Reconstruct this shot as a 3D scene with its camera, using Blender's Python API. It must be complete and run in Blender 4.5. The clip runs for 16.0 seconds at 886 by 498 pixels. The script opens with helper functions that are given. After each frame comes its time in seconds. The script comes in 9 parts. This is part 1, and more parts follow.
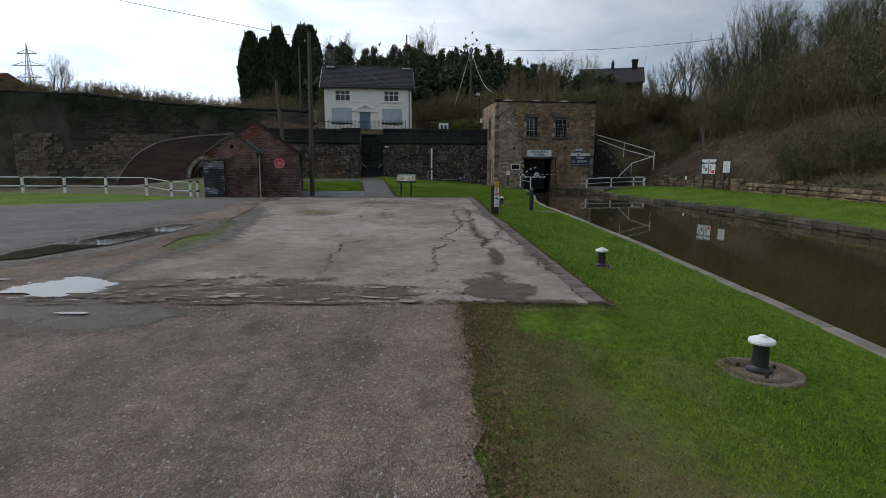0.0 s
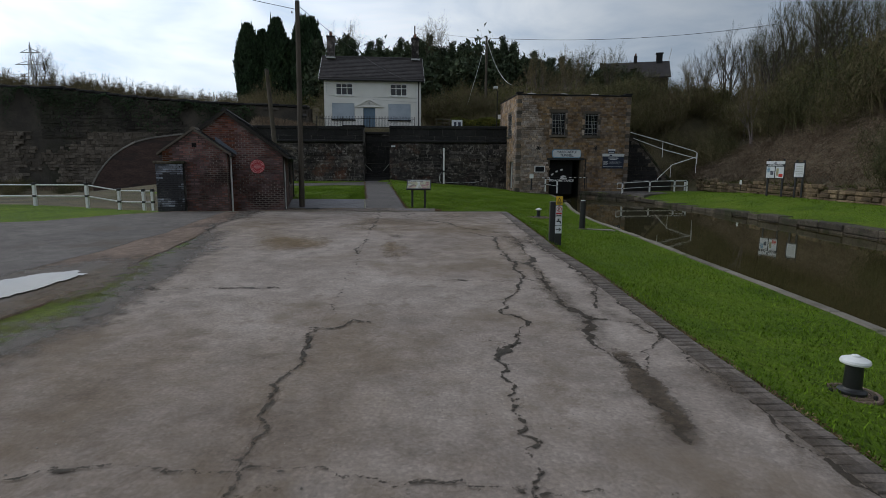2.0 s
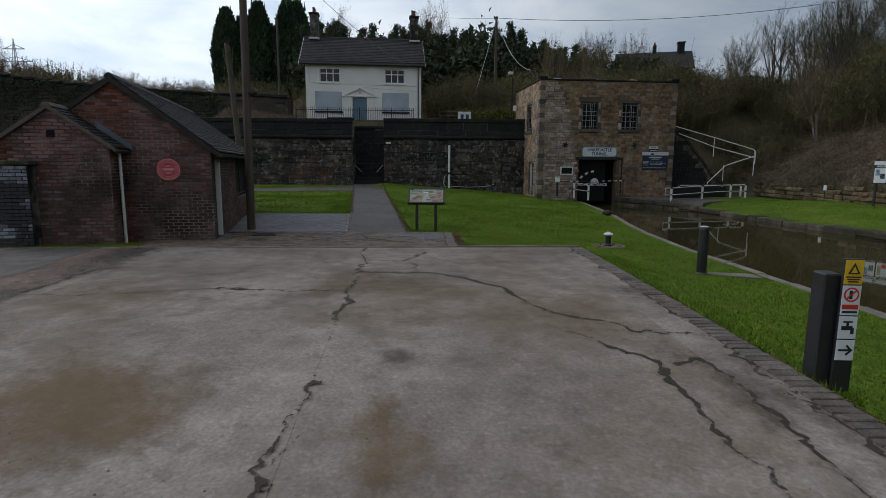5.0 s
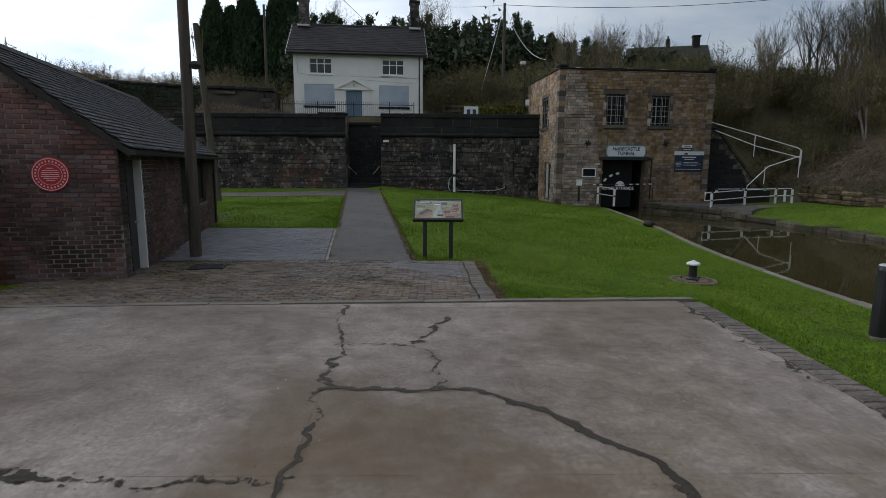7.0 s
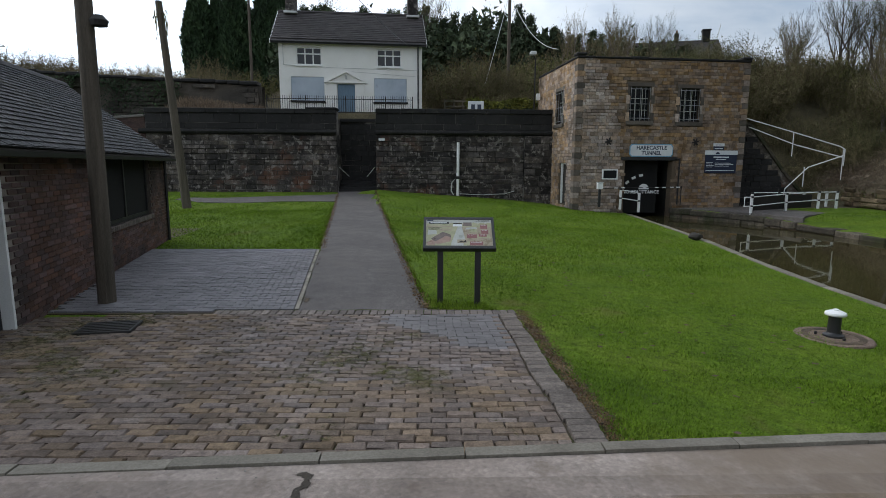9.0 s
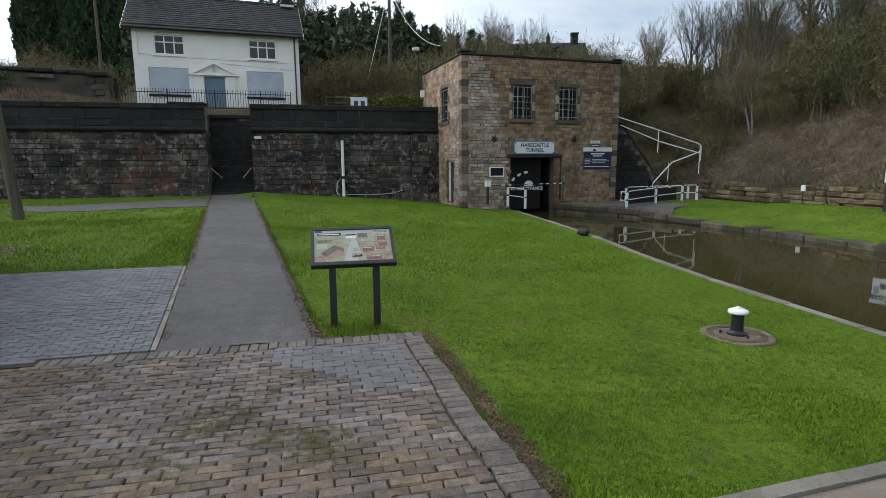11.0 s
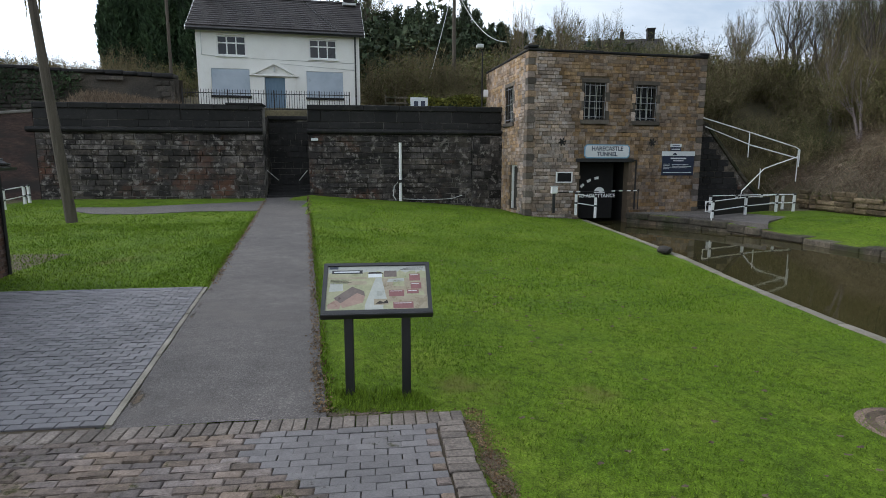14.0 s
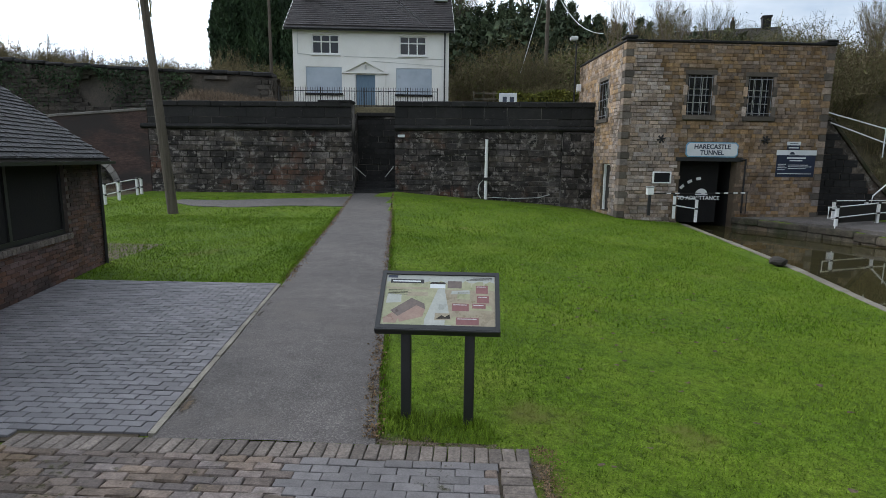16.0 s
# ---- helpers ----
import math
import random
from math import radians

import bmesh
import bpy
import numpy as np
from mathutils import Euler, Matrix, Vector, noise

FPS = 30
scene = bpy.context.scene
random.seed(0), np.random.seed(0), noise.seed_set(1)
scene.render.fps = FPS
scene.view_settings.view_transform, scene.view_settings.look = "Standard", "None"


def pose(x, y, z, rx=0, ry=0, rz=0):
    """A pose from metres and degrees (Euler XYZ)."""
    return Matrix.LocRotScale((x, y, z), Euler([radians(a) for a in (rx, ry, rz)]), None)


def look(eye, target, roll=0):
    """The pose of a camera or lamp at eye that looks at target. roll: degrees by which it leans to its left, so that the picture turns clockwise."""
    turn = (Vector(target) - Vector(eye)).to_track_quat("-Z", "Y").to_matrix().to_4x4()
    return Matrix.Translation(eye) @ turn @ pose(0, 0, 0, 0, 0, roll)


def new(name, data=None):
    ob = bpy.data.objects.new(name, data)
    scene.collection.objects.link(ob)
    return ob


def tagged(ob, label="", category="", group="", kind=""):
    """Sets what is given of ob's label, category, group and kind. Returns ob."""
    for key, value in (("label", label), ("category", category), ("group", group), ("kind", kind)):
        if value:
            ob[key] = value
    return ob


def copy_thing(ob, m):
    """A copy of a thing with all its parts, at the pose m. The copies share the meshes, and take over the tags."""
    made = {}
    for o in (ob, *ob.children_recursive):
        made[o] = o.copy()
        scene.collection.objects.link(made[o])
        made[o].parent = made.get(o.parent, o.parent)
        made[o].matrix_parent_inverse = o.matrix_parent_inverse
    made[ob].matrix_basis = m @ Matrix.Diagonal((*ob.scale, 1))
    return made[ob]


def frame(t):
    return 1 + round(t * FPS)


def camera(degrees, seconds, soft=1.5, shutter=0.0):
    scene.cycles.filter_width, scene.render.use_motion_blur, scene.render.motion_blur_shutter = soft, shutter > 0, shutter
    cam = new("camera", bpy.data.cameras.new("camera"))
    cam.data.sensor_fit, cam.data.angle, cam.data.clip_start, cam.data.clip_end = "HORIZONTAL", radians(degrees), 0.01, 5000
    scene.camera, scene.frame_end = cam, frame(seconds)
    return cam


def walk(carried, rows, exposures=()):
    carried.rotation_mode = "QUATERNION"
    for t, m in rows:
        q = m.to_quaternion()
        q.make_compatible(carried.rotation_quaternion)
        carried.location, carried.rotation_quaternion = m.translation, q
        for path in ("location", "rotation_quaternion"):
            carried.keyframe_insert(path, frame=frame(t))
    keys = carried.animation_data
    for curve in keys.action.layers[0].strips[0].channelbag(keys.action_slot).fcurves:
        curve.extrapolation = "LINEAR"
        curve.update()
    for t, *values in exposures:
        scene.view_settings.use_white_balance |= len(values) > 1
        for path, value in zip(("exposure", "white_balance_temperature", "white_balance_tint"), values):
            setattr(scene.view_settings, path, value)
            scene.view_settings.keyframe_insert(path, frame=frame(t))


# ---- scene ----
cam = camera(78.0, 16.0, soft=0.8)
METRES, EYE, TILT, LEAN, TURN = 27.4, 2.0, 0.0, 0.0, -1.0
EXPO = ((0.0, -0.05), (2.0, -0.31), (4.5, -0.34), (8.0, 0.1), (10.5, 0.67), (14.0, 0.77), (16.0, 0.76))
ROWS = [
    (0.0, 0.0, 0.0, 0.0, 0.05, -8.72, -0.31),
    (0.5, -0.0062, 0.0552, 0.0013, 0.26, -8.73, -0.33),
    (1.0, -0.0128, 0.1125, 0.0025, 0.41, -8.72, -0.33),
    (1.5, -0.0194, 0.1701, 0.0045, 0.52, -8.73, -0.36),
    (2.0, -0.0266, 0.2268, 0.0055, 0.63, -8.72, -0.34),
    (2.5, -0.0333, 0.2817, 0.006, 0.42, -8.7, -0.36),
    (3.0, -0.0387, 0.3345, 0.0065, 0.34, -8.71, -0.38),
    (3.5, -0.0443, 0.3853, 0.0065, 0.28, -8.72, -0.35),
    (4.0, -0.0493, 0.4349, 0.0069, 0.23, -8.74, -0.34),
    (4.5, -0.0534, 0.4831, 0.0073, 0.17, -8.75, -0.36),
    (7.0, -0.0736, 0.6982, 0.0085, -0.09, -8.68, -0.36),
    (7.5, -0.078, 0.7361, 0.0089, -0.14, -8.67, -0.37),
    (8.0, -0.0827, 0.7725, 0.0096, -0.14, -8.67, -0.33),
    (10.5, -0.0914, 0.8761, 0.0122, -7.2, -8.84, 0.07),
    (11.0, -0.0909, 0.872, 0.0129, -12.57, -8.93, 0.36),
    (11.5, -0.0906, 0.869, 0.0139, -14.38, -8.98, 0.43),
    (12.0, -0.0896, 0.8679, 0.0147, -15.04, -9.0, 0.45),
    (12.5, -0.0876, 0.875, 0.0154, -15.41, -8.99, 0.43),
    (13.0, -0.0828, 0.8912, 0.017, -15.77, -8.99, 0.41),
    (13.5, -0.0772, 0.9136, 0.0186, -14.12, -8.99, 0.3),
    (14.0, -0.0728, 0.9386, 0.019, -5.92, -8.85, -0.11),
    (14.5, -0.0694, 0.9585, 0.0193, -0.41, -8.8, -0.46),
    (15.0, -0.0672, 0.967, 0.0192, 1.57, -8.78, -0.59),
    (15.5, -0.0658, 0.9657, 0.019, 2.65, -8.79, -0.62),
    (16.0, -0.0657, 0.9629, 0.0191, 3.29, -9.18, -0.64),
]
walk(cam, [(t, pose(0, 0, EYE, TILT, LEAN, TURN) @ pose(METRES * x, METRES * y, METRES * z, 90 + pitch, roll, yaw)) for t, x, y, z, yaw, pitch, roll in ROWS],
     exposures=EXPO)

# ---- sky and sun ----
SUN_EL, SUN_AZ = 28.0, -62.0          # degrees; azimuth from +y, negative towards -x
world = bpy.data.worlds.new("sky_world")
scene.world = world
world.use_nodes = True
wn, wl = world.node_tree.nodes, world.node_tree.links
wn.clear()
w_out = wn.new("ShaderNodeOutputWorld")
w_bg = wn.new("ShaderNodeBackground")
w_bg.inputs["Strength"].default_value = 0.1
w_sky = wn.new("ShaderNodeTexSky")
w_sky.sky_type = "NISHITA"
w_sky.sun_disc = False
w_sky.sun_elevation = radians(SUN_EL)
w_sky.sun_rotation = radians(SUN_AZ)
w_tc = wn.new("ShaderNodeTexCoord")
w_map = wn.new("ShaderNodeMapping")
w_map.inputs["Scale"].default_value = (1.0, 1.0, 3.6)
w_map.inputs["Rotation"].default_value = (0.0, 0.12, 0.0)
wl.new(w_tc.outputs["Generated"], w_map.inputs["Vector"])
w_n = wn.new("ShaderNodeTexNoise")
w_n.inputs["Scale"].default_value = 2.6
w_n.inputs["Detail"].default_value = 7.0
w_n.inputs["Roughness"].default_value = 0.55
w_n.inputs["Distortion"].default_value = 0.6
wl.new(w_map.outputs["Vector"], w_n.inputs["Vector"])
w_ramp = wn.new("ShaderNodeValToRGB")
w_ramp.color_ramp.elements[0].position = 0.34
w_ramp.color_ramp.elements[0].color = (4.6, 5.6, 7.0, 1)
w_ramp.color_ramp.elements[1].position = 0.62
w_ramp.color_ramp.elements[1].color = (7.9, 8.5, 9.2, 1)
wl.new(w_n.outputs["Fac"], w_ramp.inputs["Fac"])
# the cloud sheet is brightest round the hidden sun
w_dot = wn.new("ShaderNodeVectorMath")
w_dot.operation = "DOT_PRODUCT"
w_dot.inputs[1].default_value = (math.sin(radians(SUN_AZ)) * 0.9, math.cos(radians(SUN_AZ)) * 0.9, 0.42)
wl.new(w_tc.outputs["Generated"], w_dot.inputs[0])
w_mr = wn.new("ShaderNodeMapRange")
w_mr.interpolation_type = "SMOOTHSTEP"
w_mr.inputs["From Min"].default_value = 0.05
w_mr.inputs["From Max"].default_value = 0.95
w_mr.inputs["To Min"].default_value = 0.72
w_mr.inputs["To Max"].default_value = 1.9
wl.new(w_dot.outputs["Value"], w_mr.inputs["Value"])
w_mul = wn.new("ShaderNodeMix")
w_mul.data_type, w_mul.blend_type = "RGBA", "MULTIPLY"
w_mul.inputs["Factor"].default_value = 1.0
wl.new(w_ramp.outputs["Color"], w_mul.inputs["A"])
wl.new(w_mr.outputs["Result"], w_mul.inputs["B"])
w_mix = wn.new("ShaderNodeMix")
w_mix.data_type = "RGBA"
w_mix.inputs["Factor"].default_value = 0.86
wl.new(w_sky.outputs["Color"], w_mix.inputs["A"])
wl.new(w_mul.outputs["Result"], w_mix.inputs["B"])
wl.new(w_mix.outputs["Result"], w_bg.inputs["Color"])
wl.new(w_bg.outputs["Background"], w_out.inputs["Surface"])

sun_data = bpy.data.lights.new("sun", "SUN")
sun_data.energy, sun_data.angle, sun_data.color = 0.7, radians(14), (1.0, 0.96, 0.9)
sun = new("sun", sun_data)
sd = Vector((math.sin(radians(SUN_AZ)) * math.cos(radians(SUN_EL)), math.cos(radians(SUN_AZ)) * math.cos(radians(SUN_EL)), math.sin(radians(SUN_EL))))
sun.matrix_world = look(sd * 200, (0, 0, 0))

# ---- materials ----


def surf(name, cols, scale=3.0, fine=40.0, rough=0.85, bump=0.3, bump_d=0.01, metal=0.0, rand=0.0, island=0.0, spec=0.3,
         grain=0.25, stretch=(1, 1, 1), stain=None, stain_scale=0.6, stain_at=0.55, hue=0.0, mid=None, cells=None, fleck=None):
    """A worn surface: colours mixed by coarse noise, a fine grain, stains with a shape of their own and a fine relief."""
    m = bpy.data.materials.new(name)
    m.use_nodes = True
    n, l = m.node_tree.nodes, m.node_tree.links
    bsdf = n["Principled BSDF"]
    bsdf.inputs["Metallic"].default_value = metal
    bsdf.inputs["Specular IOR Level"].default_value = spec
    geo = n.new("ShaderNodeNewGeometry")
    mp = n.new("ShaderNodeMapping")
    mp.inputs["Scale"].default_value = stretch
    l.new(geo.outputs["Position"], mp.inputs["Vector"])

    def tex(sc, detail=5.0, ro=0.6):
        t = n.new("ShaderNodeTexNoise")
        t.inputs["Scale"].default_value = sc
        t.inputs["Detail"].default_value = detail
        t.inputs["Roughness"].default_value = ro
        l.new(mp.outputs["Vector"], t.inputs["Vector"])
        return t
    a = tex(scale)
    ramp = n.new("ShaderNodeValToRGB")
    el = ramp.color_ramp.elements
    k = len(cols)
    while len(el) < k:
        el.new(0.5)
    for i, c in enumerate(cols):
        el[i].position = 0.3 + 0.4 * i / max(1, k - 1)
        el[i].color = (*c, 1)
    l.new(a.outputs["Fac"], ramp.inputs["Fac"])
    col = ramp.outputs["Color"]
    f = tex(fine, 3.0, 0.7)
    mr = n.new("ShaderNodeMapRange")
    mr.inputs["From Min"].default_value, mr.inputs["From Max"].default_value = 0.25, 0.75
    mr.inputs["To Min"].default_value, mr.inputs["To Max"].default_value = 1 - grain, 1 + grain
    l.new(f.outputs["Fac"], mr.inputs["Value"])

    def times(c, v):
        x = n.new("ShaderNodeMix")
        x.data_type, x.blend_type = "RGBA", "MULTIPLY"
        x.inputs["Factor"].default_value = 1.0
        l.new(c, x.inputs["A"])
        l.new(v, x.inputs["B"])
        return x.outputs["Result"]
    col = times(col, mr.outputs["Result"])
    if mid:
        g = tex(mid[0], 4.0, 0.6)
        q = n.new("ShaderNodeMapRange")
        q.inputs["From Min"].default_value, q.inputs["From Max"].default_value = 0.3, 0.7
        q.inputs["To Min"].default_value, q.inputs["To Max"].default_value = 1 - mid[1], 1 + mid[1]
        l.new(g.outputs["Fac"], q.inputs["Value"])
        col = times(col, q.outputs["Result"])
    cell = None
    if cells:
        vo = n.new("ShaderNodeTexVoronoi")
        vo.inputs["Scale"].default_value = cells[0]
        l.new(mp.outputs["Vector"], vo.inputs["Vector"])
        sp = n.new("ShaderNodeSeparateColor")
        l.new(vo.outputs["Color"], sp.inputs["Color"])
        pw = n.new("ShaderNodeMath")
        pw.operation = "POWER"
        pw.inputs[1].default_value = 2.5
        l.new(sp.outputs["Red"], pw.inputs[0])
        q = n.new("ShaderNodeMapRange")
        q.inputs["To Min"].default_value, q.inputs["To Max"].default_value = 1 - cells[1] * 0.5, 1 + cells[1] * 1.3
        l.new(pw.outputs[0], q.inputs["Value"])
        col = times(col, q.outputs["Result"])
        cell = vo.outputs["Distance"]
    for amount, node, out in ((rand, "ShaderNodeObjectInfo", "Random"), (island, "ShaderNodeNewGeometry", "Random Per Island")):
        if amount:
            r = n.new(node)
            q = n.new("ShaderNodeMapRange")
            q.inputs["To Min"].default_value, q.inputs["To Max"].default_value = 1 - amount, 1 + amount
            l.new(r.outputs[out], q.inputs["Value"])
            col = times(col, q.outputs["Result"])
            if hue:
                h = n.new("ShaderNodeHueSaturation")
                w = n.new("ShaderNodeMath")
                w.operation = "MULTIPLY"
                w.inputs[1].default_value = 7.31
                fr = n.new("ShaderNodeMath")
                fr.operation = "FRACT"
                l.new(r.outputs[out], w.inputs[0])
                l.new(w.outputs[0], fr.inputs[0])
                hq = n.new("ShaderNodeMapRange")
                hq.inputs["To Min"].default_value, hq.inputs["To Max"].default_value = 0.5 - hue, 0.5 + hue
                l.new(fr.outputs[0], hq.inputs["Value"])
                l.new(hq.outputs["Result"], h.inputs["Hue"])
                sq = n.new("ShaderNodeMapRange")
                sq.inputs["To Min"].default_value, sq.inputs["To Max"].default_value = 0.6, 1.15
                l.new(fr.outputs[0], sq.inputs["Value"])
                l.new(sq.outputs["Result"], h.inputs["Saturation"])
                l.new(col, h.inputs["Color"])
                col = h.outputs["Color"]
    if stain:
        s = tex(stain_scale, 6.0, 0.65)
        sr = n.new("ShaderNodeMapRange")
        sr.interpolation_type = "SMOOTHSTEP"
        sr.inputs["From Min"].default_value, sr.inputs["From Max"].default_value = stain_at, stain_at + 0.14
        l.new(s.outputs["Fac"], sr.inputs["Value"])
        x = n.new("ShaderNodeMix")
        x.data_type = "RGBA"
        l.new(sr.outputs["Result"], x.inputs["Factor"])
        l.new(col, x.inputs["A"])
        x.inputs["B"].default_value = (*stain, 1)
        col = x.outputs["Result"]
    if fleck:
        s = tex(fleck[1], 4.0, 0.7)
        sr = n.new("ShaderNodeMapRange")
        sr.interpolation_type = "SMOOTHSTEP"
        sr.inputs["From Min"].default_value, sr.inputs["From Max"].default_value = fleck[2], fleck[2] + 0.12
        sr.inputs["To Max"].default_value = fleck[3]
        l.new(s.outputs["Fac"], sr.inputs["Value"])
        x = n.new("ShaderNodeMix")
        x.data_type = "RGBA"
        l.new(sr.outputs["Result"], x.inputs["Factor"])
        l.new(col, x.inputs["A"])
        x.inputs["B"].default_value = (*fleck[0], 1)
        col = x.outputs["Result"]
    l.new(col, bsdf.inputs["Base Color"])
    rr = n.new("ShaderNodeMapRange")
    rr.inputs["To Min"].default_value, rr.inputs["To Max"].default_value = max(0.02, rough - 0.12), min(1, rough + 0.12)
    l.new(a.outputs["Fac"], rr.inputs["Value"])
    l.new(rr.outputs["Result"], bsdf.inputs["Roughness"])
    if bump:
        b = n.new("ShaderNodeBump")
        b.inputs["Strength"].default_value = bump
        b.inputs["Distance"].default_value = bump_d
        l.new(cell if cell is not None else f.outputs["Fac"], b.inputs["Height"])
        b.invert = cell is not None
        l.new(b.outputs["Normal"], bsdf.inputs["Normal"])
    return m


M = {}
M["grass"] = surf("grass", [(0.0634, 0.11, 0.0099), (0.0952, 0.1544, 0.0121), (0.1318, 0.1813, 0.0198)], 0.7, 55, 0.95, 0.9, 0.03, spec=0.12, grain=0.65, mid=(9, 0.35), stain=(0.125, 0.132, 0.03), stain_scale=0.5, stain_at=0.6, fleck=((0.03, 0.045, 0.008), 7.0, 0.55, 0.6))
M["blade"] = surf("blade", [(0.0769, 0.1392, 0.0099), (0.1166, 0.1935, 0.0143), (0.1637, 0.2289, 0.0286)], 0.6, 30, 0.9, 0, spec=0.12, island=0.55, grain=0.3, stain=(0.15, 0.158, 0.036), stain_scale=0.5, stain_at=0.6)
M["rough_grass"] = surf("rough_grass", [(0.054, 0.0465, 0.0255), (0.099, 0.0825, 0.045), (0.15, 0.12, 0.069)], 0.5, 12, 0.95, 0.9, 0.1, grain=0.5, stain=(0.075, 0.07, 0.026), stain_scale=0.25, stain_at=0.55)
M["earth"] = surf("earth", [(0.056, 0.0434, 0.03), (0.104, 0.0775, 0.0525), (0.16, 0.1162, 0.078)], 2.5, 40, 0.95, 0.8, 0.03, grain=0.4)
M["gravel"] = surf("gravel", [(0.1272, 0.0881, 0.067), (0.1848, 0.1299, 0.0994), (0.2352, 0.1695, 0.1318)], 1.1, 35, 0.9, 0.9, 0.014, grain=0.36, mid=(7, 0.26), cells=(80, 0.4), stretch=(1.0, 0.75, 1.0), stain=(0.09, 0.066, 0.05), stain_scale=0.8, stain_at=0.54, fleck=((0.30, 0.25, 0.21), 16.0, 0.64, 0.5))
M["tarmac"] = surf("tarmac", [(0.088, 0.077, 0.07), (0.114, 0.10, 0.092), (0.14, 0.124, 0.114)], 0.5, 60, 0.85, 0.7, 0.01, grain=0.3, mid=(3, 0.25), cells=(70, 0.35), stain=(0.09, 0.07, 0.053), stain_scale=0.35, stain_at=0.54)
M["path"] = surf("path", [(0.074, 0.066, 0.062), (0.095, 0.085, 0.08), (0.12, 0.107, 0.101)], 0.7, 60, 0.85, 0.7, 0.008, grain=0.25, mid=(4, 0.16), cells=(80, 0.4), stain=(0.112, 0.098, 0.089), stain_scale=0.4, stain_at=0.58, fleck=((0.22, 0.2, 0.185), 9.0, 0.68, 0.6))
M["concrete"] = surf("concrete", [(0.2031, 0.1653, 0.1416), (0.2724, 0.2281, 0.1994), (0.3298, 0.2805, 0.2481)], 0.45, 30, 0.9, 0.5, 0.008, grain=0.22, mid=(2.6, 0.2), cells=(30, 0.1), rand=0.04, spec=0.15, stain=(0.185, 0.145, 0.112), stain_scale=0.3, stain_at=0.5, fleck=((0.15, 0.115, 0.09), 3.2, 0.55, 0.45))
M["mud"] = surf("mud", [(0.075, 0.055, 0.038), (0.115, 0.086, 0.06)], 2.0, 25, 0.8, 1.0, 0.02, grain=0.4, mid=(9, 0.35), stain=(0.066, 0.06, 0.03), stain_scale=1.6, stain_at=0.6)
M["joint"] = surf("joint", [(0.052, 0.0396, 0.0264), (0.0845, 0.066, 0.044)], 3.0, 60, 0.95, 0.6, 0.01, stain=(0.06, 0.065, 0.018), stain_scale=1.2, stain_at=0.52)
M["sett"] = surf("sett", [(0.095, 0.0634, 0.0449), (0.1349, 0.0918, 0.0669), (0.1749, 0.1248, 0.0931)], 1.0, 60, 0.85, 0.6, 0.006, rand=0.3, island=0.3, grain=0.35, mid=(14, 0.3), hue=0.012, stain=(0.07, 0.055, 0.034), stain_scale=0.9, stain_at=0.58, fleck=((0.3, 0.27, 0.24), 22.0, 0.64, 0.6))
M["blockpave"] = surf("blockpave", [(0.1125, 0.1074, 0.1109), (0.1395, 0.132, 0.1373), (0.171, 0.1628, 0.1672)], 0.8, 80, 0.75, 0.4, 0.005, island=0.2, rand=0.2, grain=0.2)
M["kerbbrick"] = surf("kerbbrick", [(0.10, 0.082, 0.07), (0.15, 0.125, 0.108)], 2.0, 40, 0.85, 0.6, 0.008, rand=0.25, island=0.25, grain=0.35, mid=(10, 0.25))
M["coping"] = surf("coping", [(0.12, 0.105, 0.083), (0.175, 0.157, 0.127), (0.23, 0.208, 0.172)], 1.6, 50, 0.85, 0.6, 0.01, rand=0.15, grain=0.25, stain=(0.07, 0.08, 0.03), stain_scale=0.9, stain_at=0.55)
M["bankstone"] = surf("bankstone", [(0.0396, 0.0336, 0.0245), (0.0704, 0.0588, 0.0431), (0.121, 0.1008, 0.0764)], 1.0, 24, 0.85, 0.9, 0.025, rand=0.35, island=0.2, grain=0.35, mid=(6, 0.35), stain=(0.03, 0.033, 0.014), stain_scale=0.7, stain_at=0.49, fleck=((0.16, 0.13, 0.10), 4.0, 0.6, 0.5))
M["soot"] = surf("soot", [(0.0139, 0.0119, 0.0109), (0.0356, 0.0277, 0.0228), (0.0911, 0.0693, 0.0525)], 0.55, 14, 0.85, 0.9, 0.025, rand=0.65, island=0.65, grain=0.45, mid=(3, 0.6), stain=(0.10, 0.046, 0.029), stain_scale=0.4, stain_at=0.54, hue=0.016, fleck=((0.25, 0.225, 0.205), 3.4, 0.53, 0.75))
M["sootcap"] = surf("sootcap", [(0.0105, 0.0101, 0.0101), (0.0225, 0.021, 0.0203)], 0.9, 30, 0.8, 0.7, 0.014, rand=0.3, grain=0.35, mid=(4, 0.3), stain=(0.045, 0.043, 0.036), stain_scale=0.8, stain_at=0.6, fleck=((0.11, 0.10, 0.095), 5.0, 0.6, 0.6))
M["oldwall"] = surf("oldwall", [(0.0375, 0.0338, 0.0287), (0.07, 0.0612, 0.0513), (0.1187, 0.1, 0.08)], 0.35, 14, 0.9, 0.9, 0.06, island=0.4, rand=0.3, grain=0.4, stain=(0.032, 0.033, 0.02), stain_scale=0.16, stain_at=0.5)
M["oldwall_bare"] = surf("oldwall_bare", [(0.07, 0.058, 0.045), (0.12, 0.10, 0.08), (0.2, 0.175, 0.15)], 0.6, 14, 0.9, 0.9, 0.06, island=0.35, grain=0.4, stain=(0.05, 0.042, 0.032), stain_scale=0.3, stain_at=0.52)
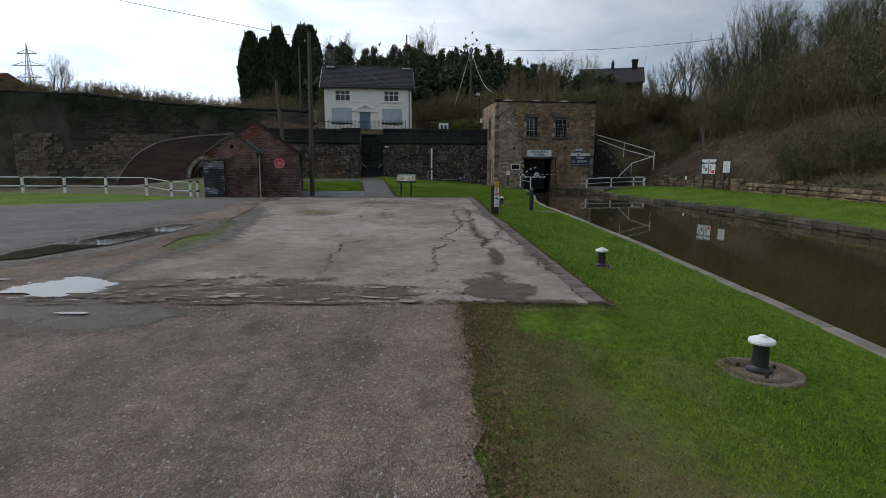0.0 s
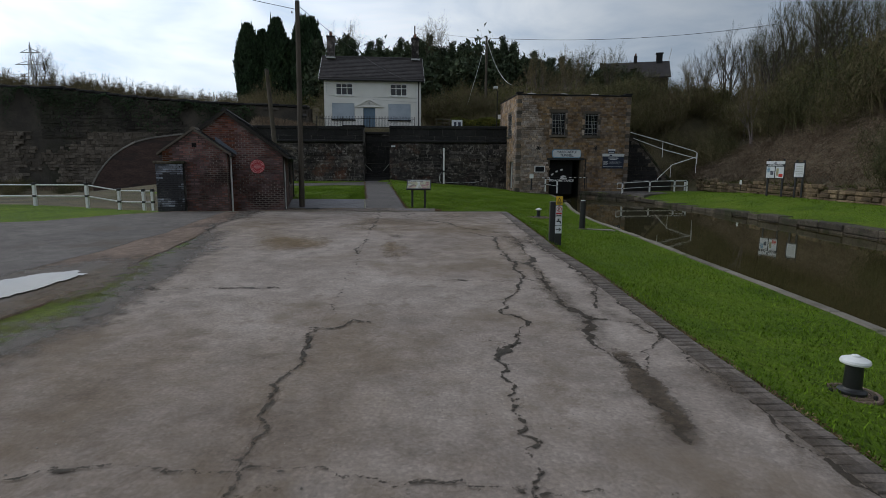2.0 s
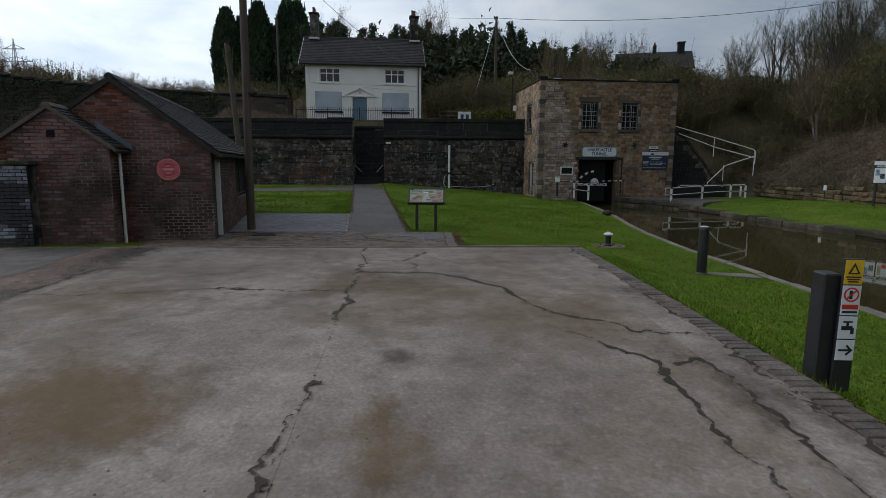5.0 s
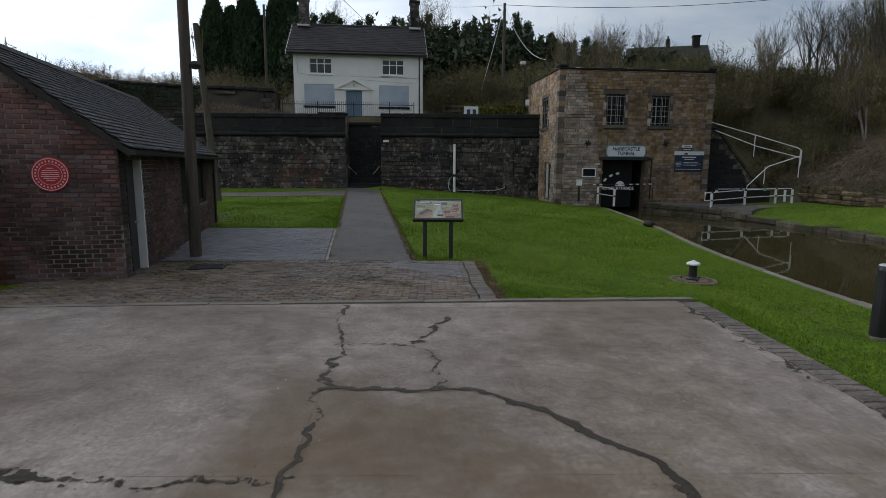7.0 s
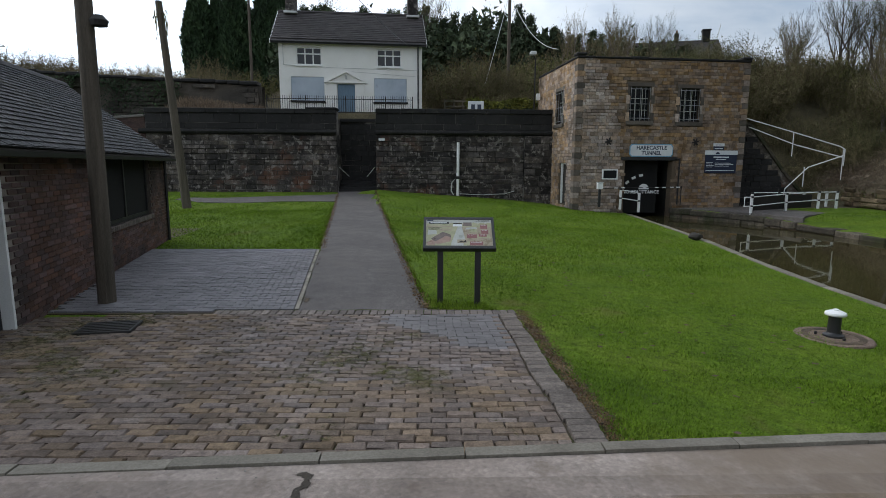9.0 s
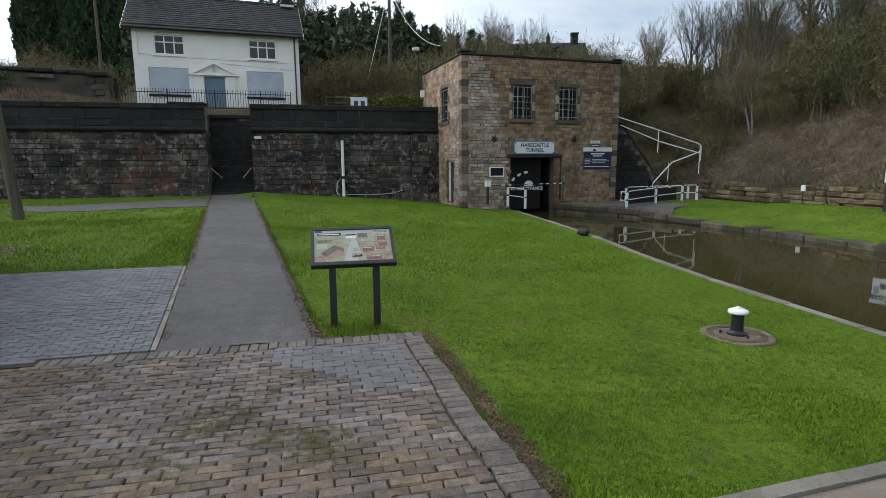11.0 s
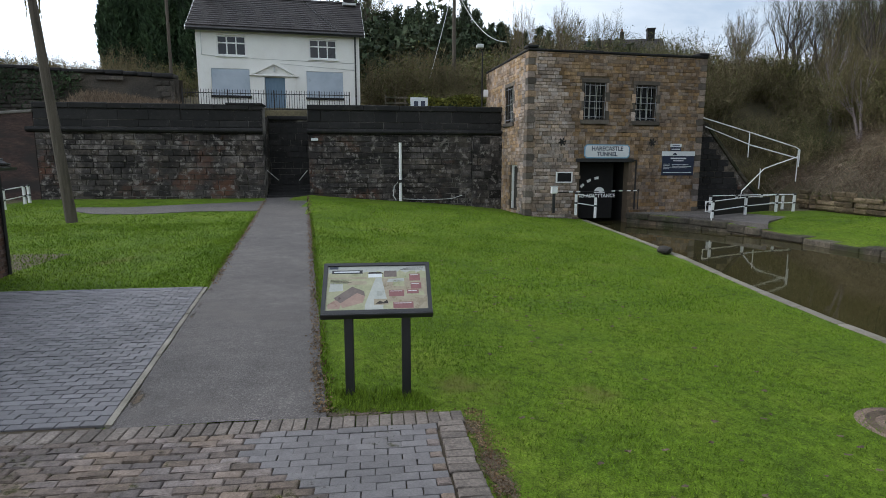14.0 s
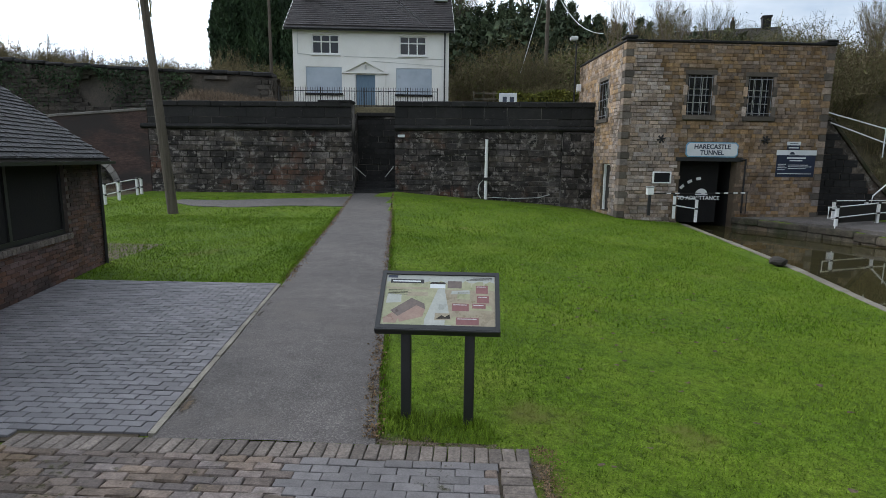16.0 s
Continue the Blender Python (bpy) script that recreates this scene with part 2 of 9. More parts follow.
M["sandstone"] = surf("sandstone", [(0.1617, 0.1049, 0.0662), (0.2695, 0.1823, 0.1201), (0.3773, 0.2688, 0.1863)], 0.9, 25, 0.9, 0.8, 0.014, rand=0.34, island=0.34, grain=0.35, mid=(6, 0.25), stain=(0.085, 0.062, 0.042), stain_scale=0.45, stain_at=0.57, hue=0.004, fleck=((0.06, 0.048, 0.038), 8.0, 0.62, 0.5))
M["quoin"] = surf("quoin", [(0.07, 0.06, 0.05), (0.13, 0.11, 0.09)], 1.5, 30, 0.9, 0.7, 0.012, rand=0.3, grain=0.3)
M["mortar"] = surf("mortar", [(0.085, 0.062, 0.042), (0.125, 0.095, 0.066)], 2.0, 50, 0.95, 0.6, 0.01)
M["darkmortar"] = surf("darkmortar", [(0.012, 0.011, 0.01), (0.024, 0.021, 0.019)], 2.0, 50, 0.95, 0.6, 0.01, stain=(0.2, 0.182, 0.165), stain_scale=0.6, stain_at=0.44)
M["brick"] = surf("brick", [(0.1013, 0.0351, 0.0273), (0.1755, 0.0572, 0.0416), (0.27, 0.0884, 0.0611)], 0.9, 60, 0.88, 0.6, 0.006, rand=0.4, island=0.4, grain=0.25, stain=(0.04, 0.025, 0.022), stain_scale=0.45, stain_at=0.5, hue=0.012)
# the shed brick in darker, browner tones, for its right side wall
M["brick_darker"] = surf("brick_darker", [(0.045, 0.025, 0.02), (0.075, 0.038, 0.03), (0.12, 0.056, 0.043)], 0.9, 60, 0.88, 0.6, 0.006, rand=0.4, island=0.4, grain=0.25, stain=(0.028, 0.02, 0.018), stain_scale=0.5, stain_at=0.5, hue=0.012)
M["brickmortar"] = surf("brickmortar", [(0.07, 0.056, 0.048), (0.12, 0.098, 0.085)], 1.2, 60, 0.95, 0.6, 0.006, stain=(0.27, 0.235, 0.205), stain_scale=0.7, stain_at=0.45)
M["brick_far"] = surf("brick_far", [(0.036, 0.0241, 0.0216), (0.0624, 0.0396, 0.0342), (0.088, 0.0568, 0.0486)], 0.5, 18, 0.9, 0.7, 0.02, grain=0.55, stretch=(1.0, 1.0, 3.6), mid=(4, 0.3), stain=(0.036, 0.03, 0.028), stain_scale=0.3, stain_at=0.5)
M["bluebrick"] = surf("bluebrick", [(0.028, 0.028, 0.032), (0.05, 0.048, 0.052)], 1.5, 40, 0.7, 0.6, 0.008, island=0.4, grain=0.3)
M["limewash"] = surf("limewash", [(0.07, 0.075, 0.09), (0.18, 0.19, 0.22), (0.30, 0.32, 0.36)], 3.5, 40, 0.8, 0.6, 0.006, island=0.5, rand=0.5, grain=0.35, stain=(0.03, 0.03, 0.035), stain_scale=1.8, stain_at=0.5)
M["rooftile"] = surf("rooftile", [(0.016, 0.015, 0.016), (0.03, 0.028, 0.029), (0.052, 0.048, 0.046)], 1.0, 40, 0.75, 0.6, 0.01, island=0.5, grain=0.3, stain=(0.055, 0.052, 0.035), stain_scale=0.7, stain_at=0.6)
M["slate"] = surf("slate", [(0.0221, 0.0182, 0.0182), (0.0325, 0.0273, 0.0273), (0.0429, 0.0364, 0.0351)], 0.8, 30, 0.75, 0.6, 0.02, island=0.25, grain=0.3)
M["ridge"] = surf("ridge", [(0.10, 0.085, 0.07), (0.15, 0.125, 0.10)], 2.0, 40, 0.9, 0.6, 0.01)
M["lead"] = surf("lead", [(0.10, 0.12, 0.15), (0.16, 0.18, 0.22)], 2.0, 30, 0.5, 0.3, 0.005)
M["render"] = surf("render", [(0.70, 0.68, 0.64), (0.76, 0.745, 0.71), (0.81, 0.80, 0.77)], 0.6, 30, 0.85, 0.4, 0.006, grain=0.06, stain=(0.6, 0.575, 0.51), stain_scale=0.5, stain_at=0.6)
M["white"] = surf("white_paint", [(0.68, 0.68, 0.66), (0.8, 0.8, 0.79)], 2.0, 60, 0.5, 0.2, 0.003, grain=0.08, stain=(0.42, 0.42, 0.38), stain_scale=2.2, stain_at=0.64)
M["black"] = surf("black_paint", [(0.012, 0.012, 0.013), (0.022, 0.022, 0.023)], 3.0, 60, 0.45, 0.3, 0.003, grain=0.2, spec=0.5)
M["iron"] = surf("dark_iron", [(0.016, 0.015, 0.015), (0.03, 0.027, 0.025)], 3.0, 60, 0.6, 0.3, 0.003, grain=0.3)
M["steel"] = surf("steel_panel", [(0.30, 0.35, 0.41), (0.38, 0.43, 0.49), (0.43, 0.48, 0.54)], 0.9, 30, 0.55, 0.2, 0.003, metal=0.1, grain=0.06, stain=(0.27, 0.30, 0.34), stain_scale=0.8, stain_at=0.6)
M["bluedoor"] = surf("blue_door", [(0.115, 0.18, 0.25), (0.16, 0.23, 0.30)], 1.5, 30, 0.55, 0.2, 0.003, grain=0.1, stretch=(6, 1, 1))
M["galv"] = surf("galvanised", [(0.42, 0.43, 0.42), (0.55, 0.55, 0.54)], 3.0, 60, 0.5, 0.2, 0.003, metal=0.3, grain=0.12)
M["pole"] = surf("pole_wood", [(0.055, 0.046, 0.036), (0.09, 0.075, 0.058), (0.12, 0.10, 0.08)], 1.5, 30, 0.9, 0.8, 0.01, stretch=(8, 8, 0.5), grain=0.35)
M["wood_dark"] = surf("dark_wood", [(0.03, 0.026, 0.022), (0.05, 0.043, 0.036)], 2.0, 40, 0.85, 0.6, 0.006, grain=0.3)
M["bark"] = surf("bark", [(0.045, 0.036, 0.03), (0.085, 0.07, 0.06), (0.12, 0.10, 0.088)], 2.0, 30, 0.95, 0.6, 0.01, grain=0.35, rand=0.25)
M["birch"] = surf("birch", [(0.13, 0.10, 0.10), (0.24, 0.20, 0.19)], 2.0, 20, 0.9, 0.4, 0.01, grain=0.4)
M["twig"] = surf("twig", [(0.0939, 0.077, 0.0401), (0.1461, 0.1193, 0.0627), (0.2024, 0.1642, 0.0902)], 0.12, 5, 0.95, 0, island=0.4, grain=0.3, stain=(0.115, 0.071, 0.043), stain_scale=0.1, stain_at=0.58)
M["twig_dark"] = surf("twig_dark", [(0.0456, 0.0449, 0.0214), (0.0758, 0.0731, 0.0313), (0.1097, 0.1027, 0.0427)], 0.12, 5, 0.95, 0, island=0.45, grain=0.3)
M["twig_ochre"] = surf("twig_ochre", [(0.15, 0.105, 0.025), (0.22, 0.16, 0.04)], 0.3, 5, 0.95, 0, island=0.4, grain=0.3)
M["bracken"] = surf("bracken", [(0.10, 0.07, 0.046), (0.165, 0.12, 0.082), (0.25, 0.195, 0.14)], 0.5, 6, 0.95, 0, island=0.5, grain=0.3)
M["evergreen"] = surf("evergreen", [(0.0186, 0.0354, 0.0161), (0.0342, 0.0612, 0.0274), (0.0559, 0.0902, 0.0386)], 0.4, 6, 0.9, 0, island=0.5, grain=0.35)
M["leaf_olive"] = surf("leaf_olive", [(0.0547, 0.0642, 0.0176), (0.0889, 0.095, 0.0264), (0.124, 0.118, 0.0376)], 0.15, 6, 0.9, 0, island=0.4, grain=0.35)
M["hedge"] = surf("hedge", [(0.10, 0.11, 0.02), (0.18, 0.17, 0.03)], 0.8, 6, 0.9, 0, island=0.4, grain=0.3)
M["reflective"] = surf("board_white", [(0.55, 0.57, 0.58), (0.68, 0.7, 0.7)], 1.5, 30, 0.35, 0, grain=0.04)
M["bar_grey"] = surf("grey_bars", [(0.2, 0.2, 0.21), (0.3, 0.3, 0.31)], 3.0, 60, 0.6, 0.2, 0.003, metal=0.2, grain=0.2)
M["navy"] = surf("navy_board", [(0.014, 0.022, 0.045), (0.02, 0.03, 0.06)], 1.5, 30, 0.35, 0, grain=0.1, spec=0.5)
M["red"] = surf("red_plaque", [(0.42, 0.02, 0.03), (0.5, 0.03, 0.04)], 2.5, 40, 0.4, 0, grain=0.1)
M["pink"] = surf("plaque_lettering", [(0.75, 0.42, 0.42), (0.8, 0.5, 0.5)], 2.5, 40, 0.5, 0, grain=0.05)
M["yellow"] = surf("yellow_sign", [(0.62, 0.38, 0.02), (0.7, 0.45, 0.03)], 2.0, 40, 0.4, 0, grain=0.08)
M["signred"] = surf("sign_red", [(0.5, 0.03, 0.02), (0.55, 0.05, 0.03)], 2.0, 40, 0.4, 0, grain=0.05)
M["signblue"] = surf("sign_blue", [(0.12, 0.28, 0.42), (0.18, 0.36, 0.5)], 2.0, 40, 0.4, 0, grain=0.05)
M["paper"] = surf("board_print", [(0.30, 0.27, 0.19), (0.40, 0.37, 0.27), (0.34, 0.31, 0.22)], 6.0, 40, 0.3, 0, grain=0.12, spec=0.5)
M["print_red"] = surf("print_maroon", [(0.19, 0.07, 0.07), (0.24, 0.095, 0.09)], 5.0, 40, 0.3, 0, grain=0.12, spec=0.5)
M["print_green"] = surf("print_green", [(0.26, 0.27, 0.15), (0.36, 0.34, 0.21)], 9.0, 40, 0.3, 0, grain=0.15, spec=0.5)
M["print_brown"] = surf("print_brown", [(0.26, 0.21, 0.14), (0.34, 0.29, 0.2)], 9.0, 40, 0.3, 0, grain=0.15, spec=0.5)
M["print_grey"] = surf("print_grey", [(0.33, 0.34, 0.30), (0.42, 0.42, 0.38)], 7.0, 40, 0.3, 0, grain=0.1, spec=0.5)
M["print_roof"] = surf("print_roof", [(0.11, 0.08, 0.07), (0.16, 0.12, 0.10)], 9.0, 40, 0.3, 0, grain=0.15, spec=0.5)
M["print_wall"] = surf("print_brickwork", [(0.27, 0.17, 0.13), (0.33, 0.22, 0.17)], 9.0, 40, 0.3, 0, grain=0.15, spec=0.5)
# near-black: the tunnel's unlit inside put into the colour; also gate, vent, shed panes
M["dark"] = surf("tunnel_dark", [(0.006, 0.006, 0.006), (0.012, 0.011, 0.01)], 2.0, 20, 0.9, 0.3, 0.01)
M["stone_bit"] = surf("stone_bit", [(0.15, 0.135, 0.12), (0.33, 0.30, 0.27)], 9.0, 60, 0.85, 0, island=0.4)
M["wetgravel"] = surf("wetgravel", [(0.075, 0.06, 0.048), (0.105, 0.084, 0.068)], 0.8, 30, 0.6, 0.8, 0.01, grain=0.3, mid=(5, 0.3), cells=(105, 0.3), spec=0.35)
M["moss"] = surf("moss", [(0.05, 0.05, 0.012), (0.095, 0.09, 0.02)], 5.0, 60, 0.95, 0.9, 0.01, grain=0.5)
M["bluesett"] = surf("bluesett", [(0.112, 0.104, 0.105), (0.144, 0.1324, 0.132)], 1.0, 60, 0.75, 0.5, 0.005, rand=0.14, island=0.14, grain=0.2, mid=(9, 0.15))
M["terracotta"] = surf("terracotta", [(0.12, 0.05, 0.035), (0.18, 0.075, 0.05)], 2.0, 30, 0.85, 0.4, 0.01)

M["thatch"] = surf("thatch", [(0.0907, 0.0661, 0.0299), (0.1512, 0.1148, 0.0556), (0.2041, 0.1615, 0.094)], 1.6, 40, 0.9, 0, island=0.4, grain=0.3)


def crust(name, key, lo=-0.1, hi=0.15, most=1.0, scale=14.0, ragged=0.5):
    """A thin, ragged deposit: the worn surface M[key], let through where its cover runs out."""
    m = M[key].copy()
    m.name = name
    n, l = m.node_tree.nodes, m.node_tree.links
    at = n.new("ShaderNodeAttribute")
    at.attribute_name = "cover"
    geo = n.new("ShaderNodeNewGeometry")
    t = n.new("ShaderNodeTexNoise")
    t.inputs["Scale"].default_value = scale
    t.inputs["Detail"].default_value = 6
    t.inputs["Roughness"].default_value = 0.7
    l.new(geo.outputs["Position"], t.inputs["Vector"])
    w = n.new("ShaderNodeMath")
    w.operation = "MULTIPLY_ADD"
    w.inputs[1].default_value = ragged
    l.new(t.outputs["Fac"], w.inputs[0])
    l.new(at.outputs["Fac"], w.inputs[2])
    q = n.new("ShaderNodeMapRange")
    q.interpolation_type = "SMOOTHSTEP"
    q.inputs["From Min"].default_value, q.inputs["From Max"].default_value = lo + ragged / 2, hi + ragged / 2
    q.inputs["To Max"].default_value = most
    l.new(w.outputs[0], q.inputs["Value"])
    l.new(q.outputs["Result"], n["Principled BSDF"].inputs["Alpha"])
    return m


def glassy(name, col, rough, ior=1.33, bump=0.0, scale=3.0):
    m = bpy.data.materials.new(name)
    m.use_nodes = True
    n, l = m.node_tree.nodes, m.node_tree.links
    b = n["Principled BSDF"]
    b.inputs["Base Color"].default_value = (*col, 1)
    b.inputs["Roughness"].default_value = rough
    b.inputs["IOR"].default_value = ior
    geo = n.new("ShaderNodeNewGeometry")
    t = n.new("ShaderNodeTexNoise")
    t.inputs["Scale"].default_value = scale
    t.inputs["Detail"].default_value = 3
    l.new(geo.outputs["Position"], t.inputs["Vector"])
    if bump:
        bp = n.new("ShaderNodeBump")
        bp.inputs["Strength"].default_value = bump
        bp.inputs["Distance"].default_value = 0.02
        l.new(t.outputs["Fac"], bp.inputs["Height"])
        l.new(bp.outputs["Normal"], b.inputs["Normal"])
    mr = n.new("ShaderNodeMix")
    mr.data_type = "RGBA"
    mr.inputs["A"].default_value = (*[c * 0.75 for c in col], 1)
    mr.inputs["B"].default_value = (*[c * 1.3 for c in col], 1)
    l.new(t.outputs["Fac"], mr.inputs["Factor"])
    l.new(mr.outputs["Result"], b.inputs["Base Color"])
    return m


M["water"] = glassy("canal_water", (0.040, 0.034, 0.013), 0.03, 1.33, 0.05, 1.6)
M["puddle"] = glassy("puddle_water", (0.05, 0.042, 0.034), 0.03, 1.33, 0.02, 5.0)
M["glass"] = glassy("window_glass", (0.012, 0.014, 0.018), 0.06, 1.5, 0.04, 1.2)
M["crackfill"] = surf("crackfill", [(0.03, 0.024, 0.018), (0.055, 0.045, 0.034)], 4.0, 40, 0.85, 0.8, 0.01, grain=0.4)
M["mudcrust"] = crust("mudcrust", "mud", -0.15, 0.25, 0.9, 11.0, 2.8)
M["crackcrust"] = crust("crackcrust", "crackfill", -0.05, 0.08, 1.0, 22.0, 0.9)
M["seep"] = crust("seep", "mud", -0.4, 0.7, 0.5, 6.0, 2.0)
M["warmstain"] = surf("warmstain", [(0.16, 0.098, 0.04), (0.21, 0.14, 0.062)], 1.5, 30, 0.85, 0.5, 0.004, grain=0.25)
M["browncrete"] = surf("browncrete", [(0.15, 0.115, 0.095), (0.2, 0.16, 0.136)], 1.2, 30, 0.9, 0.5, 0.008, grain=0.25, mid=(4, 0.2), spec=0.15)
M["brownfilm"] = crust("brownfilm", "browncrete", -0.7, 1.1, 0.2, 5.0, 3.0)
M["litter"] = surf("litter", [(0.085, 0.05, 0.027), (0.15, 0.095, 0.05), (0.23, 0.16, 0.085)], 3.0, 30, 0.9, 0, island=0.5, grain=0.3)
M["ochreseep"] = crust("ochreseep", "warmstain", -0.5, 1.0, 0.55, 9.0, 3.4)
M["wetcrust"] = crust("wetcrust", "wetgravel", -0.3, 0.5, 0.85, 4.0, 2.0)
M["soilcrust"] = crust("soilcrust", "earth", -0.2, 0.35, 0.9, 12.0, 2.4)
M["mosscrust"] = crust("mosscrust", "moss", -0.15, 0.4, 0.75, 16.0, 3.2)
M["thatchcrust"] = crust("thatchcrust", "thatch", -0.4, 0.9, 0.5, 40.0, 4.6)
M["limestone"] = surf("limestone", [(0.16, 0.15, 0.135), (0.24, 0.225, 0.205)], 1.2, 24, 0.85, 0.7, 0.015, rand=0.3, grain=0.3, stain=(0.07, 0.06, 0.05), stain_scale=0.6, stain_at=0.58)
M["rubble"] = surf("rubble", [(0.0765, 0.0535, 0.0319), (0.1365, 0.0969, 0.0571), (0.2076, 0.1546, 0.0966)], 0.8, 18, 0.9, 0.9, 0.03, rand=0.4, island=0.4, grain=0.4, mid=(5, 0.35), stain=(0.068, 0.068, 0.022), stain_scale=0.6, stain_at=0.54, fleck=((0.3, 0.26, 0.21), 5.0, 0.64, 0.35))
M["worn"] = crust("worn", "warmstain", -0.6, 0.9, 0.3, 3.0, 2.4)
M["damp"] = crust("damp", "wetgravel", -0.5, 0.9, 0.32, 2.5, 3.0)
# paler than the evergreen: distance haze on the hill is put into the colour
M["pine_needles"] = surf("pine_needles", [(0.028, 0.042, 0.022), (0.05, 0.07, 0.036), (0.078, 0.098, 0.052)], 0.3, 6, 0.9, 0, island=0.5, grain=0.35)

# ---- mesh building ----


class Shape:
    """Collects corners and faces of one mesh."""

    def __init__(self):
        self.v, self.f = [], []

    def add(self, pts, faces, m=None):
        k = len(self.v)
        self.v += [tuple(m @ Vector(p)) if m is not None else tuple(p) for p in pts]
        self.f += [tuple(i + k for i in q) for q in faces]
        return self

    def box(self, x0, x1, y0, y1, z0, z1, c=0.0, m=None):
        """A box; c chamfers its edges."""
        if c <= 0:
            p = [(x, y, z) for z in (z0, z1) for y in (y0, y1) for x in (x0, x1)]
            return self.add(p, [(0, 2, 3, 1), (4, 5, 7, 6), (0, 1, 5, 4), (1, 3, 7, 5), (3, 2, 6, 7), (2, 0, 4, 6)], m)
        c = min(c, (x1 - x0) * 0.45, (y1 - y0) * 0.45, (z1 - z0) * 0.45)
        b = bmesh.new()
        for x in (x0, x1):
            for y in (y0, y1):
                for z in (z0, z1):
                    ix, iy, iz = (c if x == x0 else -c), (c if y == y0 else -c), (c if z == z0 else -c)
                    b.verts.new((x + ix, y + iy, z)), b.verts.new((x + ix, y, z + iz)), b.verts.new((x, y + iy, z + iz))
        bmesh.ops.convex_hull(b, input=b.verts)
        b.verts.index_update()
        self.add([v.co[:] for v in b.verts], [tuple(v.index for v in q.verts) for q in b.faces], m)
        b.free()
        return self

    def tube(self, p0, p1, r0, r1=None, n=8, caps=True):
        r1 = r0 if r1 is None else r1
        p0, p1 = Vector(p0), Vector(p1)
        d = (p1 - p0)
        q = d.to_track_quat("Z", "Y").to_matrix()
        ring = [Vector((math.cos(2 * math.pi * i / n), math.sin(2 * math.pi * i / n), 0)) for i in range(n)]
        pts = [p0 + q @ (a * r0) for a in ring] + [p1 + q @ (a * r1) for a in ring]
        fs = [(i, (i + 1) % n, n + (i + 1) % n, n + i) for i in range(n)]
        if caps:
            fs += [tuple(range(n - 1, -1, -1)), tuple(range(n, 2 * n))]
        return self.add(pts, fs)

    def path(self, pts, r, n=6):
        """One tube through all the points, its rings shared."""
        pts = [Vector(p) for p in pts]
        v, f = [], []
        for i, p in enumerate(pts):
            d = (pts[min(i + 1, len(pts) - 1)] - pts[max(i - 1, 0)]).normalized()
            a = d.cross(Vector((0, 0, 1)) if abs(d.z) < 0.9 else Vector((1, 0, 0))).normalized()
            b = d.cross(a)
            if 0 < i < len(pts) - 1:
                k = 1 / max(0.5, (pts[i + 1] - p).normalized().dot(d))
            else:
                k = 1.0
            v += [tuple(p + (a * math.cos(6.28319 * q / n) + b * math.sin(6.28319 * q / n)) * r * k) for q in range(n)]
        for i in range(len(pts) - 1):
            for q in range(n):
                w = (q + 1) % n
                f.append((i * n + q, i * n + w, (i + 1) * n + w, (i + 1) * n + q))
        e = (len(pts) - 1) * n
        f += [tuple(range(n - 1, -1, -1)), tuple(range(e, e + n))]
        self.add(v, f)
        return self

    def lathe(self, prof, n=20, at=(0, 0, 0)):
        """Turned about z: (radius, height) pairs."""
        pts, fs = [], []
        for r, z in prof:
            pts += [(at[0] + r * math.cos(2 * math.pi * i / n), at[1] + r * math.sin(2 * math.pi * i / n), at[2] + z) for i in range(n)]
        for k in range(len(prof) - 1):
            fs += [(k * n + i, k * n + (i + 1) % n, (k + 1) * n + (i + 1) % n, (k + 1) * n + i) for i in range(n)]
        fs += [tuple(range(n - 1, -1, -1)), tuple((len(prof) - 1) * n + i for i in range(n))]
        return self.add(pts, fs)

    def prism(self, poly, d0, d1, axis="y", m=None):
        """A flat outline pushed from d0 to d1 along an axis. The outline's pairs are the other two coordinates in order."""
        def at(p, d):
            return {"x": (d, p[0], p[1]), "y": (p[0], d, p[1]), "z": (p[0], p[1], d)}[axis]
        n = len(poly)
        pts = [at(p, d0) for p in poly] + [at(p, d1) for p in poly]
        fs = [tuple(range(n)), tuple(range(2 * n - 1, n - 1, -1))] + [(i, n + i, n + (i + 1) % n, (i + 1) % n) for i in range(n)]
        return self.add(pts, fs, m)

    def mesh(self, name, smooth=False):
        me = bpy.data.meshes.new(name)
        me.from_pydata(self.v, [], self.f)
        b = bmesh.new()
        b.from_mesh(me)
        bmesh.ops.recalc_face_normals(b, faces=b.faces)
        b.to_mesh(me)
        b.free()
        if smooth:
            me.shade_smooth()
            me.set_sharp_from_angle(angle=radians(40))
        return me


def thing(name, label, category, at=(0, 0, 0), rz=0.0, kind="", group=""):
    """An empty at a thing's base that holds its parts."""
    e = new(name)
    e.matrix_world = pose(*at, 0, 0, rz)
    return tagged(e, label, category, group, kind)


def part(name, shape, material, parent=None, label="", smooth=False):
    me = shape if isinstance(shape, bpy.types.Mesh) else shape.mesh(name, smooth)
    if not me.materials:
        me.materials.append(material)
    ob = new(name, me)
    if parent is not None:
        ob.parent = parent
    return tagged(ob, label)


def solid(name, shape, material, label, category, kind="", smooth=False, group=""):
    return tagged(part(name, shape, material, None, "", smooth), label, category, group, kind)


def bulk(name, verts, faces, material, parent=None, label="", category="", kind="stuff", smooth=False):
    """One mesh from arrays, for what nobody could count."""
    me = bpy.data.meshes.new(name)
    me.from_pydata(verts, [], faces)
    me.materials.append(material)
    if smooth:
        me.shade_smooth()
    ob = new(name, me)
    if parent is not None:
        ob.parent = parent
    return tagged(ob, label, category, "", kind)


